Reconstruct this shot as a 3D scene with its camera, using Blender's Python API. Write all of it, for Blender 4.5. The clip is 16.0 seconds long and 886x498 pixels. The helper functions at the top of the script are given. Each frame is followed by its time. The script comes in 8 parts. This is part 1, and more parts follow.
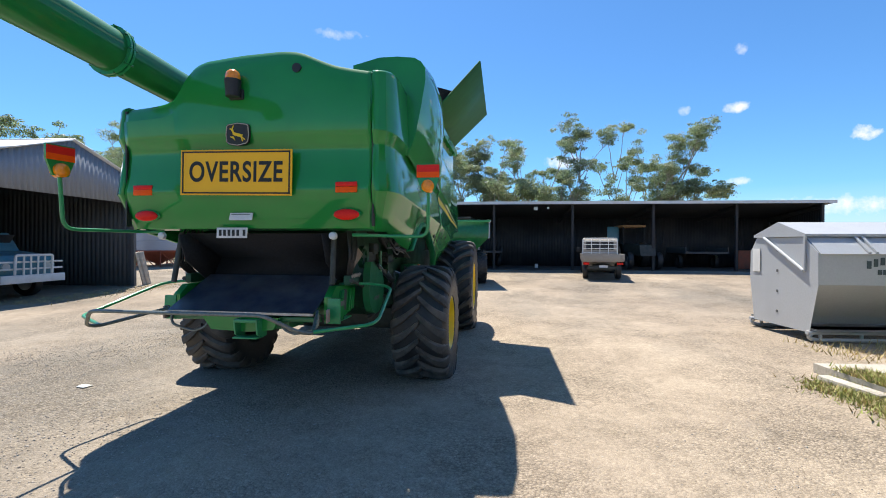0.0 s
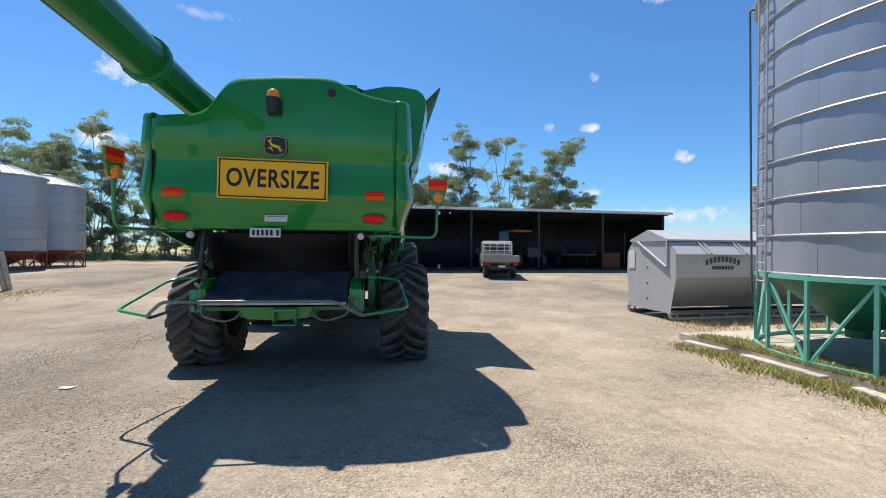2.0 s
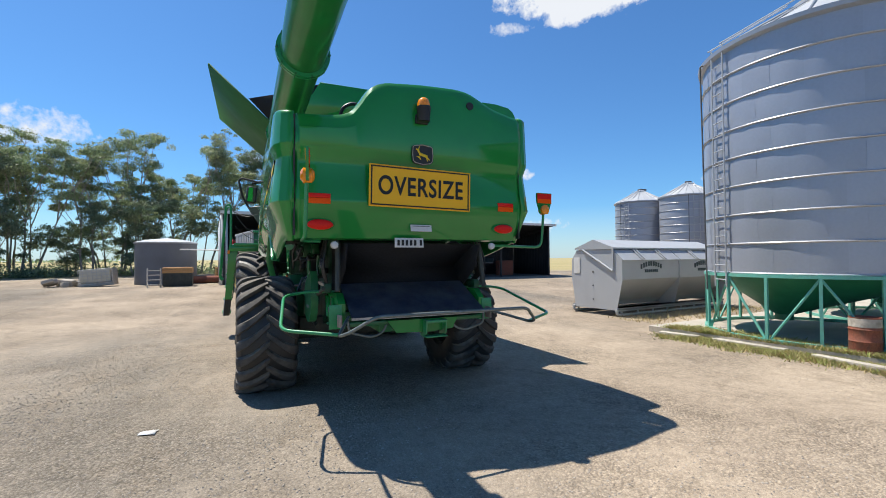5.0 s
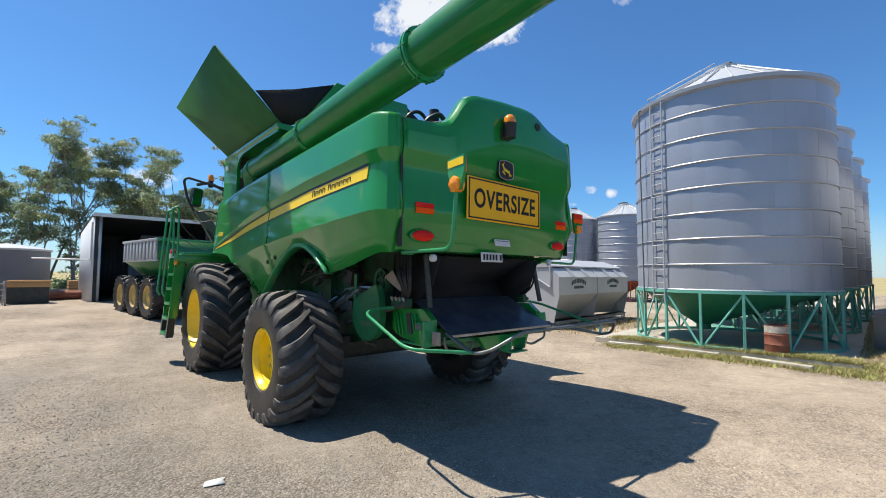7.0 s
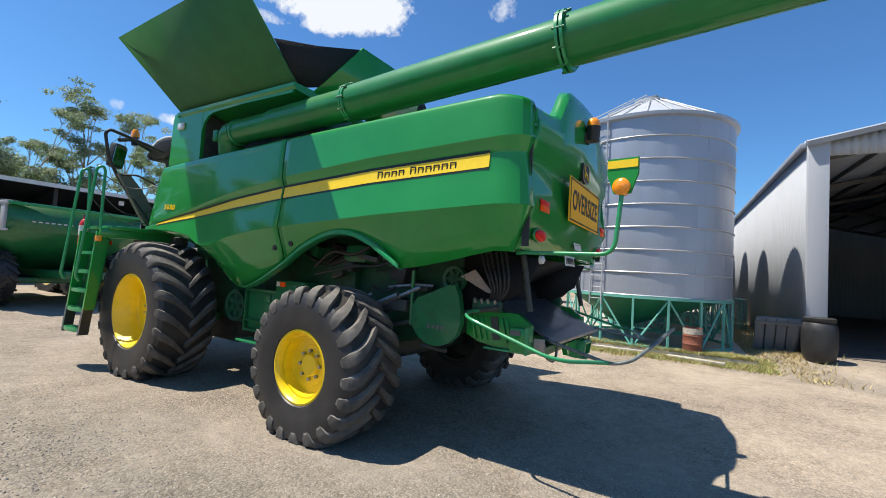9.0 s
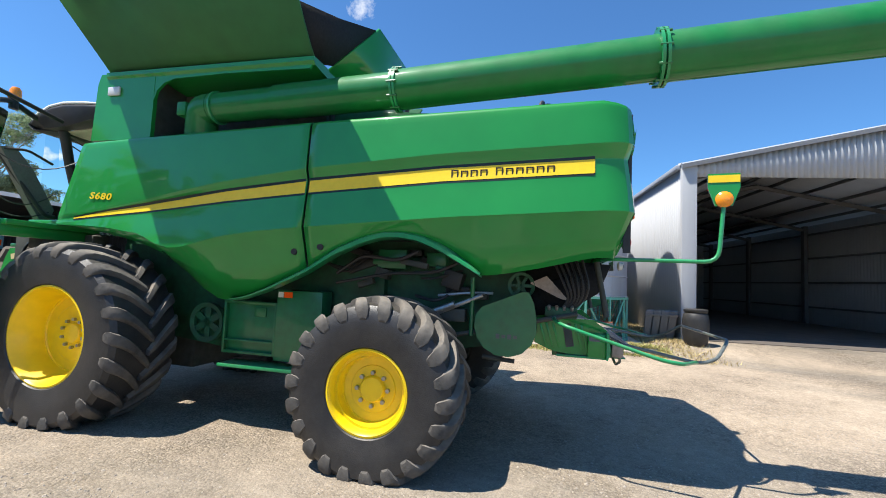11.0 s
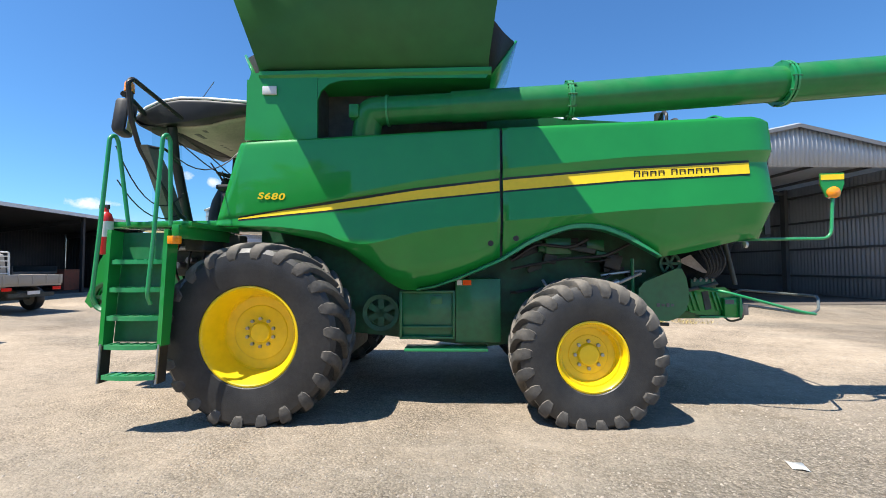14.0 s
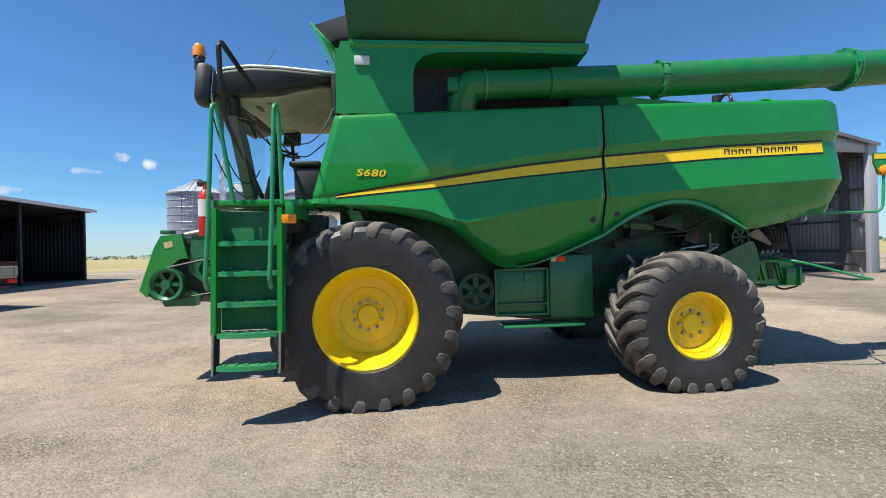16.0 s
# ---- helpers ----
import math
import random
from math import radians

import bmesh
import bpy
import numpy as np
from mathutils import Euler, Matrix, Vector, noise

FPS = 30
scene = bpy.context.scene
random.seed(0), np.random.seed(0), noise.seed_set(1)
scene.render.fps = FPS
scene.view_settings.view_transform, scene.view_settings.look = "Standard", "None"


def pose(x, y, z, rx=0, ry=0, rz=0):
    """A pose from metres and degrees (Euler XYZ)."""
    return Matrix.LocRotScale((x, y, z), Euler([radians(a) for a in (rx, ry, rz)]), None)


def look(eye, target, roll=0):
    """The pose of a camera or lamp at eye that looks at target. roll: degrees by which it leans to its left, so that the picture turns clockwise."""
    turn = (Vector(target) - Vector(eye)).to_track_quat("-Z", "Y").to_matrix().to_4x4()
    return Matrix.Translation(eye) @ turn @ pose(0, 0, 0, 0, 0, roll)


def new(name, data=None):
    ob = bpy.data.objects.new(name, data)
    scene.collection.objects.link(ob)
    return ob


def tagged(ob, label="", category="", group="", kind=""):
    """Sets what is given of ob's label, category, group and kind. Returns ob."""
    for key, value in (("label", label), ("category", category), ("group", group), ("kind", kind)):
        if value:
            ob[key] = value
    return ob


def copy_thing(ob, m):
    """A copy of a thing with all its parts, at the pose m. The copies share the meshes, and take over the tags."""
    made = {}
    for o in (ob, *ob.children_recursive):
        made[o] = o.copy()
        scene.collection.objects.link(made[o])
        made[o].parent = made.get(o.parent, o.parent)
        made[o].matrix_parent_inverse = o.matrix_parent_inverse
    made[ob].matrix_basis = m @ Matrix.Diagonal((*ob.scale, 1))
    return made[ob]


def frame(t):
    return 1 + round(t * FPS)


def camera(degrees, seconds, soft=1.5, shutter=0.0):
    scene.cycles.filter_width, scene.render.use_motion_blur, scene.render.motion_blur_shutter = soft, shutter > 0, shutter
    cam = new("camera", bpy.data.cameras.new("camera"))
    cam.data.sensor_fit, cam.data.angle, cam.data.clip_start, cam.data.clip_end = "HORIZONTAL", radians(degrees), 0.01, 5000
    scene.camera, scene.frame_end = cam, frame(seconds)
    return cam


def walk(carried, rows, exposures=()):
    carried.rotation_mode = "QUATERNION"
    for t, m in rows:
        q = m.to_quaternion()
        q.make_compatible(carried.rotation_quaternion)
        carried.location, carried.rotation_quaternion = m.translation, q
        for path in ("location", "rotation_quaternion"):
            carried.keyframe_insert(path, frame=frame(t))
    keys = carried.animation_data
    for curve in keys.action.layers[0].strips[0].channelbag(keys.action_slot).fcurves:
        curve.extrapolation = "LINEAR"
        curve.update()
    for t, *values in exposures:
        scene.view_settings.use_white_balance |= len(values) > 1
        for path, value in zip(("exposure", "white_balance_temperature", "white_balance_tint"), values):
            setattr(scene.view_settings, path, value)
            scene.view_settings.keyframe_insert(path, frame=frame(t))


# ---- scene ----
EXPOSURE = 0.34
cam = camera(90.2, 16.0, soft=0.95)
PATH = [
    (0, (0.7, 0.597, 1.795), (0.09, 2.501, 1.779), 0.2),
    (0.5, (0.431, 0.21, 1.77), (-0.032, 2.156, 1.749), -1.9),
    (1, (0.168, -0.171, 1.769), (-0.229, 1.789, 1.724), -1.7),
    (1.5, (-0.051, -0.482, 1.793), (-0.33, 1.498, 1.74), -0.2),
    (2, (-0.448, -0.695, 1.754), (-0.539, 1.303, 1.752), 0.5),
    (2.5, (-0.857, -0.701, 1.728), (-0.94, 1.296, 1.669), -1.0),
    (3, (-1.342, -0.775, 1.758), (-1.319, 1.224, 1.705), -1.5),
    (3.5, (-1.914, -0.85, 1.766), (-1.744, 1.143, 1.752), -1.1),
    (4, (-2.489, -0.789, 1.75), (-2.188, 1.188, 1.757), -0.2),
    (6.5, (-5.143, 0.0, 1.736), (-4.244, 1.783, 1.845), -0.8),
    (7, (-5.616, 0.349, 1.726), (-4.58, 2.056, 1.841), 0.4),
    (7.5, (-5.986, 0.776, 1.677), (-4.885, 2.441, 1.801), 0.9),
    (8, (-6.408, 1.179, 1.687), (-5.197, 2.767, 1.807), 1.7),
    (8.5, (-6.755, 1.619, 1.731), (-5.407, 3.094, 1.832), 2.8),
    (10.8, (-7.871, 3.769, 1.692), (-6.047, 4.578, 1.833), 2.7),
    (11, (-7.913, 3.969, 1.688), (-6.079, 4.755, 1.824), 2.7),
    (11.5, (-8.137, 4.435, 1.688), (-6.273, 5.146, 1.819), 2.7),
    (12, (-8.38, 4.873, 1.683), (-6.497, 5.537, 1.801), 2.8),
    (12.5, (-8.604, 5.317, 1.674), (-6.709, 5.946, 1.781), 2.8),
    (13, (-8.929, 5.71, 1.67), (-7.011, 6.268, 1.77), 2.4),
    (13.5, (-9.126, 6.125, 1.638), (-7.197, 6.644, 1.731), 1.5),
    (14, (-9.406, 6.571, 1.632), (-7.448, 6.971, 1.712), -0.2),
    (14.5, (-9.567, 7.007, 1.61), (-7.594, 7.328, 1.678), 1.5),
    (15, (-9.634, 7.476, 1.618), (-7.652, 7.737, 1.67), 1.5),
    (15.5, (-9.696, 7.957, 1.616), (-7.704, 8.141, 1.636), 1.1),
    (16, (-9.615, 8.366, 1.584), (-7.621, 8.516, 1.589), -1.4),
]
walk(cam, [(t, look(eye, target, roll)) for t, eye, target, roll in PATH], exposures=[(0.0, EXPOSURE + 0.32), (0.6, EXPOSURE + 0.16), (1.5, EXPOSURE + 0.07), (3.0, EXPOSURE + 0.03), (8.0, EXPOSURE + 0.08), (10.5, EXPOSURE + 0.30), (12.0, EXPOSURE + 0.53), (13.0, EXPOSURE + 0.52), (14.0, EXPOSURE + 0.40), (15.0, EXPOSURE + 0.20), (16.0, EXPOSURE + 0.04)])

# ---- light ----
SUN_WAY = Vector((0.32, -0.366, -1.0)).normalized()
sun = new("sun", bpy.data.lights.new("sun", "SUN"))
sun.data.energy, sun.data.angle, sun.data.color = 5.0, radians(0.53), (1.0, 0.955, 0.87)
sun.matrix_world = look((0, 0, 60), Vector((0, 0, 60)) + SUN_WAY)

world = bpy.data.worlds.new("world")
scene.world = world
world.use_nodes = True


def sky_world():
    """Blue summer sky with small fair-weather clouds; the clouds thicken to the horizon."""
    nt = world.node_tree
    nt.nodes.clear()
    N = nt.nodes.new

    def math_node(op, a, b=None, c=None, clamp=False):
        n = N("ShaderNodeMath")
        n.operation, n.use_clamp = op, clamp
        for i, v in enumerate((a, b, c)):
            if v is None:
                continue
            if isinstance(v, (int, float)):
                n.inputs[i].default_value = v
            else:
                nt.links.new(v, n.inputs[i])
        return n.outputs[0]

    sky = N("ShaderNodeTexSky")
    sky.sky_type = "NISHITA"
    sky.sun_disc = False
    sky.sun_elevation = math.asin(-SUN_WAY.z)
    sky.sun_rotation = math.atan2(-SUN_WAY.x, -SUN_WAY.y)
    sky.air_density, sky.dust_density, sky.ozone_density = 1.0, 0.3, 2.5
    tc = N("ShaderNodeTexCoord")
    sep = N("ShaderNodeSeparateXYZ")
    nt.links.new(tc.outputs["Generated"], sep.inputs[0])
    # clouds: billowed patches at their bearings and heights (degrees)
    az = math_node("MULTIPLY", math_node("ARCTAN2", sep.outputs[1], sep.outputs[0]), 57.2958)
    el = math_node("MULTIPLY", math_node("ARCSINE", sep.outputs[2]), 57.2958)
    n1 = N("ShaderNodeTexNoise")
    n1.inputs["Scale"].default_value, n1.inputs["Detail"].default_value, n1.inputs["Roughness"].default_value = 16.0, 9.0, 0.6
    nt.links.new(tc.outputs["Generated"], n1.inputs["Vector"])
    n2 = N("ShaderNodeTexNoise")
    n2.inputs["Scale"].default_value, n2.inputs["Detail"].default_value, n2.inputs["Roughness"].default_value = 62.0, 8.0, 0.62
    nt.links.new(tc.outputs["Generated"], n2.inputs["Vector"])
    rough = math_node("MULTIPLY_ADD", n2.outputs[0], 3.4, math_node("MULTIPLY_ADD", n1.outputs[0], 2.4, -2.95))
    billow = math_node("MULTIPLY_ADD", n2.outputs[0], 1.1, math_node("MULTIPLY_ADD", n1.outputs[0], 2.6, -1.85))
    cover = None
    for c_az, c_el, w, h, dense in CLOUDS:
        dx = math_node("MULTIPLY", math_node("SUBTRACT", az, c_az), 1.0 / w)
        dy = math_node("MULTIPLY", math_node("SUBTRACT", el, c_el), 1.0 / h)
        d2 = math_node("ADD", math_node("MULTIPLY", dx, dx), math_node("MULTIPLY", dy, dy))
        v = math_node("MULTIPLY", math_node("ADD", math_node("SUBTRACT", 1.05, d2), billow if w > 9.5 else rough), dense, clamp=True)
        cover = v if cover is None else math_node("MAXIMUM", cover, v)
    # thin haze towards the horizon
    haze = math_node("MULTIPLY", math_node("SUBTRACT", 1.0, math_node("MULTIPLY", math_node("ABSOLUTE", sep.outputs[2]), 9.0), clamp=True), 0.42)
    cover = math_node("MAXIMUM", cover, haze)
    tint = N("ShaderNodeMix")
    tint.data_type, tint.blend_type = "RGBA", "MULTIPLY"
    tint.inputs["Factor"].default_value = 1.0
    nt.links.new(sky.outputs[0], tint.inputs["A"])
    tint.inputs["B"].default_value = (0.575, 0.975, 1.32, 1)
    mix = N("ShaderNodeMix")
    mix.data_type = "RGBA"
    nt.links.new(cover, mix.inputs["Factor"])
    nt.links.new(tint.outputs["Result"], mix.inputs["A"])
    mix.inputs["B"].default_value = (7.6, 7.9, 8.4, 1)
    bg = N("ShaderNodeBackground")
    bg.inputs["Strength"].default_value = SKY_STRENGTH
    nt.links.new(mix.outputs["Result"], bg.inputs["Color"])
    out = N("ShaderNodeOutputWorld")
    nt.links.new(bg.outputs[0], out.inputs[0])


SKY_STRENGTH = 0.087
CLOUDS = [  # bearing, height, half width, half height, density
    (64.2, 10.7, 1.1, 0.7, 0.8), (74.3, 14.7, 1.2, 0.6, 0.7), (73.8, 20.4, 0.6, 0.6, 0.4), (74.1, 7.0, 1.4, 0.5, 0.6), (79.3, 15.1, 0.8, 0.6, 0.5),
    (121.0, 24.8, 3.2, 0.6, 0.3), (66.0, 4.0, 9.0, 1.1, 0.6), (128.5, 17.8, 2.6, 1.5, 0.9), (65.8, 27.4, 3.0, 0.7, 0.7), (118.4, 12.6, 5.0, 2.2, 0.8),
    (130.5, 11.0, 2.4, 1.1, 0.8), (57.0, 31.0, 10.5, 3.7, 2.2), (98.2, 11.9, 1.4, 0.6, 0.7), (92.3, 10.2, 2.6, 1.1, 0.8), (40.2, 10.4, 0.7, 0.6, 0.7),
    (35.5, 31.5, 1.8, 1.2, 0.5), (50.0, 6.5, 2.0, 0.6, 0.7), (37.7, 10.0, 0.7, 0.6, 0.7), (43.0, 8.8, 1.3, 0.35, 0.5)]
sky_world()

# ---- materials ----
def material(name, color, rough=0.5, metal=0.0, coat=0.0, grain=0.0, grain_scale=40.0, stain=0.0, stain_scale=2.0, stain_color=None,
             bump=0.0, bump_scale=60.0, emit=0.0, spread=0.0, trans=0.0, dust=0.0, spec=0.5):
    """A surface with fine grain, larger stains, relief, dust on the upper faces and a spread from piece to piece."""
    m = bpy.data.materials.new(name)
    m.use_nodes = True
    nt = m.node_tree
    b = nt.nodes["Principled BSDF"]
    N = nt.nodes.new
    L = nt.links.new
    b.inputs["Roughness"].default_value = rough
    b.inputs["Metallic"].default_value = metal
    b.inputs["Coat Weight"].default_value = coat
    b.inputs["Coat Roughness"].default_value = 0.06
    b.inputs["Transmission Weight"].default_value = trans
    b.inputs["Specular IOR Level"].default_value = spec
    tc = N("ShaderNodeTexCoord")
    rgb = N("ShaderNodeRGB")
    rgb.outputs[0].default_value = (*color, 1)
    out = rgb.outputs[0]

    def blend(mode, fac, a, c):
        n = N("ShaderNodeMix")
        n.data_type, n.blend_type = "RGBA", mode
        for key, v in (("Factor", fac), ("A", a), ("B", c)):
            s = n.inputs[key]
            if isinstance(v, (int, float)):
                s.default_value = v
            elif isinstance(v, tuple):
                s.default_value = (*v, 1)
            else:
                L(v, s)
        return n.outputs["Result"]

    def noise_tex(scale, detail=4.0):
        n = N("ShaderNodeTexNoise")
        n.inputs["Scale"].default_value, n.inputs["Detail"].default_value = scale, detail
        L(tc.outputs["Object"], n.inputs["Vector"])
        return n.outputs[0]

    def ranged(v, a, c, lo=0.0, hi=1.0):
        n = N("ShaderNodeMapRange")
        n.inputs[1].default_value, n.inputs[2].default_value, n.inputs[3].default_value, n.inputs[4].default_value = a, c, lo, hi
        L(v, n.inputs[0])
        return n.outputs[0]

    if grain:
        out = blend("MULTIPLY", 1.0, out, ranged(noise_tex(grain_scale), 0.3, 0.7, 1 - grain, 1 + grain))
    if stain:
        sc = stain_color or tuple(c * 0.45 for c in color)
        f = ranged(noise_tex(stain_scale, 8.0), 0.45, 0.75, 0.0, stain)
        out = blend("MIX", f, out, sc)
        r = N("ShaderNodeMath")
        r.operation = "MULTIPLY_ADD"
        L(f, r.inputs[0])
        r.inputs[1].default_value, r.inputs[2].default_value = 0.3, rough
        L(r.outputs[0], b.inputs["Roughness"])
    if dust:
        geo = N("ShaderNodeNewGeometry")
        sp = N("ShaderNodeSeparateXYZ")
        L(geo.outputs["Normal"], sp.inputs[0])
        up = ranged(sp.outputs[2], 0.1, 0.9, 0.25, 1.0)
        f = N("ShaderNodeMath")
        f.operation = "MULTIPLY"
        L(up, f.inputs[0])
        L(ranged(noise_tex(5.0, 6.0), 0.3, 0.75, 0.0, dust), f.inputs[1])
        out = blend("MIX", f.outputs[0], out, (0.36, 0.31, 0.25))
    if spread:
        oi = N("ShaderNodeObjectInfo")
        geo2 = N("ShaderNodeNewGeometry")
        ad = N("ShaderNodeMath")
        ad.operation = "FRACT"
        ad2 = N("ShaderNodeMath")
        ad2.operation = "ADD"
        L(oi.outputs["Random"], ad2.inputs[0])
        L(geo2.outputs["Random Per Island"], ad2.inputs[1])
        L(ad2.outputs[0], ad.inputs[0])
        out = blend("MULTIPLY", 1.0, out, ranged(ad.outputs[0], 0.0, 1.0, 1 - spread, 1 + spread))
    L(out, b.inputs["Base Color"])
    if bump:
        bn = N("ShaderNodeBump")
        bn.inputs["Strength"].default_value, bn.inputs["Distance"].default_value = bump, 0.01
        L(noise_tex(bump_scale, 6.0), bn.inputs["Height"])
        L(bn.outputs[0], b.inputs["Normal"])
    if emit:
        b.inputs["Emission Color"].default_value, b.inputs["Emission Strength"].default_value = (*color, 1), emit
    return m


GREEN = material("green_paint", (0.012, 0.248, 0.040), 0.45, coat=1.0, grain=0.06, grain_scale=3, stain=0.10, stain_scale=1.6, stain_color=(0.022, 0.21, 0.042), bump=0.03, bump_scale=3, spec=0.15)
AUGER_GREEN = material("dusty_auger_paint", (0.008, 0.185, 0.042), 0.5, coat=0.55, grain=0.10, grain_scale=6, stain=0.45, stain_scale=2.4, stain_color=(0.035, 0.155, 0.055), dust=0.12, bump=0.05, bump_scale=6, spec=0.15)
GREEN_INSIDE = material("faded_green_lid_inside", (0.035, 0.145, 0.045), 0.6, grain=0.08, grain_scale=5, stain=0.4, stain_scale=1.5, stain_color=(0.06, 0.12, 0.05), bump=0.05, bump_scale=6, spec=0.3)
GREEN_DULL = material("green_chassis_paint", (0.008, 0.155, 0.046), 0.42, coat=0.4, grain=0.15, grain_scale=12, stain=0.35, stain_scale=4, stain_color=(0.025, 0.075, 0.03), dust=0.10, bump=0.1)
# stained, dusty green for inner parts, darkened to hold the underbody shade
GREEN_INNER = material("shade_darkened_green_housing", (0.008, 0.085, 0.034), 0.5, grain=0.25, grain_scale=12, stain=0.6, stain_scale=4, stain_color=(0.018, 0.024, 0.016), dust=0.12, bump=0.15)
BEIGE = material("dusty_beige_plate", (0.34, 0.27, 0.22), 0.7, grain=0.15, stain=0.4, stain_scale=9)
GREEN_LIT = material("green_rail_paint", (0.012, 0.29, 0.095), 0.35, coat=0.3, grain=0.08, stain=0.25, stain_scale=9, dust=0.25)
YELLOW = material("yellow_wheel_paint", (0.92, 0.63, 0.002), 0.36, coat=0.3, grain=0.05, grain_scale=9, stain=0.16, stain_scale=7, stain_color=(0.55, 0.34, 0.02), dust=0.05)
STRIPE = material("yellow_decal", (0.88, 0.60, 0.012), 0.4, grain=0.04, grain_scale=20)
STRIPE_DARK = material("black_decal_edge", (0.006, 0.016, 0.010), 0.4)
RUBBER = material("tyre_rubber", (0.017, 0.0175, 0.019), 0.44, grain=0.2, grain_scale=30, stain=0.35, stain_scale=2.2, stain_color=(0.038, 0.036, 0.035), dust=0.22, bump=0.25, bump_scale=90, spec=0.5)
RUBBER_LUG = material("worn_dusty_lug_rubber", (0.058, 0.056, 0.053), 0.75, grain=0.25, grain_scale=24, stain=0.5, stain_scale=5, stain_color=(0.085, 0.078, 0.07), dust=0.75, bump=0.3, bump_scale=60, spec=0.3)
BLACK = material("black_plastic", (0.016, 0.016, 0.017), 0.5, grain=0.2, stain=0.3, stain_scale=6, stain_color=(0.05, 0.045, 0.04), dust=0.15)
# also paints shade on the tank recess, inner rims and stored bonnet
DARK = material("dark_machinery_and_shade", (0.032, 0.040, 0.033), 0.6, grain=0.3, grain_scale=15, stain=0.6, stain_scale=7, stain_color=(0.06, 0.052, 0.04), dust=0.35, bump=0.3)
STEEL = material("worn_steel", (0.42, 0.42, 0.42), 0.38, metal=0.85, grain=0.2, stain=0.4, stain_scale=9, stain_color=(0.16, 0.12, 0.09))
TAILBOARD = material("scratched_dark_blue_plate", (0.018, 0.024, 0.045), 0.32, coat=0.2, grain=0.25, grain_scale=25, stain=0.5, stain_scale=6, stain_color=(0.11, 0.115, 0.13), dust=0.2, bump=0.15)
GREY_TRIM = material("grey_moulded_trim", (0.13, 0.13, 0.12), 0.6, grain=0.12, stain=0.3, dust=0.2)
CREAM = material("cream_headlining", (0.50, 0.46, 0.37), 0.8, grain=0.12, stain=0.35, stain_scale=5)
ORANGE = material("orange_reflector", (1.0, 0.11, 0.004), 0.35, grain=0.05, grain_scale=80, spec=0.15)
RED = material("red_reflector", (0.80, 0.02, 0.012), 0.3, grain=0.08, grain_scale=80, spec=0.2)
AMBER = material("amber_lens", (0.95, 0.30, 0.008), 0.18, coat=0.6, grain=0.12, grain_scale=60)
SIGN = material("sign_yellow", (1.0, 0.52, 0.004), 0.5, grain=0.03, grain_scale=8, stain=0.1, stain_scale=4)
BLACKINK = material("black_lettering", (0.008, 0.008, 0.008), 0.5)
WHITE = material("white_paint", (0.74, 0.73, 0.70), 0.45, grain=0.06, stain=0.3, stain_scale=3, stain_color=(0.45, 0.40, 0.33))
LENS = material("clear_lamp_lens", (0.62, 0.62, 0.60), 0.1, coat=0.8)
MIRROR = material("mirror_glass", (0.75, 0.78, 0.80), 0.03, metal=1.0)
INNER = material("worn_bare_steel_inside", (0.10, 0.10, 0.105), 0.5, metal=0.4, grain=0.2, stain=0.4)
CANVAS = material("black_canvas_cover", (0.012, 0.012, 0.014), 0.85, grain=0.3, bump=0.4, bump_scale=25)

GLASS = bpy.data.materials.new("tinted_cab_glass")
GLASS.use_nodes = True
_b = GLASS.node_tree.nodes["Principled BSDF"]
_b.inputs["Base Color"].default_value = (0.75, 0.86, 0.82, 1)
_b.inputs["Roughness"].default_value, _b.inputs["Transmission Weight"].default_value, _b.inputs["IOR"].default_value = 0.02, 1.0, 1.02

GALV = material("galvanised_steel", (0.47, 0.48, 0.49), 0.5, metal=0.15, grain=0.04, grain_scale=30, stain=0.25, stain_scale=1.4, stain_color=(0.34, 0.34, 0.34), bump=0.05, bump_scale=9)
SILO = material("weathered_silo_sheet", (0.39, 0.41, 0.46), 0.42, metal=0.4, grain=0.03, grain_scale=20, stain=0.3, stain_scale=0.8, stain_color=(0.33, 0.345, 0.385), spread=0.06, bump=0.04, bump_scale=4)
SILO_BAND = material("rolled_bead", (0.50, 0.505, 0.52), 0.4, metal=0.5, grain=0.1)
TEAL = material("teal_green_paint", (0.13, 0.45, 0.36), 0.5, coat=0.1, grain=0.1, stain=0.35, stain_scale=6, stain_color=(0.16, 0.22, 0.17), dust=0.2)
CONE = material("dark_green_hopper_paint", (0.012, 0.16, 0.085), 0.45, grain=0.1, stain=0.3, stain_scale=3)
CONCRETE = material("pale_concrete", (0.46, 0.41, 0.34), 0.9, grain=0.14, grain_scale=30, stain=0.5, stain_scale=1.2, stain_color=(0.30, 0.25, 0.19), bump=0.4)
SLEEPER = material("weathered_timber", (0.48, 0.43, 0.36), 0.85, grain=0.25, grain_scale=14, stain=0.5, stain_scale=4, stain_color=(0.24, 0.19, 0.14), bump=0.4)
RUST = material("rusty_drum_paint", (0.27, 0.085, 0.05), 0.8, grain=0.25, stain=0.8, stain_scale=6, stain_color=(0.16, 0.10, 0.07), bump=0.4)
RED_OXIDE = material("red_oxide_paint", (0.33, 0.085, 0.045), 0.65, grain=0.12, stain=0.4, stain_scale=2)
WALLSHEET = material("light_grey_wall_sheet", (0.43, 0.44, 0.46), 0.75, grain=0.04, stain=0.2, stain_scale=0.6, stain_color=(0.31, 0.305, 0.295), spec=0.15)
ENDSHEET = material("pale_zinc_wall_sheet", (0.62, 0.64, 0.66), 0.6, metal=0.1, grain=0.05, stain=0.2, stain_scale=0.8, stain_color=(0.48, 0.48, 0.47))
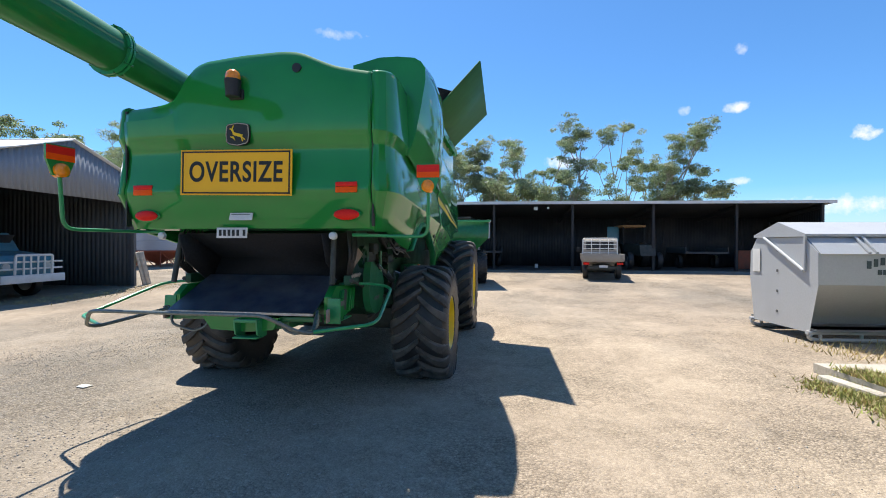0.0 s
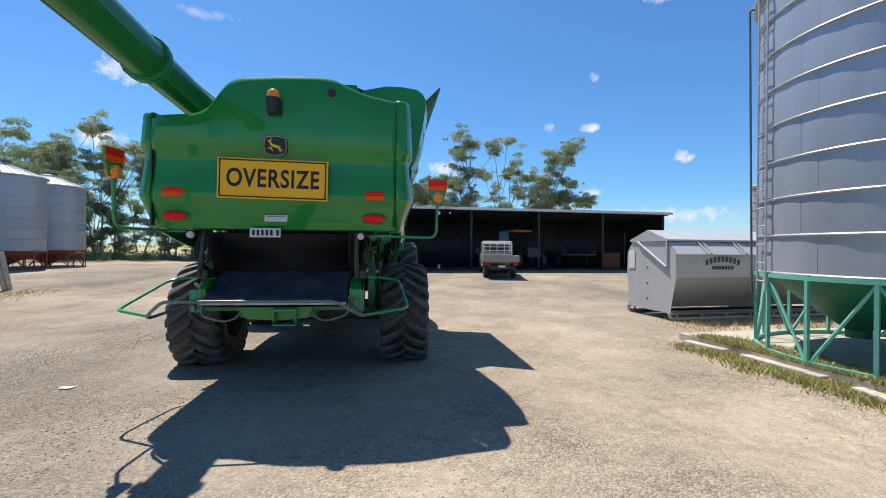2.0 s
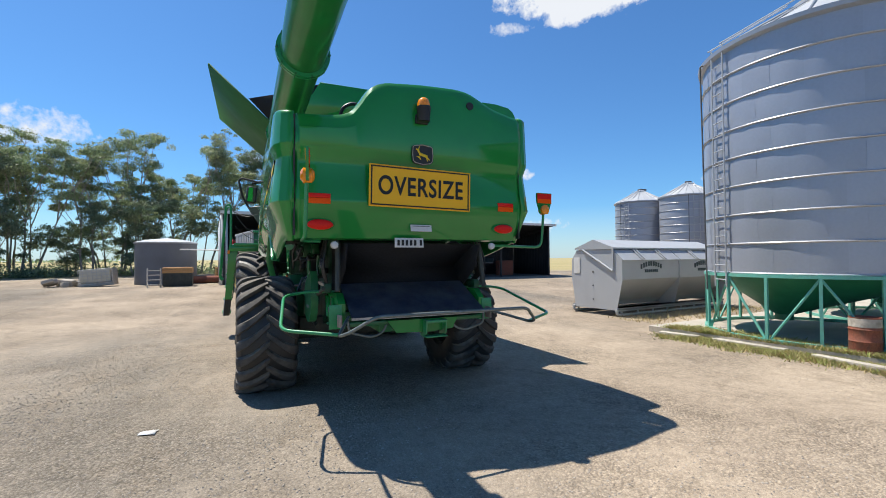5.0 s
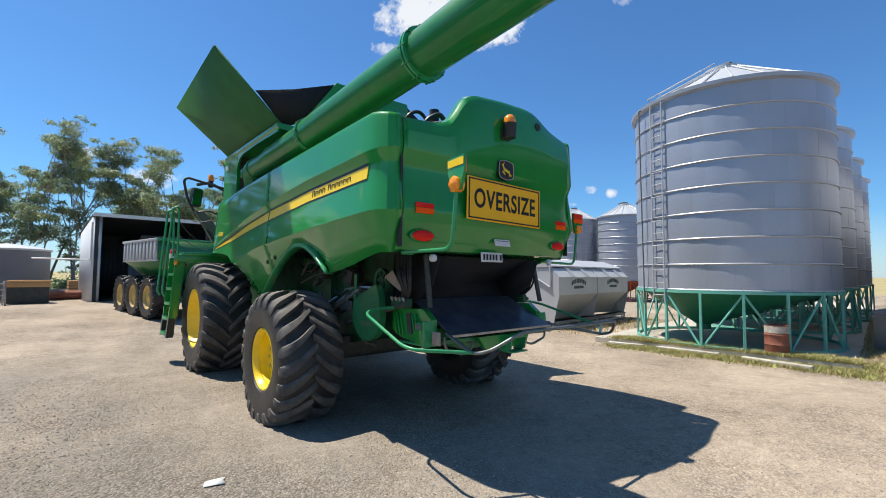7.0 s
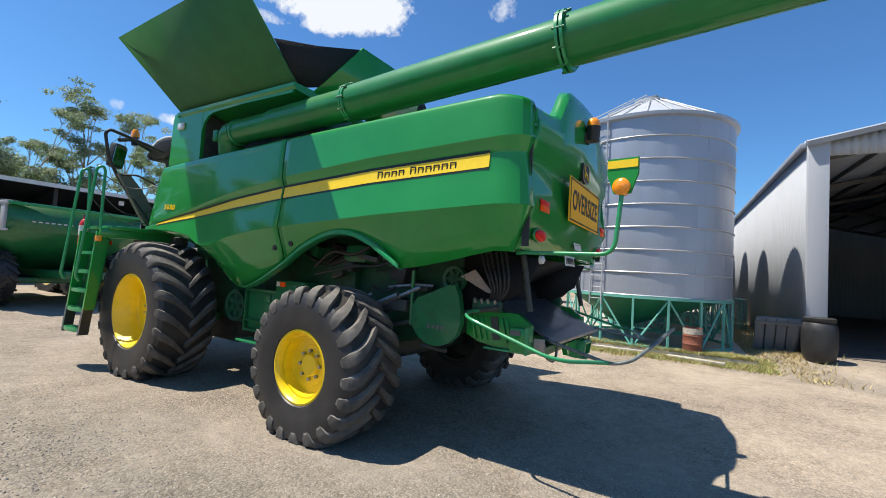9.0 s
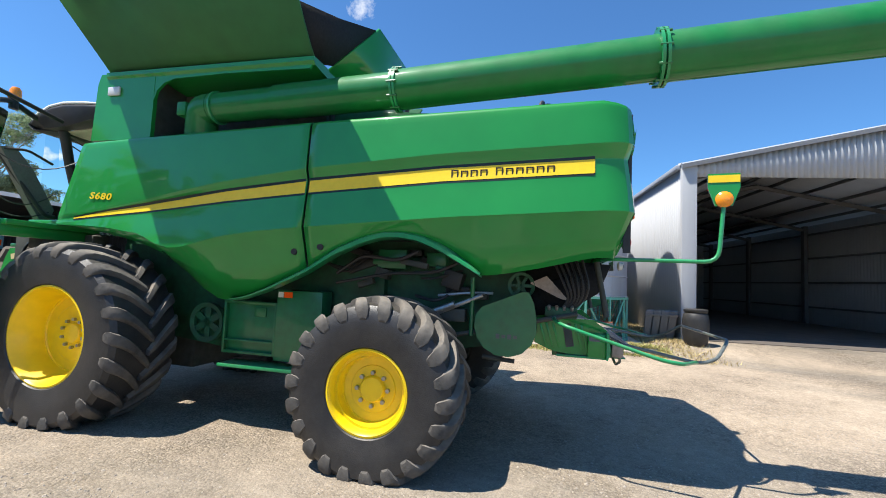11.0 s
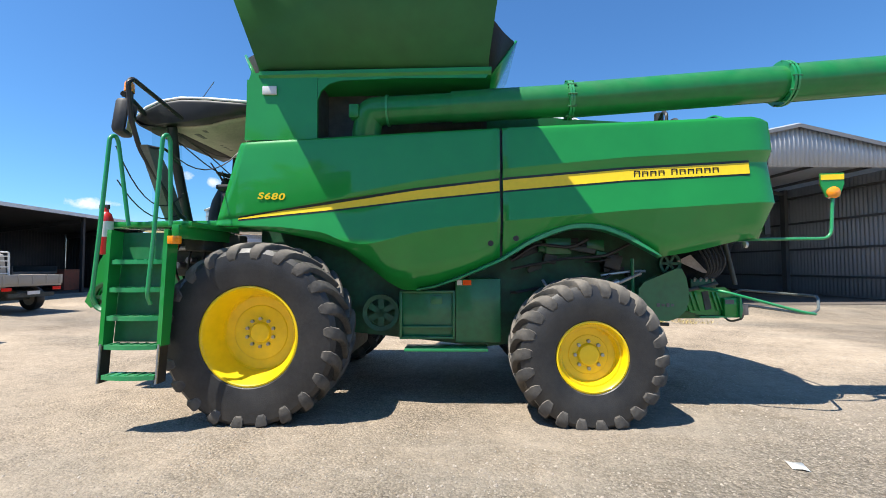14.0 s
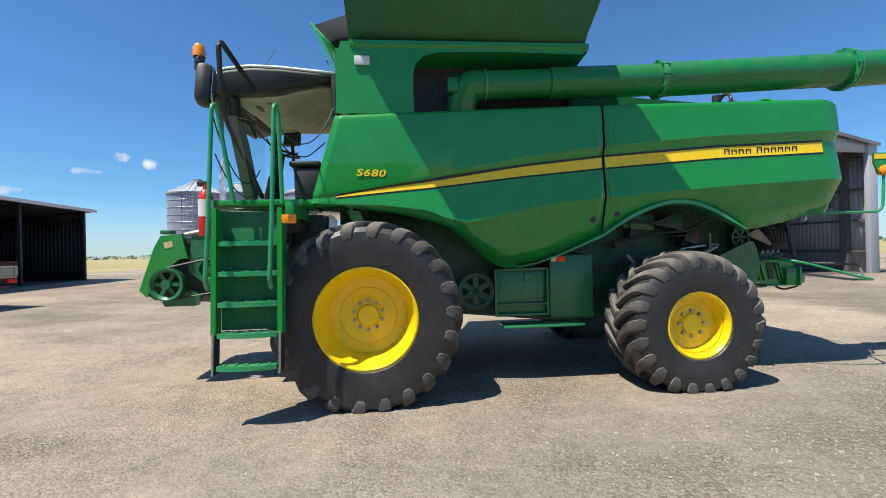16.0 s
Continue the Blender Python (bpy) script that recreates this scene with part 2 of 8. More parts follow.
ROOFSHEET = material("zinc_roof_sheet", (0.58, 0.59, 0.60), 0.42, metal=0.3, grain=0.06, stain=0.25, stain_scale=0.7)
# near-black sheet: the far shed's inside shade is put into the colour
SHADE_SHEET = material("shade_dark_shed_sheet", (0.022, 0.023, 0.026), 0.6, grain=0.12, stain=0.4, stain_scale=1.0, stain_color=(0.10, 0.09, 0.08))
SHEDSTEEL = material("painted_shed_frame", (0.12, 0.12, 0.12), 0.6, grain=0.1, stain=0.3)
OLD_SHEET = material("weathered_dark_sheet", (0.11, 0.115, 0.125), 0.7, grain=0.1, stain=0.4, stain_scale=1.0, stain_color=(0.05, 0.048, 0.045))
OLD_FASCIA = material("dull_grey_fascia_sheet", (0.23, 0.25, 0.29), 0.6, grain=0.06, stain=0.25, stain_scale=1.0)
HOOP_STEEL = material("worn_hoop_steel", (0.20, 0.22, 0.20), 0.42, metal=0.5, grain=0.2, stain=0.4, stain_scale=12)
PALE_FASCIA = material("blue_grey_fascia_sheet", (0.33, 0.36, 0.41), 0.5, grain=0.06, stain=0.25, stain_scale=1.0)
BLUE = material("faded_blue_truck_paint", (0.06, 0.25, 0.33), 0.4, coat=0.2, grain=0.1, stain=0.4, stain_scale=3, dust=0.3)
UTE_PAINT = material("dusty_cream_paint", (0.37, 0.33, 0.275), 0.5, coat=0.15, grain=0.08, stain=0.4, stain_scale=3, stain_color=(0.36, 0.30, 0.23), dust=0.3)
UTE_RIM = material("pale_gold_wheel_paint", (0.55, 0.38, 0.10), 0.5, grain=0.1, stain=0.4, stain_scale=5, stain_color=(0.35, 0.28, 0.17), dust=0.3)
TANKGREY = material("grey_tank_sheet", (0.17, 0.175, 0.185), 0.7, grain=0.08, stain=0.4, stain_scale=1.2, stain_color=(0.12, 0.12, 0.12))
TIMBER = material("new_pine_timber", (0.55, 0.30, 0.12), 0.75, grain=0.2, stain=0.3, spread=0.2)
BARK = material("gum_bark", (0.36, 0.31, 0.26), 0.9, grain=0.25, grain_scale=6, stain=0.6, stain_scale=2, stain_color=(0.14, 0.10, 0.075), bump=0.5, bump_scale=12)


def leaf_material(name, color, glow):
    """Small gum leaves that let sunlight through."""
    m = bpy.data.materials.new(name)
    m.use_nodes = True
    nt = m.node_tree
    N, L = nt.nodes.new, nt.links.new
    nt.nodes.clear()
    geo, oi = N("ShaderNodeNewGeometry"), N("ShaderNodeObjectInfo")
    add = N("ShaderNodeMath")
    add.operation = "ADD"
    L(geo.outputs["Random Per Island"], add.inputs[0])
    L(oi.outputs["Random"], add.inputs[1])
    fr = N("ShaderNodeMath")
    fr.operation = "FRACT"
    L(add.outputs[0], fr.inputs[0])
    ramp = N("ShaderNodeValToRGB")
    ramp.color_ramp.elements[0].color = (*[c * 0.55 for c in color], 1)
    ramp.color_ramp.elements[1].color = (*[c * 1.5 for c in color], 1)
    L(fr.outputs[0], ramp.inputs[0])
    d, t, mix, out = N("ShaderNodeBsdfPrincipled"), N("ShaderNodeBsdfTranslucent"), N("ShaderNodeMixShader"), N("ShaderNodeOutputMaterial")
    d.inputs["Roughness"].default_value = 0.5
    L(ramp.outputs[0], d.inputs["Base Color"])
    hue = N("ShaderNodeMix")
    hue.data_type, hue.blend_type = "RGBA", "MULTIPLY"
    hue.inputs["Factor"].default_value = 1.0
    L(ramp.outputs[0], hue.inputs["A"])
    hue.inputs["B"].default_value = (1.40 * glow, 1.55 * glow, 1.05 * glow, 1)
    L(hue.outputs["Result"], t.inputs["Color"])
    mix.inputs[0].default_value = 0.45
    L(d.outputs[0], mix.inputs[1])
    L(t.outputs[0], mix.inputs[2])
    L(mix.outputs[0], out.inputs[0])
    return m


LEAF = leaf_material("gum_leaf", (0.195, 0.235, 0.160), 1.0)
LEAF_DRY = leaf_material("olive_gum_leaf", (0.255, 0.27, 0.18), 1.0)
GRASS = material("dry_green_grass", (0.36, 0.38, 0.11), 0.8, spread=0.35)
STRAW = material("straw_grass", (0.46, 0.36, 0.17), 0.85, spread=0.35)
STONE = material("pale_gravel_stone", (0.34, 0.29, 0.235), 0.9, spread=0.30, grain=0.1)
EXTING = material("fire_red_paint", (0.60, 0.02, 0.015), 0.35, coat=0.3)
# shed floors, darkened so that the shade indoors sits in the colour
SHADED_FLOOR = material("shade_darkened_shed_floor", (0.12, 0.10, 0.085), 0.95, grain=0.2, stain=0.5, stain_scale=1.5, bump=0.3)
CHROME = material("chain_steel", (0.06, 0.06, 0.06), 0.5, metal=0.5, stain=0.4, stain_scale=20)


def ground_material():
    """Compacted limestone gravel with fine chips, tyre-worn bands, dark damp stains and dry field beyond the yard."""
    m = bpy.data.materials.new("gravel_yard")
    m.use_nodes = True
    nt = m.node_tree
    N, L = nt.nodes.new, nt.links.new
    b = nt.nodes["Principled BSDF"]
    b.inputs["Roughness"].default_value, b.inputs["Specular IOR Level"].default_value = 0.93, 0.2
    tc = N("ShaderNodeTexCoord")
    pos = tc.outputs["Object"]

    def tex(scale, detail=5.0, rough=0.55, stretch=None):
        n = N("ShaderNodeTexNoise")
        n.inputs["Scale"].default_value, n.inputs["Detail"].default_value, n.inputs["Roughness"].default_value = scale, detail, rough
        if stretch:
            mp = N("ShaderNodeMapping")
            mp.inputs["Scale"].default_value = stretch
            mp.inputs["Rotation"].default_value = (0, 0, radians(-15))
            L(pos, mp.inputs["Vector"])
            L(mp.outputs[0], n.inputs["Vector"])
        else:
            L(pos, n.inputs["Vector"])
        return n.outputs[0]

    def ranged(v, a, c, lo=0.0, hi=1.0):
        n = N("ShaderNodeMapRange")
        n.inputs[1].default_value, n.inputs[2].default_value, n.inputs[3].default_value, n.inputs[4].default_value = a, c, lo, hi
        L(v, n.inputs[0])
        return n.outputs[0]

    def blend(mode, fac, a, c):
        n = N("ShaderNodeMix")
        n.data_type, n.blend_type = "RGBA", mode
        for key, v in (("Factor", fac), ("A", a), ("B", c)):
            s = n.inputs[key]
            if isinstance(v, (int, float)):
                s.default_value = v
            elif isinstance(v, tuple):
                s.default_value = (*v, 1)
            else:
                L(v, s)
        return n.outputs["Result"]

    c = blend("MIX", ranged(tex(0.35, 6), 0.35, 0.68), (0.427, 0.343, 0.252), (0.346, 0.275, 0.203))
    c = blend("MIX", ranged(tex(0.16, 5, 0.6, (1.0, 0.35, 1.0)), 0.47, 0.62, 0.0, 0.75), c, (0.206, 0.183, 0.150))
    c = blend("MIX", ranged(tex(1.7, 7, 0.65), 0.5, 0.72, 0.0, 0.5), c, (0.251, 0.199, 0.142))
    v = N("ShaderNodeTexVoronoi")
    v.inputs["Scale"].default_value = 42.0
    L(pos, v.inputs["Vector"])
    sp = N("ShaderNodeSeparateColor")
    L(v.outputs["Color"], sp.inputs[0])
    # loose stony patches between packed, dusty ones
    stony = ranged(tex(0.42, 5, 0.6), 0.40, 0.60)
    c = blend("MULTIPLY", ranged(stony, 0.0, 1.0, 0.35, 1.0), c, ranged(sp.outputs[0], 0.0, 1.0, 0.72, 1.24))
    # darker towards each chip's edge: crevice shade painted into the colour
    c = blend("MULTIPLY", stony, c, ranged(v.outputs["Distance"], 0.25, 0.75, 1.10, 0.70))
    # soft dark swathes where vehicles turn
    c = blend("MULTIPLY", 1.0, c, ranged(tex(0.22, 3, 0.5, (0.5, 1.0, 1.0)), 0.38, 0.62, 1.08, 0.86))
    c = blend("MIX", ranged(tex(0.55, 6, 0.62), 0.60, 0.74, 0.0, 0.6), c, (0.189, 0.160, 0.127))
    v2 = N("ShaderNodeTexVoronoi")
    v2.inputs["Scale"].default_value = 170.0
    L(pos, v2.inputs["Vector"])
    sp2 = N("ShaderNodeSeparateColor")
    L(v2.outputs["Color"], sp2.inputs[0])
    c = blend("MULTIPLY", 1.0, c, ranged(sp2.outputs[1], 0.0, 1.0, 0.80, 1.20))
    # coarse crumbs and scuffed patches
    c = blend("MULTIPLY", 1.0, c, ranged(tex(7.0, 8, 0.7), 0.3, 0.7, 0.82, 1.14))
    c = blend("MIX", ranged(tex(3.2, 6, 0.7, (1.0, 0.3, 1.0)), 0.55, 0.72, 0.0, 0.35), c, (0.449, 0.371, 0.283))
    # field of straw and dry grass far from the yard
    dist = N("ShaderNodeVectorMath")
    dist.operation = "LENGTH"
    L(pos, dist.inputs[0])
    wob = N("ShaderNodeMath")
    wob.operation = "MULTIPLY_ADD"
    L(tex(0.05, 3), wob.inputs[0])
    wob.inputs[1].default_value = 40.0
    L(dist.outputs["Value"], wob.inputs[2])
    field = blend("MIX", ranged(tex(0.08, 6), 0.35, 0.65), (0.42, 0.33, 0.17), (0.33, 0.29, 0.13))
    c = blend("MIX", ranged(wob.outputs[0], 62.0, 74.0), c, field)
    L(c, b.inputs["Base Color"])
    h = N("ShaderNodeMath")
    h.operation = "MULTIPLY_ADD"
    L(v.outputs["Distance"], h.inputs[0])
    h.inputs[1].default_value = -0.8
    L(tex(11.0, 7, 0.72), h.inputs[2])
    bn = N("ShaderNodeBump")
    bn.inputs["Distance"].default_value = 0.030
    L(ranged(stony, 0.0, 1.0, 0.30, 0.80), bn.inputs["Strength"])
    L(h.outputs[0], bn.inputs["Height"])
    L(bn.outputs[0], b.inputs["Normal"])
    return m


GRAVEL = ground_material()

DARK_LETTER = material("faded_dark_lettering", (0.05, 0.075, 0.08), 0.6, stain=0.4, stain_scale=14, stain_color=(0.10, 0.12, 0.12))

CREAM_DECAL = material("cream_decal", (0.62, 0.52, 0.26), 0.5, stain=0.3, stain_scale=30)

CREAM_POLY = material("cream_poly", (0.60, 0.57, 0.46), 0.5, grain=0.06, stain=0.3, stain_scale=3, dust=0.15)

# ---- building helpers ----
def part(name, bm, mat, parent=None, label="", smooth=40.0, solid=0.0):
    """Links a bmesh as one mesh object under a thing or a part."""
    me = bpy.data.meshes.new(name)
    bmesh.ops.recalc_face_normals(bm, faces=bm.faces[:])
    bm.to_mesh(me)
    bm.free()
    for m in (mat if isinstance(mat, (list, tuple)) else [mat]):
        me.materials.append(m)
    if smooth:
        me.polygons.foreach_set("use_smooth", [True] * len(me.polygons))
        me.set_sharp_from_angle(angle=radians(smooth))
    ob = new(name, me)
    ob.parent = parent
    if solid:
        md = ob.modifiers.new("thickness", "SOLIDIFY")
        md.thickness, md.offset = abs(solid), (-1 if solid > 0 else 1)
    if label:
        tagged(ob, label=label)
    return ob


def thing(name, m, label, category, group="", kind=""):
    """An Empty at the base of a thing, to which its parts are parented."""
    ob = new(name)
    ob.empty_display_size = 0.2
    ob.matrix_basis = m
    return tagged(ob, label=label, category=category, group=group, kind=kind)


def V(*a):
    return Vector(a)


def box(bm, c, s, rot=None, bevel=0.0, mat=0):
    """A block of size s round c, turned by rot (degrees), with bevelled edges."""
    geo = bmesh.ops.create_cube(bm, size=1.0)
    m = pose(*c, *(rot or (0, 0, 0))) @ Matrix.Diagonal((*s, 1))
    bmesh.ops.transform(bm, matrix=m, verts=geo["verts"])
    faces = {f for v in geo["verts"] for f in v.link_faces}
    for f in faces:
        f.material_index = mat
    if bevel:
        edges = list({e for v in geo["verts"] for e in v.link_edges})
        bmesh.ops.bevel(bm, geom=edges, offset=bevel, segments=2, affect="EDGES", profile=0.5)


def rod(bm, a, b, r, seg=10, r2=None, mat=0, caps=True):
    """A round bar from a to b."""
    a, b = Vector(a), Vector(b)
    way = b - a
    q = way.to_track_quat("Z", "Y").to_matrix()
    rings = []
    for p, rr in ((a, r), (b, r if r2 is None else r2)):
        rings.append([bm.verts.new(p + q @ Vector((rr * math.cos(2 * math.pi * i / seg), rr * math.sin(2 * math.pi * i / seg), 0))) for i in range(seg)])
    for i in range(seg):
        f = bm.faces.new((rings[0][i], rings[0][(i + 1) % seg], rings[1][(i + 1) % seg], rings[1][i]))
        f.material_index = mat
    if caps:
        bm.faces.new(rings[0][::-1]).material_index = mat
        bm.faces.new(rings[1]).material_index = mat


def bent(pts, r=0.08, n=4):
    """A polyline with its inner corners rounded."""
    pts = [Vector(p) for p in pts]
    out = [pts[0]]
    for a, p, b in zip(pts, pts[1:], pts[2:]):
        d0, d1 = (a - p), (b - p)
        k = min(r, d0.length * 0.45, d1.length * 0.45)
        s, e = p + d0.normalized() * k, p + d1.normalized() * k
        for i in range(n + 1):
            t = i / n
            out.append(s * (1 - t) ** 2 + p * 2 * t * (1 - t) + e * t ** 2)
    out.append(pts[-1])
    return out


def pipe(bm, pts, r, seg=8, round_to=0.0, mat=0):
    """A tube along a polyline."""
    pts = bent(pts, round_to) if round_to else [Vector(p) for p in pts]
    rings = []
    up = Vector((0.13, 0.31, 0.94))
    for i, p in enumerate(pts):
        d = (pts[min(i + 1, len(pts) - 1)] - pts[max(i - 1, 0)]).normalized()
        x = d.cross(up)
        if x.length < 0.05:
            x = d.cross(Vector((1, 0, 0)))
        x.normalize()
        y = d.cross(x)
        rings.append([bm.verts.new(p + r * (x * math.cos(2 * math.pi * k / seg) + y * math.sin(2 * math.pi * k / seg))) for k in range(seg)])
    for a, b in zip(rings, rings[1:]):
        for k in range(seg):
            bm.faces.new((a[k], a[(k + 1) % seg], b[(k + 1) % seg], b[k])).material_index = mat
    bm.faces.new(rings[0][::-1]).material_index = mat
    bm.faces.new(rings[-1]).material_index = mat


def spin(bm, profile, seg=48, m=None, closed=False, mat=0):
    """A body of revolution: (radius, height) pairs turned about z, then moved by m."""
    m = m or Matrix()
    rings = []
    for r, h in profile:
        if r < 1e-6:
            rings.append([bm.verts.new(m @ Vector((0, 0, h)))])
        else:
            rings.append([bm.verts.new(m @ Vector((r * math.cos(2 * math.pi * i / seg), r * math.sin(2 * math.pi * i / seg), h))) for i in range(seg)])
    pairs = list(zip(rings, rings[1:])) + ([(rings[-1], rings[0])] if closed else [])
    for a, b in pairs:
        for i in range(seg):
            j = (i + 1) % seg
            if len(a) == 1 and len(b) == 1:
                continue
            if len(a) == 1:
                f = bm.faces.new((a[0], b[j], b[i]))
            elif len(b) == 1:
                f = bm.faces.new((a[i], a[j], b[0]))
            else:
                f = bm.faces.new((a[i], a[j], b[j], b[i]))
            f.material_index = mat


def prism(bm, poly, a, b, axis="x", mat=0):
    """A flat outline pulled along an axis from a to b. Outline in (y, z), (x, z) or (x, y)."""
    def place(p, k):
        return {"x": (k, p[0], p[1]), "y": (p[0], k, p[1]), "z": (p[0], p[1], k)}[axis]
    lo = [bm.verts.new(place(p, a)) for p in poly]
    hi = [bm.verts.new(place(p, b)) for p in poly]
    n = len(poly)
    fs = [bm.faces.new(lo[::-1]), bm.faces.new(hi)]
    for i in range(n):
        fs.append(bm.faces.new((lo[i], lo[(i + 1) % n], hi[(i + 1) % n], hi[i])))
    for f in fs:
        f.material_index = mat


def sheet(bm, rows, mat=0):
    """A surface through rows of points of equal length."""
    g = [[bm.verts.new(p) for p in r] for r in rows]
    for a, b in zip(g, g[1:]):
        for i in range(len(a) - 1):
            bm.faces.new((a[i], a[i + 1], b[i + 1], b[i])).material_index = mat


def lerp_table(table, x):
    """Straight-line reading of a table of (x, value)."""
    if x <= table[0][0]:
        return table[0][1]
    for (x0, v0), (x1, v1) in zip(table, table[1:]):
        if x <= x1:
            return v0 + (v1 - v0) * (x - x0) / (x1 - x0)
    return table[-1][1]


def soft_table(table, x, w=0.12):
    """The table read with rounded corners."""
    return sum(lerp_table(table, x + w * k) * c for k, c in ((-1, 0.25), (-0.5, 0.25), (0.5, 0.25), (1, 0.25)))


def lettering(name, text, size, mat, parent, m, spread=1.0, depth=0.002, label="", bold=0.0):
    """Raised letters in the built-in font, centred on m, reading along its x with z as up."""
    cu = bpy.data.curves.new(name, "FONT")
    cu.offset = bold
    cu.body, cu.size, cu.align_x, cu.align_y, cu.extrude, cu.space_character = text, size, "CENTER", "CENTER", depth, spread
    tmp = bpy.data.objects.new(name, cu)
    scene.collection.objects.link(tmp)
    me = bpy.data.meshes.new_from_object(tmp.evaluated_get(bpy.context.evaluated_depsgraph_get()))
    bpy.data.objects.remove(tmp)
    bpy.data.curves.remove(cu)
    me.materials.clear()
    me.materials.append(mat)
    ob = new(name, me)
    ob.parent = parent
    ob.matrix_basis = m @ pose(0, 0, 0, 90, 0, 0)
    if label:
        tagged(ob, label=label)
    return ob


def ground_z(x, y):
    """The yard lies level and rises a little towards the machinery shed."""
    u = -0.259 * x + 0.966 * y
    k = min(max((u - 13.0) / 12.0, 0.0), 1.0)
    # a low rise before the gable shed
    into = min(max(((x - 4.7) * 0.97 + (y - 3.0) * 0.242) / 1.4, 0.0), 1.0)
    along = min(max(((x - 7.14) * 0.242 - (y - 2.6) * 0.97 + 1.7) / 1.0, 0.0), 1.0)
    rise = 0.22 * into * into * (3 - 2 * into) * along * along * (3 - 2 * along)
    return 0.42 * k * k * (1.6 - 0.6 * k) + rise

# ---- combine harvester ----
HARVESTER = pose(-2.54, 4.14, 0, 0, 0, 9.3)
harvester = thing("combine_harvester", HARVESTER, "large green combine harvester with yellow wheels on a gravel yard", "harvester")

def thing_part(name):
    """An Empty part under the harvester."""
    ob = new(name)
    ob.parent = harvester
    return ob


LOW_FRONT = [(3.05, 1.69), (3.3, 1.585), (3.53, 1.49), (3.8, 1.40), (4.07, 1.355), (4.2, 1.37), (4.36, 1.46), (4.55, 1.62), (4.81, 1.83), (5.1, 1.94), (5.39, 2.02), (5.8, 2.09), (6.25, 2.11)]
LOW_REAR = [(0.0, 1.93), (0.3, 1.93), (0.48, 1.90), (0.8, 1.82), (1.1, 1.76), (1.31, 1.73), (1.43, 1.80), (1.69, 1.945), (1.9, 2.03), (2.08, 2.06), (2.26, 2.055), (2.46, 2.0), (2.74, 1.88), (3.05, 1.69)]
CREASE = [(0.0, 2.31), (0.3, 2.305), (1.6, 2.235), (3.02, 2.125), (3.6, 2.07), (4.0, 2.01), (4.3, 1.935), (4.5, 1.885), (4.65, 1.88), (4.85, 1.925), (5.05, 2.02), (5.4, 2.08), (6.3, 2.14)]
SHELF = [(0.0, 2.87), (0.35, 2.85), (1.7, 2.79), (3.03, 2.68), (4.0, 2.56), (4.9, 2.40), (5.8, 2.23), (6.3, 2.15)]
STRIPE_TOP = [(0.0, 2.77), (0.36, 2.76), (1.7, 2.70), (3.03, 2.60), (4.0, 2.50), (4.9, 2.37), (5.4, 2.28), (5.83, 2.19), (6.3, 2.14)]
STRIPE_LOW = [(0.0, 2.65), (0.36, 2.63), (1.7, 2.57), (3.03, 2.47), (4.0, 2.385), (4.9, 2.285), (5.4, 2.23), (5.83, 2.178), (6.3, 2.13)]


def side_section(y, top, low):
    """Height and inward offset down the side shield at the station y."""
    shelf, st, cr = lerp_table(SHELF, y), lerp_table(STRIPE_TOP, y), lerp_table(CREASE, y)
    cr = max(cr, low + 0.012)
    fade = min(max((6.2 - y) / 1.6, 0.15), 1.0)
    st, shelf = max(st, cr + 0.02), max(shelf, cr + 0.06)
    tuck = lerp_table([(0, 0.15), (1.3, 0.12), (3.05, 0.14), (3.7, 0.23), (4.2, 0.28), (4.6, 0.20), (4.85, 0.08), (5.4, 0.04), (6.3, 0.02)], y)
    return [(top, 0.19), (top, 0.09), (top - 0.002, 0.064), (top - 0.008, 0.048), (top - 0.018, 0.036), (top - 0.032, 0.027), (top - 0.05, 0.022), (top - 0.10, 0.019), ((top + shelf) / 2, 0.010), (shelf + 0.03, 0.0), (shelf - 0.005, 0.012 * fade),
            (st + 0.012, 0.042 * fade), (st - 0.01, 0.046 * fade), ((st + cr) / 2, 0.014 * fade), (cr + 0.006, -0.014 * fade), (cr - 0.008, -0.004 * fade),
            ((cr + low) / 2, tuck * 0.5), (low, tuck)]


def side_line(y):
    """Plan of the side shield: lateral distance at the station y."""
    return lerp_table([(0.45, 1.535), (3.05, 1.525), (4.5, 1.50), (6.3, 1.445)], y)


def side_point(y, z, top=3.2, low=1.5, out=0.0):
    """A point on the left side shield at height z."""
    sec = side_section(y, top, low)
    off = lerp_table(sorted((a, b) for a, b in sec), z)
    return Vector((-(side_line(y) - off + out), y, z))


def side_shield(name, y0, y1, side, low_table, tops, corner=False):
    """One pressed side shield, with the rounded rear corner where it has one."""
    bm = bmesh.new()
    rows = []
    stations = [y0 + (y1 - y0) * i / 34 for i in range(35)] if not corner else [0.46 + (y1 - 0.46) * i / 30 for i in range(31)]
    if corner:
        for x, y, nx, ny in ((1.335, 0.035, 0.12, -0.99), (1.40, 0.055, 0.38, -0.92), (1.46, 0.10, 0.64, -0.77), (1.505, 0.18, 0.84, -0.54), (1.528, 0.30, 0.97, -0.25)):
            sec = side_section(y, lerp_table(tops, y), lerp_table(low_table, y))
            rows.append([V(side * (x - nx * o), y - ny * o, z) for z, o in sec])
    for y in stations:
        sec = side_section(y, lerp_table(tops, y), lerp_table(low_table, y))
        lean = 0.28 * min(max((y - 5.0) / 0.95, 0.0), 1.0)
        rows.append([V(side * (side_line(y) - o), y + (3.09 - z) * lean, z) for z, o in sec])
    sheet(bm, rows)
    return part(name, bm, GREEN, harvester, solid=0.03, smooth=19)


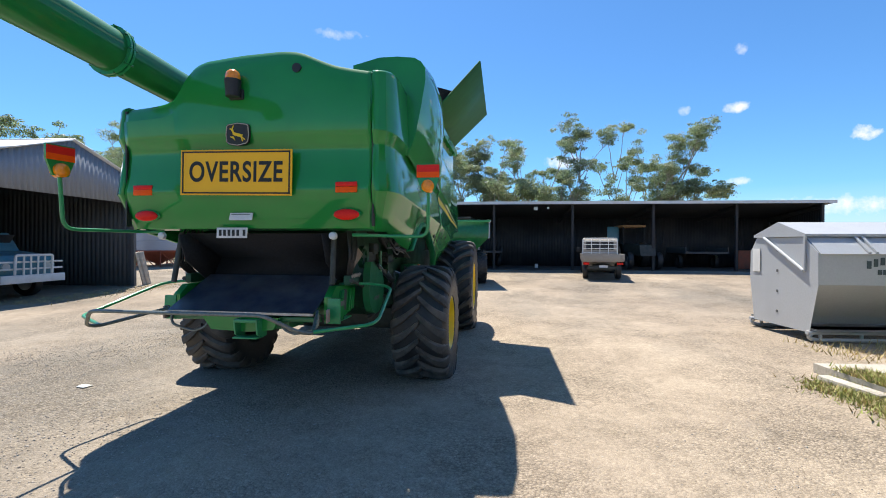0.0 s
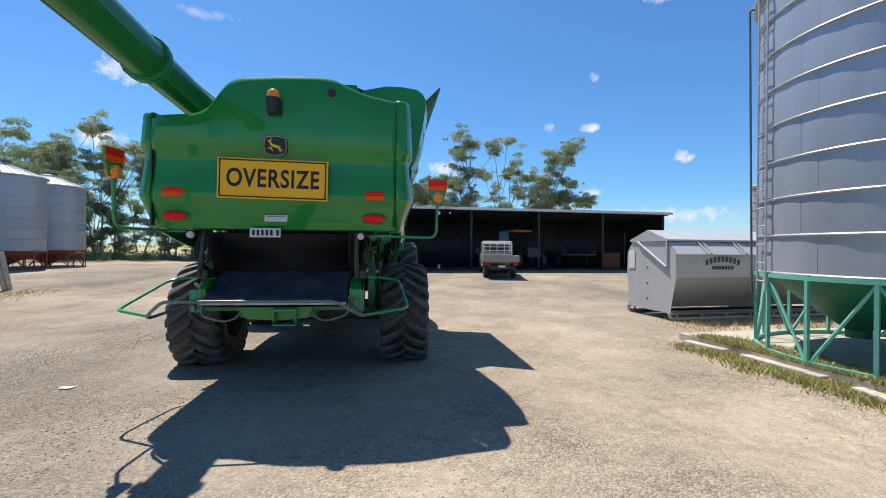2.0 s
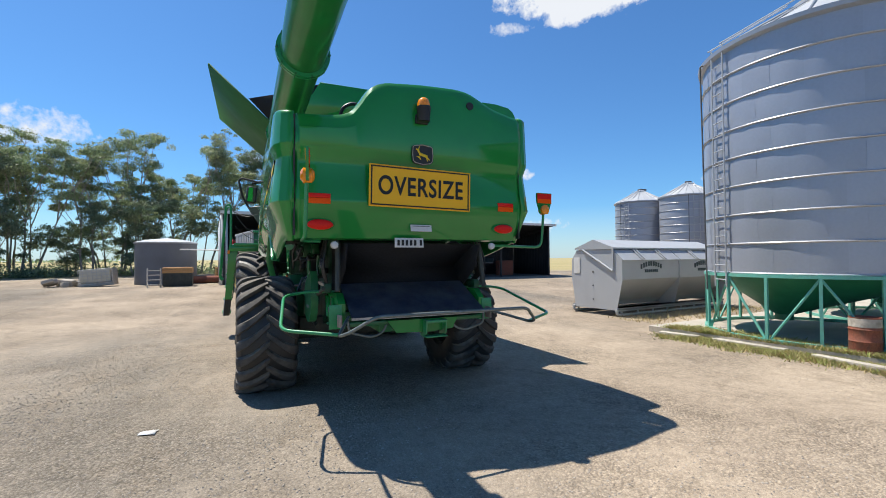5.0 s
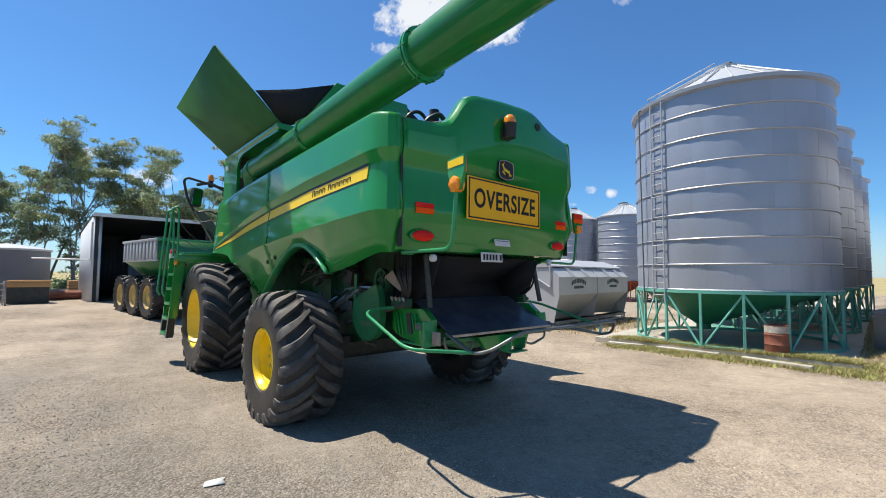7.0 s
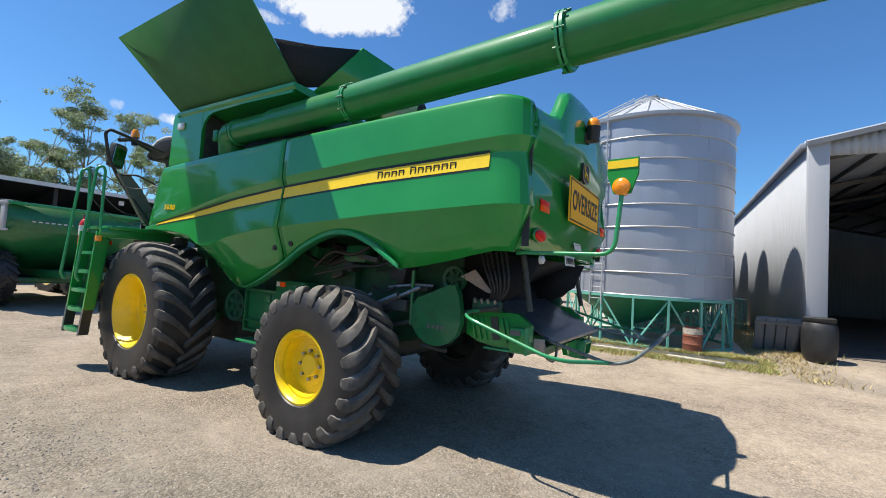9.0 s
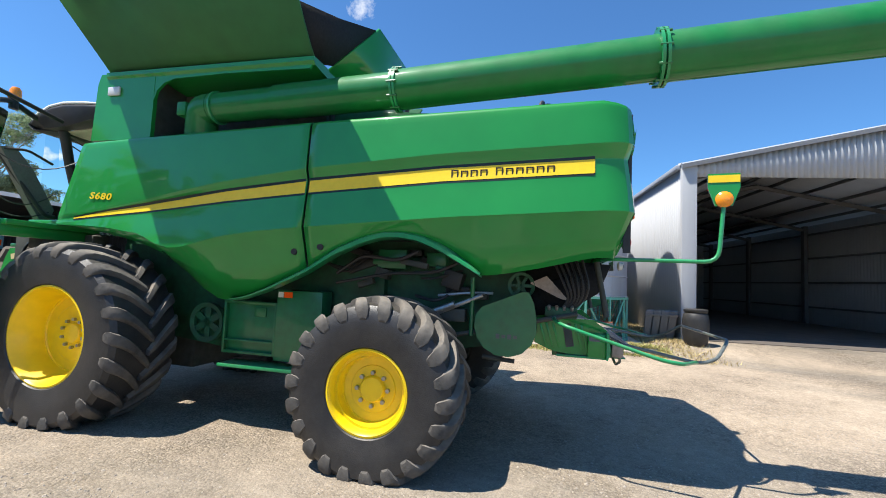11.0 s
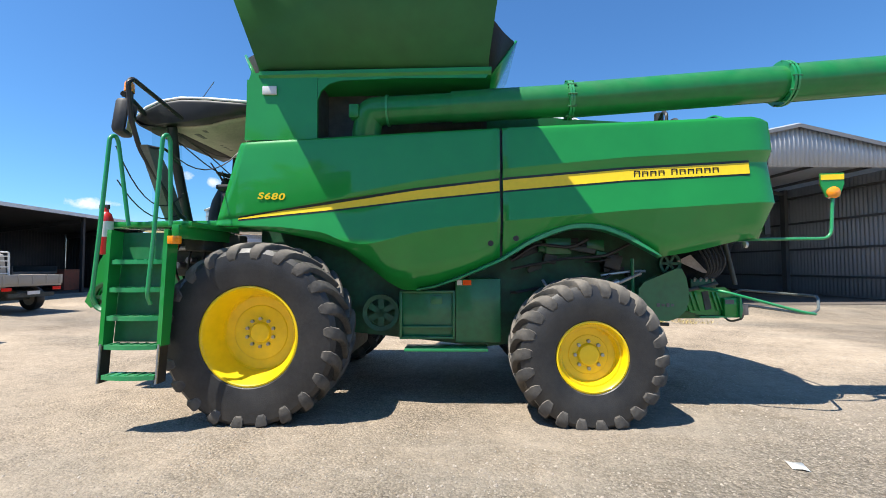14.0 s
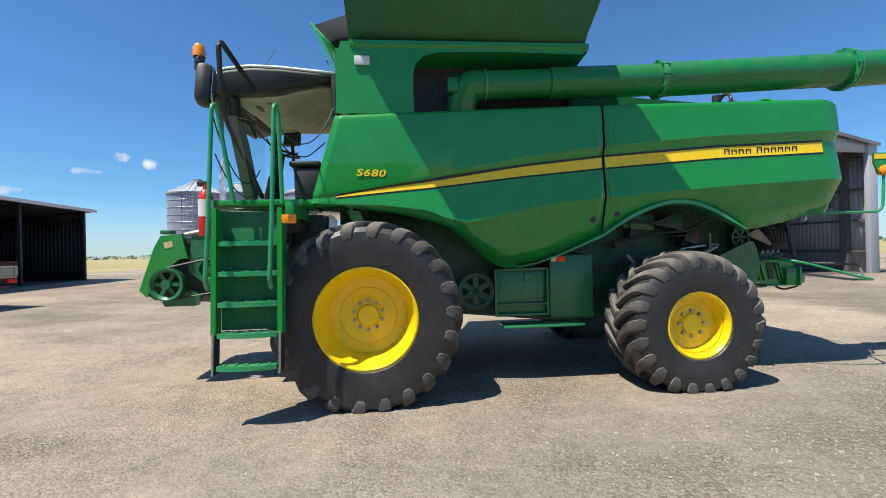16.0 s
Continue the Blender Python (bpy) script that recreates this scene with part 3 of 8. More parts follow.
TOP_L = [(0, 3.225), (0.3, 3.27), (3.05, 3.19), (5.95, 3.09), (6.3, 3.08)]
TOP_R = [(0, 3.48), (0.3, 3.52), (3.05, 3.42), (5.95, 3.09), (6.3, 3.08)]
for s_, tops_ in ((-1, TOP_L), (1, TOP_R)):
    side_shield("front_side_shield", 3.065, 6.03, s_, LOW_FRONT, tops_)
    side_shield("rear_side_shield", 0.0, 3.035, s_, LOW_REAR, tops_, corner=True)
    bm = bmesh.new()
    box(bm, (s_ * 1.40, 3.05, 2.58), (0.10, 0.10, 1.16))
    box(bm, (s_ * 1.33, 3.05, 1.87), (0.10, 0.10, 0.30))
    part("door_seam_seal", bm, BLACK, harvester)
    # rolled lip over the rear wheel
    bm = bmesh.new()
    ys = [1.31 + i * (4.02 - 1.31) / 44 for i in range(45)]
    rows = []
    for y in ys:
        lo = lerp_table(LOW_REAR if y < 3.05 else LOW_FRONT, y)
        w = lerp_table([(1.31, 0.03), (1.6, 0.075), (2.6, 0.075), (3.05, 0.05), (4.02, 0.012)], y)
        x = side_line(y) - lerp_table([(1.31, 0.12), (3.05, 0.14), (3.7, 0.23), (4.1, 0.27)], y)
        rows.append([V(s_ * (x + 0.02), y, lo + w), V(s_ * (x + 0.055), y, lo + w * 0.55), V(s_ * (x + 0.055), y, lo), V(s_ * (x - 0.04), y, lo - 0.015)])
    sheet(bm, rows)
    part("wheel_arch_lip", bm, GREEN_LIT, harvester, solid=0.012)
    # stripe decal with its dark edges, in two lengths at the door seam
    for a_, b_ in ((0.37, 3.03), (3.07, 5.82)) if s_ < 0 else ((3.07, 5.82),):
        for nm, ma, up_, dn_, out_ in (("stripe_edge", STRIPE_DARK, 0.018, 0.020, 0.002), ("stripe", STRIPE, 0.0, 0.0, 0.005)):
            bm = bmesh.new()
            rows = []
            for i in range(31):
                y = a_ + (b_ - a_) * i / 30
                t_, l_ = lerp_table(STRIPE_TOP, y) + up_, lerp_table(STRIPE_LOW, y) - dn_
                lean = 0.28 * min(max((y - 5.0) / 0.95, 0.0), 1.0)
                row = []
                for k in range(4):
                    z = l_ + (t_ - l_) * k / 3
                    p = side_point(y, z, lerp_table(tops_, y), lerp_table(LOW_REAR if y < 3.05 else LOW_FRONT, y), out=out_)
                    row.append(V(-s_ * p.x, y + (3.09 - z) * lean, z))
                rows.append(row)
            sheet(bm, rows)
            part(nm, bm, ma, harvester)
    # upright seam before the front edge
    bm = bmesh.new()
    rows = []
    for i in range(12):
        z = 2.22 + 0.85 * i / 11
        p = side_point(5.9, z, 3.1, 2.1, out=0.003)
        y = 5.93 + (3.09 - z) * 0.17
        rows.append([V(-s_ * p.x - s_ * 0.006, y - 0.006, z), V(-s_ * p.x - s_ * 0.008, y + 0.006, z)])
    sheet(bm, rows)
    part("panel_seam", bm, STRIPE_DARK, harvester)
    # round door latches
    for y_, z_ in ((3.17, 1.89), (2.89, 1.945)):
        bm = bmesh.new()
        p = side_point(y_, z_, 3.2, lerp_table(LOW_REAR if y_ < 3.05 else LOW_FRONT, y_))
        rod(bm, (-s_ * p.x - s_ * 0.03, y_, z_), (-s_ * p.x + s_ * 0.012, y_, z_), 0.032, 14)
        part("door_latch", bm, BLACK, harvester)

# maker's lettering on the stripe, drawn as plain dark bars
for i_ in range(10):
    y = 1.57 - 0.088 * i_ - (0.05 if i_ > 3 else 0)
    z = lerp_table(STRIPE_TOP, y) * 0.5 + lerp_table(STRIPE_LOW, y) * 0.5 - 0.012
    bm = bmesh.new()
    hgt = 0.092 if i_ in (0, 4) else 0.07
    p = side_point(y, z, 3.2, 1.8, out=0.007)
    for dy_, dz_, sy_, sz_ in ((-0.026, 0, 0.013, hgt), (0.026, 0, 0.013, hgt), (0, hgt / 2 - 0.006, 0.05, 0.012), (0, 0.006 - hgt / 2, 0.05, 0.012)):
        box(bm, (p.x, y + dy_, z + dz_), (0.003, sy_, sz_))
    part("lettering_bar", bm, BLACKINK, harvester)
p = side_point(5.62, 2.44, 3.1, 2.1, out=0.008)
mn = lettering("model_number", "S680", 0.105, STRIPE, harvester, pose(p.x - 0.004, 5.65, 2.435, 0, 3, -90.5), spread=1.10, label="yellow model number lettering", bold=0.002)
mn.data.transform(Matrix(((1.42, 0.22, 0, 0), (0, 1, 0, 0), (0, 0, 1, 0), (0, 0, 0, 1))))

# rear hood
REAR_TOP = [(-1.34, 3.215), (-1.0, 3.235), (-0.82, 3.26), (-0.71, 3.34), (-0.63, 3.49), (-0.55, 3.59), (-0.42, 3.65), (0.0, 3.69), (0.45, 3.71), (0.62, 3.69), (0.8, 3.61), (0.95, 3.55), (1.15, 3.51), (1.34, 3.48)]


def rear_y(x):
    return 0.035 - 0.055 * (1 - (x / 1.34) ** 2)


bm = bmesh.new()
rows = []
for i in range(61):
    x = -1.32 + 2.64 * i / 60
    top = soft_table(REAR_TOP, x, 0.05)
    low = 1.94
    y = rear_y(x)
    dip = 0.03 * math.exp(-((x + 0.75) / 0.25) ** 2) + 0.03 * math.exp(-((x - 0.75) / 0.25) ** 2)
    rows.append([V(x, y + o, z) for z, o in ((top, 0.13), (top - 0.02, 0.055), (top - 0.07, 0.018), (top - 0.2, 0.0), ((top + 2.9) / 2, -0.012), (2.90, 0.0), (2.84, 0.012), (2.78, 0.045), (2.70, 0.05),
                                             (2.50, 0.035), (2.36, 0.0), (2.31, 0.0), (2.22, 0.03), (2.08, 0.07), (low + 0.02, 0.13), (low, 0.18))])
sheet(bm, rows)
part("rear_hood", bm, GREEN, harvester, solid=0.03, smooth=32)
for s_ in (-1, 1):
    bm = bmesh.new()
    box(bm, (s_ * 1.328, 0.085 if s_ < 0 else 0.11, 2.58), (0.018, 0.06, 1.20))
    part("hood_seam_seal", bm, BLACK, harvester)

# bulged cooling-screen cover, right side only
bm = bmesh.new()
SCREEN = [(0.72, [(0.90, 3.80), (1.20, 3.87), (1.41, 3.87), (1.60, 3.845), (1.67, 3.80), (1.715, 3.73), (1.72, 3.60), (1.67, 3.30), (1.61, 3.00), (1.53, 2.78)]),
          (1.05, [(0.90, 3.82), (1.20, 3.89), (1.42, 3.89), (1.62, 3.86), (1.71, 3.81), (1.755, 3.73), (1.765, 3.56), (1.72, 3.25), (1.65, 2.95), (1.54, 2.70)]),
          (1.70, [(0.90, 3.82), (1.20, 3.88), (1.42, 3.88), (1.60, 3.85), (1.70, 3.80), (1.75, 3.71), (1.77, 3.52), (1.75, 3.22), (1.68, 2.92), (1.55, 2.66)]),
          (2.50, [(0.90, 3.78), (1.20, 3.83), (1.40, 3.83), (1.53, 3.79), (1.61, 3.73), (1.64, 3.64), (1.66, 3.46), (1.65, 3.18), (1.61, 2.90), (1.54, 2.66)]),
          (2.98, [(0.90, 3.72), (1.20, 3.77), (1.38, 3.77), (1.47, 3.73), (1.52, 3.67), (1.54, 3.58), (1.56, 3.42), (1.555, 3.16), (1.545, 2.90), (1.53, 2.66)])]
sheet(bm, [[V(x, y, z) for x, z in sec] for y, sec in SCREEN])
for y, sec in (SCREEN[0], SCREEN[-1]):
    bm.faces.new([bm.verts.new(V(x, y, z)) for x, z in sec] + [bm.verts.new(V(0.9, y, 2.78))])
part("cooling_screen_cover", bm, GREEN, harvester, smooth=34)

# warning sign
sign_m = pose(-0.015, -0.045, 2.50, 0, 1.2, 0)
sign = part("warning_sign", bmesh.new(), SIGN, harvester, "yellow warning sign with black border")
bm = bmesh.new()
box(bm, (-0.015, -0.052, 2.50), (1.18, 0.012, 0.445), rot=(0, 1.0, 0), bevel=0.004)
bm.to_mesh(sign.data)
bm.free()
bm = bmesh.new()
for (cx, cz, sx, sz) in ((0, 0.2, 1.14, 0.014), (0, -0.2, 1.14, 0.014), (-0.563, 0, 0.014, 0.414), (0.563, 0, 0.014, 0.414)):
    box(bm, (-0.015 + cx, -0.0605, 2.50 + cz - 0.0175 * cx), (sx, 0.003, sz), rot=(0, 1.0, 0))
part("sign_border", bm, BLACKINK, sign)
sl = lettering("sign_lettering", "OVERSIZE", 0.275, BLACKINK, sign, pose(-0.015, -0.060, 2.497, 0, 1.0, 0), spread=1.10, depth=0.0015, bold=0.0055)
sl.data.transform(Matrix.Diagonal((0.80, 1.0, 1.0, 1.0)))
w_ = max(v.co.x for v in sl.data.vertices) - min(v.co.x for v in sl.data.vertices)
sl.data.transform(Matrix.Diagonal((0.985 / w_, 1.0, 1.0, 1.0)))
# emblem: a rounded dark badge with a plain pale shape
bm = bmesh.new()
BADGE = [(-0.105, 2.972), (-0.120, 2.955), (-0.127, 2.87), (-0.118, 2.80), (-0.095, 2.778), (0, 2.760), (0.095, 2.778), (0.118, 2.80), (0.127, 2.87), (0.120, 2.955), (0.105, 2.972), (0, 2.988)]
prism(bm, BADGE, -0.045, -0.02, "y")
badge = part("badge", bm, BLACK, harvester, "dark badge with pale edge")
bm = bmesh.new()
rim_pts = [(x * 0.94, 2.872 + (z - 2.872) * 0.94) for x, z in BADGE]
pipe(bm, [V(x, -0.047, z) for x, z in rim_pts + rim_pts[:1]], 0.004, 6)
part("badge_rim", bm, CREAM, badge)
bm = bmesh.new()
for cx, cz, sx, sz, tilt in ((0.005, 2.868, 0.10, 0.030, 16), (-0.045, 2.900, 0.022, 0.055, -28), (-0.062, 2.925, 0.036, 0.014, 12), (-0.052, 2.842, 0.050, 0.010, 30), (-0.036, 2.836, 0.046, 0.010, 58), (0.060, 2.836, 0.052, 0.012, 40), (0.048, 2.826, 0.046, 0.010, 66), (-0.045, 2.945, 0.010, 0.034, 24)):
    box(bm, (cx, -0.048, cz), (sx, 0.006, sz), rot=(0, tilt, 0), bevel=0.002)
part("badge_shape", bm, STRIPE, badge)

# beacon on the hood
bm = bmesh.new()
box(bm, (-0.01, -0.03, 3.26), (0.15, 0.06, 0.10), bevel=0.012)
rod(bm, (-0.01, -0.10, 3.22), (-0.01, -0.10, 3.38), 0.066, 16, r2=0.078)
box(bm, (-0.01, -0.06, 3.29), (0.10, 0.10, 0.05), bevel=0.01)
bcn = part("beacon", bm, BLACK, harvester, "amber beacon on a black bracket")
bm = bmesh.new()
spin(bm, [(0, 0.105), (0.035, 0.10), (0.06, 0.075), (0.070, 0.035), (0.070, 0)], 20, pose(-0.01, -0.10, 3.375))
part("beacon_lens", bm, AMBER, bcn)
bm = bmesh.new()
rod(bm, (0.60, 0.02, 3.50), (0.60, -0.022, 3.50), 0.045, 16)
part("camera_port", bm, BLACK, harvester)

# rear reflectors, tail lamps, plate and labels
for s_ in (-1, 1):
    yy = rear_y(1.08)
    bm = bmesh.new()
    box(bm, (s_ * 1.09, yy - 0.005, 2.325), (0.215, 0.014, 0.054), bevel=0.003)
    refl = part("reflector", bm, ORANGE, harvester, "orange and red reflector")
    bm = bmesh.new()
    box(bm, (s_ * 1.09, yy - 0.004, 2.377), (0.215, 0.014, 0.046), bevel=0.003)
    part("reflector_red", bm, RED, refl)
    bm = bmesh.new()
    bmesh.ops.create_uvsphere(bm, u_segments=24, v_segments=12, radius=1.0)
    bmesh.ops.transform(bm, matrix=pose(s_ * 1.08, yy + 0.045, 2.09) @ Matrix.Diagonal((0.148, 0.028, 0.066, 1)), verts=bm.verts)
    housing = part("tail_lamp", bm, GREEN, harvester, "red oval tail lamp in a green housing")
    bm = bmesh.new()
    bmesh.ops.create_uvsphere(bm, u_segments=24, v_segments=12, radius=1.0)
    bmesh.ops.transform(bm, matrix=pose(s_ * 1.08, yy + 0.028, 2.09) @ Matrix.Diagonal((0.130, 0.03, 0.054, 1)), verts=bm.verts)
    part("tail_lamp_lens", bm, RED, housing)
    bm = bmesh.new()
    spin(bm, [(0, -0.015), (0.028, -0.012), (0.042, 0.0), (0.036, 0.03), (0.0, 0.05)], 18, pose(s_ * 0.93, 0.09, 1.885, 90, 0, 0))
    part("work_lamp", bm, LENS, harvester)
bm = bmesh.new()
box(bm, (0.0, 0.015, 2.075), (0.245, 0.008, 0.075), rot=(-14, 0, 0))
lab = part("label_plate", bm, WHITE, harvester, "white printed label")
bm = bmesh.new()
for k in range(3):
    box(bm, (0.0, 0.009 + 0.006 * k, 2.095 - 0.022 * k), (0.20 - 0.05 * k, 0.003, 0.006), rot=(-14, 0, 0))
part("label_print", bm, SHEDSTEEL, lab)
bm = bmesh.new()
box(bm, (-0.125, 0.055, 1.915), (0.335, 0.008, 0.105), rot=(-4, 0, 0), bevel=0.003)
plate = part("number_plate", bm, WHITE, harvester, "white number plate")
for x_ in (-0.25, -0.202, -0.154, -0.106, -0.058, 0.01):
    bm = bmesh.new()
    box(bm, (x_, 0.048, 1.915), (0.028, 0.003, 0.062))
    part("plate_bar", bm, BLACKINK, plate)


# outrigger warning lamps
def outrigger(pts, head, side):
    bm = bmesh.new()
    pipe(bm, pts, 0.017, 10, 0.11)
    arm = part("lamp_arm", bm, GREEN_LIT, harvester)
    bm = bmesh.new()
    w, h = 0.115, 0.135
    prism(bm, [(-w, h), (w, h), (w, h - 0.12), (w * 0.55, -h), (-w * 0.55, -h), (-w, h - 0.12)], -0.012, 0.012, "y")
    bmesh.ops.transform(bm, matrix=head, verts=bm.verts)
    brd = part("lamp_board", bm, GREEN, arm, "green lamp board with reflective strips")
    for nm, ma, z0, z1, yy in (("board_strip", STRIPE, 0.06, 0.12, 0.0155), ("board_strip_red", RED, 0.055, 0.125, -0.0155), ("board_strip_orange", ORANGE, 0.0, 0.055, -0.0155)):
        bm = bmesh.new()
        box(bm, (0, yy, (z0 + z1) / 2), (0.225, 0.005, z1 - z0))
        bmesh.ops.transform(bm, matrix=head, verts=bm.verts)
        part(nm, bm, ma, arm)
    bm = bmesh.new()
    spin(bm, [(0, 0.062), (0.04, 0.056), (0.062, 0.035), (0.066, -0.035), (0.04, -0.056), (0, -0.062)], 20, head @ pose(0, 0, -0.085, 90, 0, 0))
    part("lamp_lens", bm, AMBER, arm)


outrigger([(-1.05, 0.25, 1.93), (-1.24, 0.2, 1.93), (-1.31, -0.62, 1.93), (-1.30, -0.66, 2.42)], pose(-1.295, -0.66, 2.53, 0, 0, 81), -1)
outrigger([(1.05, 0.30, 1.90), (1.83, 0.30, 1.88), (1.84, 0.26, 2.36)], pose(1.84, 0.25, 2.46, 0, 0, 0), 1)

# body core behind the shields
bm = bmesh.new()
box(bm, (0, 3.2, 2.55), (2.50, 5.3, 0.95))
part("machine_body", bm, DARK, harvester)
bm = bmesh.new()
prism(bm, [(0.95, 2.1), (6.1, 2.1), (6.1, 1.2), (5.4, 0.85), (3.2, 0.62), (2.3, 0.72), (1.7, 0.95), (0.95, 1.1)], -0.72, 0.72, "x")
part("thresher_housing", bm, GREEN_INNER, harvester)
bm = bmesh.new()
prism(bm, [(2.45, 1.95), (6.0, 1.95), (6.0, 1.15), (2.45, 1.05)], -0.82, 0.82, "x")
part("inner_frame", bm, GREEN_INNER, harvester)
bm = bmesh.new()
box(bm, (0, 1.75, 3.14), (2.55, 2.6, 0.10), bevel=0.02)
part("engine_deck", bm, GREEN, harvester)
bm = bmesh.new()
box(bm, (0.55, 1.9, 3.33), (1.2, 1.6, 0.32), bevel=0.06)
part("engine_cover", bm, GREEN, harvester)
bm = bmesh.new()
pipe(bm, [(-0.62, 0.5, 3.15), (-0.62, 0.55, 3.40), (-0.5, 0.75, 3.46), (-0.25, 1.1, 3.46)], 0.045, 10, 0.1)
rod(bm, (-0.25, 1.1, 3.2), (-0.25, 1.1, 3.5), 0.09, 14)
pipe(bm, [(-0.8, 0.7, 3.16), (-0.78, 0.6, 3.36), (-0.55, 0.4, 3.40)], 0.02, 8, 0.05)
pipe(bm, [(-0.72, 0.9, 3.2), (-0.70, 0.86, 3.58), (-0.55, 0.84, 3.66), (-0.42, 0.84, 3.58), (-0.40, 0.9, 3.3)], 0.022, 8, 0.1)
pipe(bm, [(-0.60, 0.7, 3.2), (-0.58, 0.66, 3.50), (-0.40, 0.62, 3.60), (-0.26, 0.7, 3.55)], 0.030, 8, 0.1)
rod(bm, (-0.34, 0.8, 3.2), (-0.34, 0.8, 3.70), 0.06, 12)
box(bm, (-0.62, 0.75, 3.42), (0.14, 0.10, 0.12), bevel=0.02)
part("air_intake", bm, BLACK, harvester)
bm = bmesh.new()
for k in range(3):
    box(bm, (0.95 + 0.16 * k, 0.85, 3.53 + 0.02 * k), (0.12, 0.22, 0.14), bevel=0.015)
part("deck_bracket", bm, GREEN_DULL, harvester)


# wheels
def wheel(name, x_out, cy, cz, R, width, rim, hub_in, lugs, side, nuts, turn):
    """A bar-lug tractor wheel; side -1 has its face to the left."""
    w = thing_part(name)
    m = pose(side * (x_out - width / 2), cy, cz, 0, 90 * side, 0)
    body = R - 0.056
    hw = width / 2
    bm = bmesh.new()
    spin(bm, [(rim, -hw * 0.80), (rim + 0.035, -hw * 0.93), (rim + (body - rim) * 0.45, -hw * 1.0), (body - 0.15, -hw * 0.99), (body - 0.065, -hw * 0.955), (body - 0.018, -hw * 0.85), (body, -hw * 0.50), (body + 0.004, 0),
              (body, hw * 0.50), (body - 0.018, hw * 0.85), (body - 0.065, hw * 0.955), (body - 0.15, hw * 0.99), (rim + (body - rim) * 0.45, hw * 1.0), (rim + 0.035, hw * 0.93), (rim, hw * 0.80)], 72, m)
    pitch = 2 * math.pi / lugs
    for half in (-1, 1):
        for k in range(lugs):
            a0 = pitch * (k + (0.5 if half > 0 else 0))
            rows = []
            # each bar runs from just past the middle to the shoulder, then a short way down the sidewall
            for u, across, drop, thick in ((0.0, -0.05, 0.004, 0.8), (0.12, 0.10, 0.0, 1.0), (0.30, 0.30, 0.0, 1.0), (0.48, 0.50, 0.002, 1.0), (0.64, 0.69, 0.010, 1.05), (0.78, 0.86, 0.032, 1.1), (0.89, 0.965, 0.078, 1.10), (0.96, 1.0, 0.130, 0.90), (1.0, 0.99, 0.175, 0.55)):
                h = half * across * hw
                a = a0 + turn * 1.22 * pitch * (1 - (1 - u) ** 1.5)
                half_w = (0.035 + 0.028 * u) * thick / R
                tip = R - drop
                base = body - 0.04 - drop * 1.05

                def at(r, da, dh=0.0):
                    return m @ Vector((r * math.cos(a + da), r * math.sin(a + da), h - half * dh))
                inset = 0.0 if u < 0.85 else 0.05
                rows.append([at(base, -half_w * 1.30, inset), at(tip - 0.014, -half_w * 1.02), at(tip, -half_w * 0.80), at(tip + 0.001, 0), at(tip, half_w * 0.80), at(tip - 0.014, half_w * 1.02), at(base, half_w * 1.30, inset)])
            sheet(bm, rows, 1)
            for r in (rows[0], rows[-1]):
                bm.faces.new([bm.verts.new(p) for p in r]).material_index = 1
    # the loaded tyre lies flat on the ground and bulges beside it
    for v in bm.verts:
        if v.co.z < 0.30:
            out = v.co.x - side * (x_out - width / 2)
            v.co.x += 0.09 * out * (1 - max(v.co.z, 0.0) / 0.30) ** 2
            v.co.z = max(v.co.z, 0.004)
    part("tyre", bm, [RUBBER, RUBBER_LUG], w, smooth=32)
    bm = bmesh.new()
    d = hub_in
    spin(bm, [(rim + 0.022, hw * 0.83), (rim + 0.022, hw * 0.90), (rim + 0.004, hw * 0.91), (rim - 0.012, hw * 0.86), (rim - 0.026, hw * 0.70), (rim * 0.86, hw - d * 0.55), (rim * 0.83, hw - d + 0.03),
              (rim * 0.815, hw - d + 0.012), (rim * 0.80, hw - d + 0.012), (rim * 0.785, hw - d), (rim * 0.60, hw - d - 0.006), (rim * 0.58, hw - d + 0.002), (0.118, hw - d + 0.004), (0.110, hw - d + 0.030), (0.100, hw - d + 0.038), (0, hw - d + 0.040)], 64, m)
    part("rim", bm, YELLOW, w, smooth=35)
    # inner rim face, yellow in itself; its shade is painted as dark colour
    bm = bmesh.new()
    spin(bm, [(rim + 0.02, -hw * 0.83), (rim - 0.02, -hw * 0.8), (rim - 0.05, -hw * 0.1), (rim * 0.4, -hw * 0.1), (rim * 0.38, -hw * 0.7), (0, -hw * 0.7)], 40, m)
    part("inner_rim", bm, DARK, w, smooth=35)
    nut_r = 0.152 if rim > 0.4 else 0.142
    for k in range(nuts):
        a = 2 * math.pi * k / nuts
        bm = bmesh.new()
        c = m @ Vector((nut_r * math.cos(a), nut_r * math.sin(a), hw - d))
        e = m @ Vector((nut_r * math.cos(a), nut_r * math.sin(a), hw - d + 0.035))
        rod(bm, c, e, 0.019, 6)
        part("wheel_nut", bm, STEEL, w)
    bm = bmesh.new()
    rod(bm, m @ Vector((0, 0, hw - d - 0.05)), (0, cy, cz), 0.11, 14)
    part("axle_stub", bm, DARK, w)
    return w


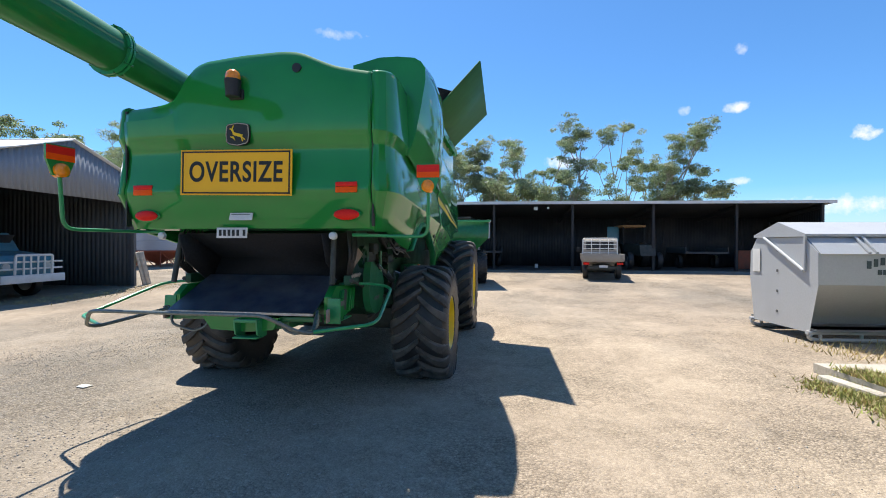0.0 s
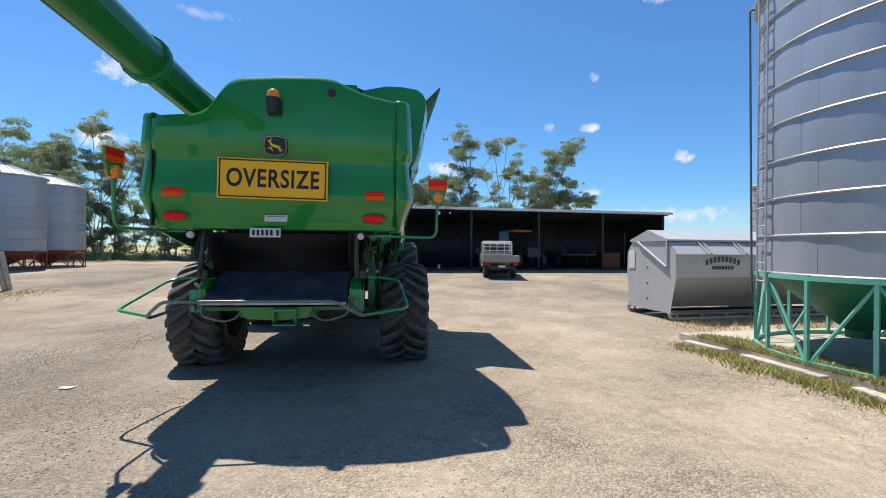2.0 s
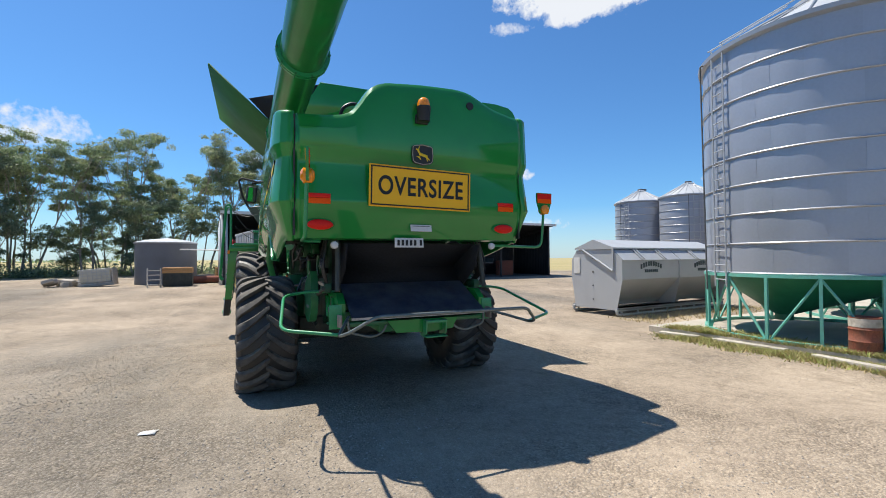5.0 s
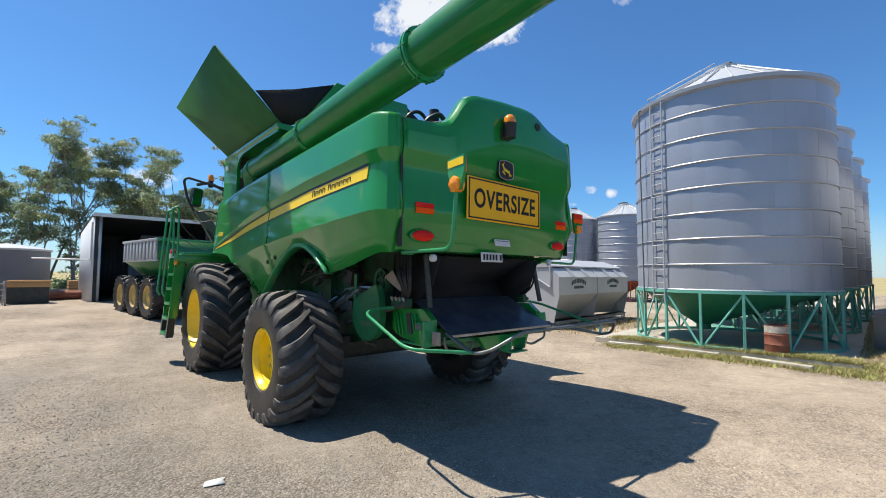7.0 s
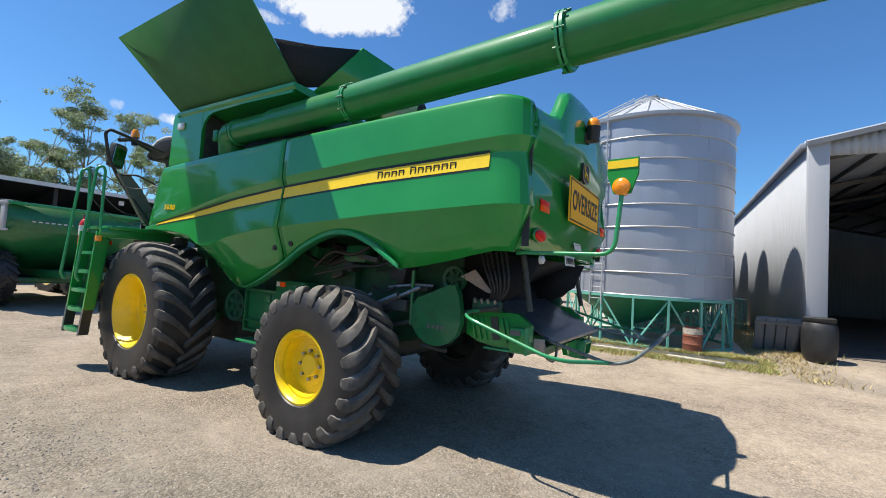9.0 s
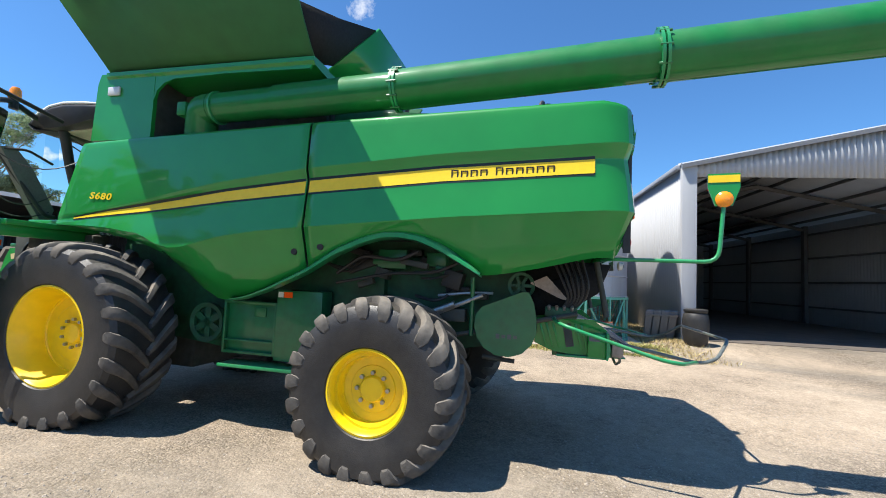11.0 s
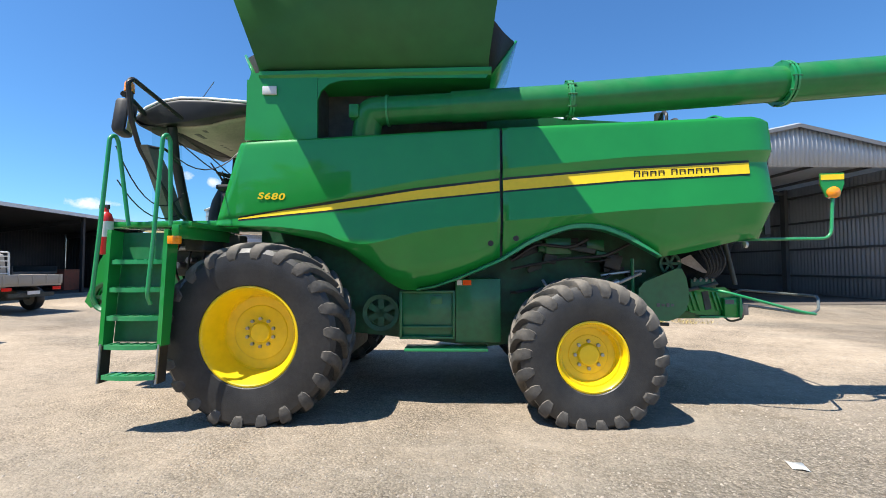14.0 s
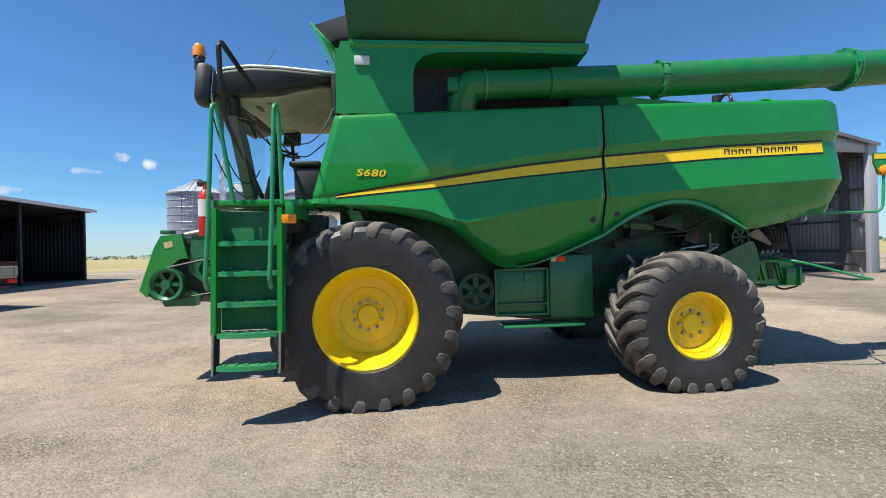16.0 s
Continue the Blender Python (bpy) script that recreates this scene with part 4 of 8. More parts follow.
for s_ in (-1, 1):
    wheel("front_wheel", 1.90, 5.71, 0.915, 0.992, 0.80, 0.502, 0.34, 22, s_, 10, -s_)
    wheel("rear_wheel", 1.86, 2.175, 0.708, 0.802, 0.74, 0.345, 0.20, 22, s_, 8, s_)
bm = bmesh.new()
box(bm, (0, 2.19, 0.80), (2.1, 0.26, 0.22), bevel=0.03)
rod(bm, (-1.0, 2.42, 0.82), (1.0, 2.42, 0.82), 0.045, 12)
part("rear_axle", bm, DARK, harvester)
bm = bmesh.new()
rod(bm, (-1.3, 5.71, 0.915), (1.3, 5.71, 0.915), 0.17, 16)
box(bm, (0, 5.71, 0.98), (1.5, 0.5, 0.5), bevel=0.04)
part("front_axle", bm, GREEN_DULL, harvester)
bm = bmesh.new()
box(bm, (0, 5.55, 0.64), (1.30, 1.15, 0.40), bevel=0.06)
part("axle_gearbox", bm, DARK, harvester)

# grain tank, its lids and the unloading auger
bm = bmesh.new()
for s_ in (-1, 1):
    prism(bm, [(5.17, 3.12), (6.03, 3.12), (6.00, 3.80), (5.96, 3.92), (5.17, 3.92)], s_ * 1.30, s_ * 1.36, "x")
    if s_ > 0:
        prism(bm, [(3.2, 3.3), (5.17, 3.12), (5.17, 3.90), (3.2, 3.90)], 1.30, 1.36, "x")
prism(bm, [(5.168, 3.915), (5.168, 3.58), (5.13, 3.69), (5.04, 3.77), (4.90, 3.81), (4.2, 3.825), (3.2, 3.81), (3.15, 3.90)], -1.357, -1.325, "x")
box(bm, (0, 6.01, 3.49), (2.64, 0.04, 0.74))
part("grain_tank", bm, GREEN, harvester)
# recess walls in a dark colour that deepens the shade under the lid
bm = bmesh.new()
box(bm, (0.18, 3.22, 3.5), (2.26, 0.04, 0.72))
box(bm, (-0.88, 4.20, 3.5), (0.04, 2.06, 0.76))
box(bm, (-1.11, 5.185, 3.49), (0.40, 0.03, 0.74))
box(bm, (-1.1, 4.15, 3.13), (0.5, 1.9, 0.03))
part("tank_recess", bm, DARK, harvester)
bm = bmesh.new()
prism(bm, [(-1.385, 3.925), (-0.90, 3.925), (-0.90, 3.80), (-1.352, 3.845), (-1.385, 3.88)], 3.14, 5.86, "y")
part("tank_rim", bm, GREEN, harvester)
bm = bmesh.new()
prism(bm, [(1.46, 3.92), (1.30, 3.92), (1.30, 3.85), (1.44, 3.82)], 3.16, 5.97, "y")
part("tank_rim", bm, GREEN, harvester)
bm = bmesh.new()
box(bm, (-1.375, 5.73, 3.70), (0.03, 0.17, 0.105), bevel=0.012)
part("marker_lamp", bm, LENS, harvester)
for s_ in (-1, 1):
    bm = bmesh.new()
    sheet(bm, [[V(s_ * 1.28, 3.17, 3.89), V(s_ * 1.28, 5.875, 3.93)], [V(s_ * 1.42, 3.17, 4.02), V(s_ * 1.42, 5.875, 4.05)], [V(s_ * (2.27 if s_ < 0 else 2.16), 3.06, 4.74), V(s_ * (2.22 if s_ < 0 else 2.12), 5.90, 4.73)]])
    lid = part("tank_lid", bm, GREEN_INSIDE, harvester, "open folded-out sheet metal lid", solid=0.03)
    lid.modifiers["thickness"].offset = 0
    bm = bmesh.new()
    sheet(bm, [[V(s_ * 1.27, 3.19, 3.90), V(s_ * 1.70, 3.16, 4.32)], [V(s_ * 1.0, 3.12, 4.0), V(s_ * 1.2, 2.98, 4.42)], [V(s_ * 0.95, 3.17, 3.92), V(s_ * 0.66, 2.79, 4.58)]])
    part("canvas_gusset", bm, CANVAS, harvester, solid=0.008)
    bm = bmesh.new()
    sheet(bm, [[V(s_ * 1.27, 5.87, 3.93), V(s_ * 1.70, 5.87, 4.30)], [V(s_ * 1.08, 5.86, 3.95), V(s_ * 1.18, 5.82, 4.34)], [V(s_ * 0.95, 6.02, 3.92), V(s_ * 0.52, 6.44, 4.50)]])
    part("canvas_gusset", bm, CANVAS, harvester, solid=0.008)
for y0_, y1_, x1_, z1_, nm_ in ((3.19, 2.77, 0.65, 4.61, "rear_tank_lid"), (6.02, 6.47, 0.52, 4.55, "front_tank_lid")):
    bm = bmesh.new()
    sheet(bm, [[V(-1.10, y0_, 3.88), V(1.10, y0_, 3.88)], [V(-x1_, y1_, z1_), V(x1_, y1_, z1_)]])
    part(nm_, bm, GREEN, harvester, solid=0.03)

AX, AUG = -1.27, [(4.83, 3.455), (3.95, 3.485), (2.26, 3.555), (-0.17, 3.705), (-2.9, 3.89)]


def auger_at(y):
    return V(AX, y, lerp_table(sorted(AUG), y))


auger = thing_part("unloading_auger")
tagged(auger, label="long green unloading auger tube")
for y0_, y1_, r_ in ((4.46, 3.55, 0.164), (3.60, 2.26, 0.182), (2.26, -0.17, 0.197), (-0.17, -2.9, 0.212)):
    bm = bmesh.new()
    rod(bm, auger_at(y0_), auger_at(y1_), r_, 32)
    part("tube_section", bm, AUGER_GREEN, auger)
for y_, r_ in ((4.35, 0.182), (2.26, 0.218), (2.23, 0.214), (-0.15, 0.250), (-0.19, 0.250)):
    bm = bmesh.new()
    rod(bm, auger_at(y_ + 0.012), auger_at(y_ - 0.012), r_, 32)
    part("tube_flange", bm, GREEN_LIT, auger)
for y_, r_ in ((2.245, 0.211), (-0.17, 0.240)):
    for k in range(10):
        a = 2 * math.pi * k / 10
        c = auger_at(y_) + V(r_ * math.cos(a), 0, r_ * math.sin(a))
        bm = bmesh.new()
        rod(bm, c - V(0, 0.05, 0), c + V(0, 0.05, 0), 0.012, 6)
        part("flange_bolt", bm, GREEN_DULL, auger)
bm = bmesh.new()
e_ = auger_at(4.46)
pipe(bm, [e_ + V(0, -0.05, 0), e_ + V(0, 0.10, -0.01), e_ + V(0.06, 0.16, -0.22), e_ + V(0.1, 0.18, -0.6)], 0.170, 20, 0.15)
box(bm, tuple(e_ + V(-0.06, 0.27, -0.03)), (0.16, 0.12, 0.16), bevel=0.02)
part("auger_elbow", bm, AUGER_GREEN, auger)
bm = bmesh.new()
e_ = auger_at(-2.9)
pipe(bm, [e_ + V(0, 0.1, 0), e_ + V(0, -0.25, 0.0), e_ + V(0, -0.5, -0.35)], 0.21, 20, 0.2)
part("auger_spout", bm, BLACK, auger)
bm = bmesh.new()
box(bm, (-1.15, 0.62, 3.25), (0.16, 0.12, 0.08), bevel=0.02)
part("auger_cradle", bm, BLACK, harvester)

bm = bmesh.new()
prism(bm, [(0.75, 3.12), (3.18, 3.12), (3.18, 3.62), (2.2, 3.50), (0.75, 3.40)], -0.80, -0.76, "x")
part("deck_panel", bm, GREEN_DULL, harvester)

# discharge chute, tailboard and guard hoops at the rear
bm = bmesh.new()
sheet(bm, [[V(-0.80, 0.30, 1.92), V(0.80, 0.30, 1.92)], [V(-0.80, 0.85, 1.65), V(0.80, 0.85, 1.65)], [V(-0.80, 0.70, 1.42), V(0.80, 0.70, 1.42)]])
for s_ in (-1, 1):
    sheet(bm, [[V(s_ * 0.80, 0.14, 1.90), V(s_ * 0.80, 0.95, 1.95)], [V(s_ * 0.80, 0.25, 1.62), V(s_ * 0.80, 0.95, 1.5)], [V(s_ * 0.80, 0.55, 1.42), V(s_ * 0.80, 0.95, 1.35)]])
part("discharge_chute", bm, CANVAS, harvester, solid=0.02)
bm = bmesh.new()
prism(bm, [(-0.04, 1.135), (0.62, 1.455), (0.62, 1.435), (-0.04, 1.115)], -0.775, 0.775, "x")
tb = part("tailboard", bm, TAILBOARD, harvester, "dark steel straw tailboard")
bm = bmesh.new()
box(bm, (0, -0.045, 1.128), (1.57, 0.02, 0.024))
part("tailboard_edge", bm, STEEL, tb)
bm = bmesh.new()
box(bm, (0, 0.10, 1.06), (1.60, 0.08, 0.05), bevel=0.01)
box(bm, (0, 0.42, 1.04), (0.86, 0.5, 0.20), bevel=0.01)
box(bm, (0, 0.55, 1.10), (1.50, 0.2, 0.10), bevel=0.01)
part("rear_beam", bm, GREEN_DULL, harvester)
# channel and hitch bracket in the middle of the beam
bm = bmesh.new()
prism(bm, [(-0.40, 1.085), (0.42, 1.085), (0.36, 0.965), (0.10, 0.94), (-0.30, 0.955)], -0.02, 0.03, "y")
part("spreader_channel", bm, GREEN, harvester)
bm = bmesh.new()
for x_ in (0.01, 0.24):
    prism(bm, [(-0.12, 1.07), (0.06, 1.09), (0.06, 0.90), (-0.02, 0.89), (-0.10, 0.93)], x_ - 0.008, x_ + 0.008, "x")
box(bm, (0.125, -0.06, 0.90), (0.25, 0.14, 0.016), bevel=0.004)
box(bm, (0.125, -0.09, 1.06), (0.25, 0.05, 0.03), bevel=0.004)
part("hitch_bracket", bm, GREEN_LIT, harvester)
bm = bmesh.new()
spin(bm, [(0, -0.06), (0.15, -0.06), (0.17, -0.02), (0.17, 0.08), (0.12, 0.12), (0, 0.12)], 24, pose(-0.1, 0.35, 1.0))
part("spreader_hub", bm, GREEN_DULL, harvester)
bm = bmesh.new()
pipe(bm, [(-0.80, 0.02, 1.15), (-1.02, -0.57, 1.06), (-0.97, -0.72, 1.10), (-0.76, -0.88, 1.252), (0.76, -0.88, 1.252), (0.97, -0.72, 1.10), (1.02, -0.57, 1.06), (0.80, 0.02, 1.15)], 0.0155, 10, 0.07)
part("rear_guard_frame", bm, HOOP_STEEL, harvester, "worn tubular steel guard frame")
for s_ in (-1, 1):
    bm = bmesh.new()
    pipe(bm, [(s_ * 0.78, 0.62, 1.365), (s_ * 1.12, 0.68, 1.375), (s_ * 1.38, 0.60, 1.345), (s_ * 1.47, -0.18, 1.125), (s_ * 1.44, -0.33, 1.105), (s_ * 1.02, -0.55, 1.07)], 0.016, 10, 0.14)
    part("guard_hoop", bm, GREEN_LIT, harvester)
    bm = bmesh.new()
    pipe(bm, [(s_ * 0.80, 0.06, 1.11), (s_ * 0.79, 0.04, 0.985), (s_ * 0.55, 0.05, 0.915), (s_ * 0.42, 0.06, 0.96), (s_ * 0.37, 0.08, 1.07)], 0.013, 8, 0.06)
    part("lower_guard_loop", bm, HOOP_STEEL, harvester)
    bm = bmesh.new()
    prism(bm, [(0.84, 1.36), (0.30, 1.37), (0.17, 1.27), (0.17, 1.03), (0.52, 1.03), (0.70, 1.06), (0.84, 1.12)], s_ * 0.80, s_ * 0.875, "x")
    spreader = part("spreader_bracket", bm, GREEN, harvester)
    for y_ in (0.76, 0.70, 0.64, 0.43, 0.38):
        bm = bmesh.new()
        box(bm, (s_ * 0.888, y_, 1.20), (0.03, 0.022, 0.24), rot=(-16, 0, 0), bevel=0.004)
        part("bracket_rib", bm, GREEN, spreader)
    bm = bmesh.new()
    box(bm, (s_ * 0.880, 0.525, 1.21), (0.014, 0.075, 0.22), rot=(-10, 0, 0))
    part("slot", bm, DARK, spreader)
    bm = bmesh.new()
    box(bm, (s_ * 0.905, 0.265, 1.135), (0.08, 0.17, 0.22), bevel=0.012)
    part("control_box", bm, GREEN, spreader)
    bm = bmesh.new()
    box(bm, (s_ * 0.947, 0.29, 1.20), (0.004, 0.10, 0.05))
    part("printed_label", bm, GREY_TRIM, spreader)
    bm = bmesh.new()
    prism(bm, [(0.165, 1.26), (0.15, 1.10), (0.17, 1.01), (0.185, 1.01), (0.185, 1.26)], s_ * 0.84, s_ * 0.97, "x")
    box(bm, (s_ * 0.86, 0.40, 1.018), (0.12, 0.46, 0.02), bevel=0.004)
    part("bracket_foot", bm, GREEN_LIT, spreader)
    bm = bmesh.new()
    rod(bm, (s_ * 0.96, 1.33, 0.95), (s_ * 0.96, 1.02, 0.93), 0.022, 8)
    part("pivot_bar", bm, DARK, harvester)
    bm = bmesh.new()
    box(bm, (s_ * 0.88, 0.08, 1.10), (0.02, 0.10, 0.13), rot=(0, 0, 10), bevel=0.006)
    part("end_plate", bm, BEIGE, harvester)
    bm = bmesh.new()
    rod(bm, (s_ * 0.88, 0.18, 1.40), (s_ * 0.86, 0.28, 1.92), 0.028, 10)
    rod(bm, (s_ * 0.98, 0.45, 1.42), (s_ * 0.98, 1.7, 1.12), 0.022, 8)
    part("chute_strut", bm, DARK, harvester)
    for k in range(6):
        bm = bmesh.new()
        dy_ = 0.055 * k
        pipe(bm, [(s_ * (0.93 + 0.01 * (k % 3)), 0.70 - dy_, 1.95), (s_ * (0.99 + 0.012 * (k % 2)), 0.60 - dy_ * 0.9, 1.74 - 0.01 * k), (s_ * 0.97, 0.52 - dy_ * 0.5, 1.56), (s_ * 0.91, 0.62 - dy_ * 0.3, 1.42)], 0.0125, 7, 0.1)
        part("hydraulic_hose", bm, BLACK, harvester)
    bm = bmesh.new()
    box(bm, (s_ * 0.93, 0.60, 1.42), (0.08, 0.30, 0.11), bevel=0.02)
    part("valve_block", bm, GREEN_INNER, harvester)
    bm = bmesh.new()
    bm.free()
    for k in range(4):
        bm = bmesh.new()
        rod(bm, (s_ * 0.965, 0.50 + 0.07 * k, 1.45), (s_ * 0.99, 0.50 + 0.07 * k, 1.485), 0.016, 8)
        part("hose_fitting", bm, STEEL, harvester)
    bm = bmesh.new()
    prism(bm, [(1.40, 1.36), (1.34, 1.44), (0.96, 1.60), (0.90, 1.60), (0.85, 1.50), (0.82, 1.34), (0.82, 1.22), (0.86, 1.11), (0.95, 1.02), (1.07, 0.98), (1.20, 0.99), (1.31, 1.05), (1.38, 1.14), (1.41, 1.25)], s_ * 0.98, s_ * 1.06, "x")
    part("chopper_cover", bm, GREEN_DULL, harvester)
    bm = bmesh.new()
    for k in range(4):
        box(bm, (s_ * 1.063, 1.18 - 0.055 * k, 1.17), (0.004, 0.035, 0.045 if k in (0, 2) else 0.03))
    part("decal_bar", bm, GREY_TRIM, harvester)
    bm = bmesh.new()
    spin(bm, [(0.13, 0.03), (0.10, 0.02), (0.10, -0.02), (0.13, -0.03), (0.13, 0.03)], 28, pose(s_ * 0.93, 0.98, 1.66, 0, 90, 0))
    for k in range(3):
        box(bm, (s_ * 0.93, 0.98, 1.66), (0.02, 0.22, 0.03), rot=(60 * k, 0, 0))
    part("drive_pulley", bm, GREEN_INNER, harvester)
    bm = bmesh.new()
    rod(bm, (s_ * 1.0, 1.35, 1.55), (s_ * 1.02, 1.95, 1.28), 0.022, 8)
    rod(bm, (s_ * 1.02, 1.62, 1.45), (s_ * 1.02, 1.9, 1.33), 0.034, 10)
    part("hydraulic_ram", bm, STEEL, harvester)
    bm = bmesh.new()
    pipe(bm, [(s_ * 1.10, 2.0, 1.95), (s_ * 1.12, 2.2, 1.85), (s_ * 1.08, 2.6, 1.90), (s_ * 1.05, 2.9, 1.7)], 0.02, 8, 0.1)
    part("hose", bm, BLACK, harvester)
    bm = bmesh.new()
    pipe(bm, [(s_ * 1.08, 1.5, 1.9), (s_ * 1.1, 1.8, 1.75), (s_ * 1.1, 2.3, 1.72), (s_ * 1.05, 2.9, 1.6)], 0.016, 8, 0.1)
    part("hose", bm, BLACK, harvester)
    bm = bmesh.new()
    box(bm, (s_ * 1.05, 2.05, 1.83), (0.06, 0.3, 0.06), rot=(10, 0, 0), bevel=0.01)
    part("hose_clamp", bm, DARK, harvester)
    # lower side fittings between the wheels
    bm = bmesh.new()
    box(bm, (s_ * 0.98, 3.30, 1.11), (0.22, 0.54, 0.76), bevel=0.012)
    part("tool_locker", bm, GREEN_DULL, harvester)
    bm = bmesh.new()
    box(bm, (s_ * 1.095, 3.52, 1.44), (0.006, 0.06, 0.06))
    wl = part("warning_label", bm, WHITE, harvester, "white and orange warning label")
    bm = bmesh.new()
    box(bm, (s_ * 1.095, 3.43, 1.44), (0.006, 0.10, 0.06))
    part("orange_field", bm, ORANGE, wl)
    bm = bmesh.new()
    box(bm, (s_ * 1.00, 3.91, 1.05), (0.04, 0.62, 0.54), bevel=0.004)
    screen = part("side_screen", bm, GREEN_DULL, harvester)
    for (cy_, cz_, sy_, sz_) in ((3.91, 1.33, 0.66, 0.03), (3.91, 0.78, 0.66, 0.03), (3.59, 1.05, 0.03, 0.56), (4.23, 1.05, 0.03, 0.56), (3.91, 0.91, 0.62, 0.02)):
        bm = bmesh.new()
        box(bm, (s_ * 1.045, cy_, cz_), (0.048, sy_, sz_), bevel=0.003)
        part("screen_bar", bm, GREEN_DULL, screen)
    bm = bmesh.new()
    box(bm, (s_ * 1.03, 3.80, 1.23), (0.02, 0.14, 0.10), bevel=0.004)
    part("latch_box", bm, GREEN_DULL, screen)
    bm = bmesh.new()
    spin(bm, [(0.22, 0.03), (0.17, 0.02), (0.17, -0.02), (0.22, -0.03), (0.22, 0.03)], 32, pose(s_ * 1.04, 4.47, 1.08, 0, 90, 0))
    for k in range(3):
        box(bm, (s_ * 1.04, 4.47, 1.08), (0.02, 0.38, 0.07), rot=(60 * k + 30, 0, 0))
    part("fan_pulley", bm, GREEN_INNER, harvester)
    bm = bmesh.new()
    box(bm, (s_ * 1.06, 3.68, 0.66), (0.30, 0.98, 0.035), bevel=0.006)
    part("side_step", bm, GREEN_LIT, harvester)

# cab
cabm = thing_part("cab")
ROOF = ((6.05, 3.715), (6.3, 3.745), (6.7, 3.785), (7.05, 3.80), (7.3, 3.765), (7.48, 3.68), (7.58, 3.59))
bm = bmesh.new()
sheet(bm, [[V(x, y, z + 0.055 - 0.055 * x * x) for x in (-1.0, -0.9, -0.5, 0, 0.5, 0.9, 1.0)] for y, z in ROOF])
part("cab_roof", bm, WHITE, cabm, solid=0.03)
# dark fascia that curls in under the roof's edge, round three sides
CREAM_EDGE = ((6.05, 3.62), (6.3, 3.61), (6.55, 3.57), (6.75, 3.51), (7.0, 3.49), (7.20, 3.485), (7.30, 3.47))
for s_ in (-1, 1):
    bm = bmesh.new()
    sheet(bm, [[V(s_ * 0.99, y0, z0 - 0.018), V(s_ * 1.00, y0, z0 - 0.075), V(s_ * 0.94, y0 * 0.7 + y1 * 0.3, z1 - 0.01), V(s_ * 0.82, y1, z1 - 0.012), V(s_ * 0.78, y1, z1 + 0.01)] for (y0, z0), (y1, z1) in zip(ROOF, CREAM_EDGE)])
    part("roof_fascia", bm, BLACK, cabm, solid=0.012)
bm = bmesh.new()
sheet(bm, [[V(x, 7.58, 3.575 + 0.04 * (1 - x * x)), V(x, 7.64 + 0.06 * (1 - x * x), 3.52), V(x, 7.56 + 0.06 * (1 - x * x), 3.44), V(x * 0.82, 7.29, 3.46)] for x in (-0.99, -0.8, -0.4, 0, 0.4, 0.8, 0.99)])
part("front_fascia", bm, BLACK, cabm, solid=0.012)
# moulded headlining with a dome over the seat and a console round it
bm = bmesh.new()
rows = []
for (y, z) in ((6.05, 3.62), (6.2, 3.615), (6.35, 3.60), (6.55, 3.57), (6.75, 3.51), (6.9, 3.495), (7.05, 3.488), (7.20, 3.482), (7.29, 3.47)):
    row = []
    for x in (-0.79, -0.70, -0.55, -0.35, -0.12, 0.12, 0.35, 0.55, 0.70, 0.79):
        u = min(1.0, max(0.0, (0.79 + x) / 0.9))
        zz = z * (1 - u) + min(z, 3.475) * u
        lump = 0.045 * math.exp(-((x + 0.25) / 0.22) ** 2 - ((y - 6.85) / 0.16) ** 2) + 0.035 * math.exp(-((x - 0.35) / 0.2) ** 2 - ((y - 6.6) / 0.2) ** 2)
        dome = 0.05 * math.exp(-((x + 0.2) / 0.3) ** 2 - ((y - 6.4) / 0.18) ** 2)
        row.append(V(x, y, zz - lump + dome))
    rows.append(row)
sheet(bm, rows)
part("headlining", bm, CREAM, cabm, "moulded cream headlining", solid=0.015)
bm = bmesh.new()
box(bm, (-0.42, 7.12, 3.468), (0.22, 0.07, 0.02), bevel=0.006)
box(bm, (-0.60, 6.95, 3.478), (0.09, 0.06, 0.02), bevel=0.006)
for k in range(4):
    box(bm, (0.05 + 0.09 * k, 7.08, 3.468), (0.06, 0.05, 0.02), bevel=0.006)
part("roof_console", bm, GREY_TRIM, cabm)
for s_ in (-1, 1):
    r_ = 0.062 if s_ < 0 else 0.03
    for pts_, r_ in (([(s_ * 0.80, 7.27, 3.48), (s_ * 0.66, 7.31, 3.05), (s_ * 0.42, 7.27, 2.22)] if s_ < 0 else [(0.80, 7.27, 3.48), (0.78, 7.30, 2.9), (0.72, 7.2, 2.22)], r_), ([(s_ * 1.0, 6.10, 2.22), (s_ * 1.0, 6.08, 3.66)], 0.05)):
        bm = bmesh.new()
        pipe(bm, pts_, r_, 10)
        part("cab_pillar", bm, BLACK, cabm)
bm = bmesh.new()
box(bm, (0, 6.75, 2.17), (2.0, 1.4, 0.10), bevel=0.02)
part("cab_floor", bm, GREEN, cabm)
bm = bmesh.new()
rows = []
for k in range(9):
    a = -1 + k / 4
    rows.append([V(0.88 * a, 7.47 + 0.13 * (1 - a * a), z) for z in (2.2, 2.9, 3.5)])
sheet(bm, rows)
part("windscreen", bm, GLASS, cabm).visible_shadow = False
bm = bmesh.new()
box(bm, (0.15, 6.45, 2.62), (0.52, 0.50, 0.14), bevel=0.05)
box(bm, (0.15, 6.20, 2.98), (0.50, 0.14, 0.72), rot=(8, 0, 0), bevel=0.06)
box(bm, (0.15, 6.45, 2.4), (0.4, 0.4, 0.36), bevel=0.03)
part("driver_seat", bm, BLACK, cabm)
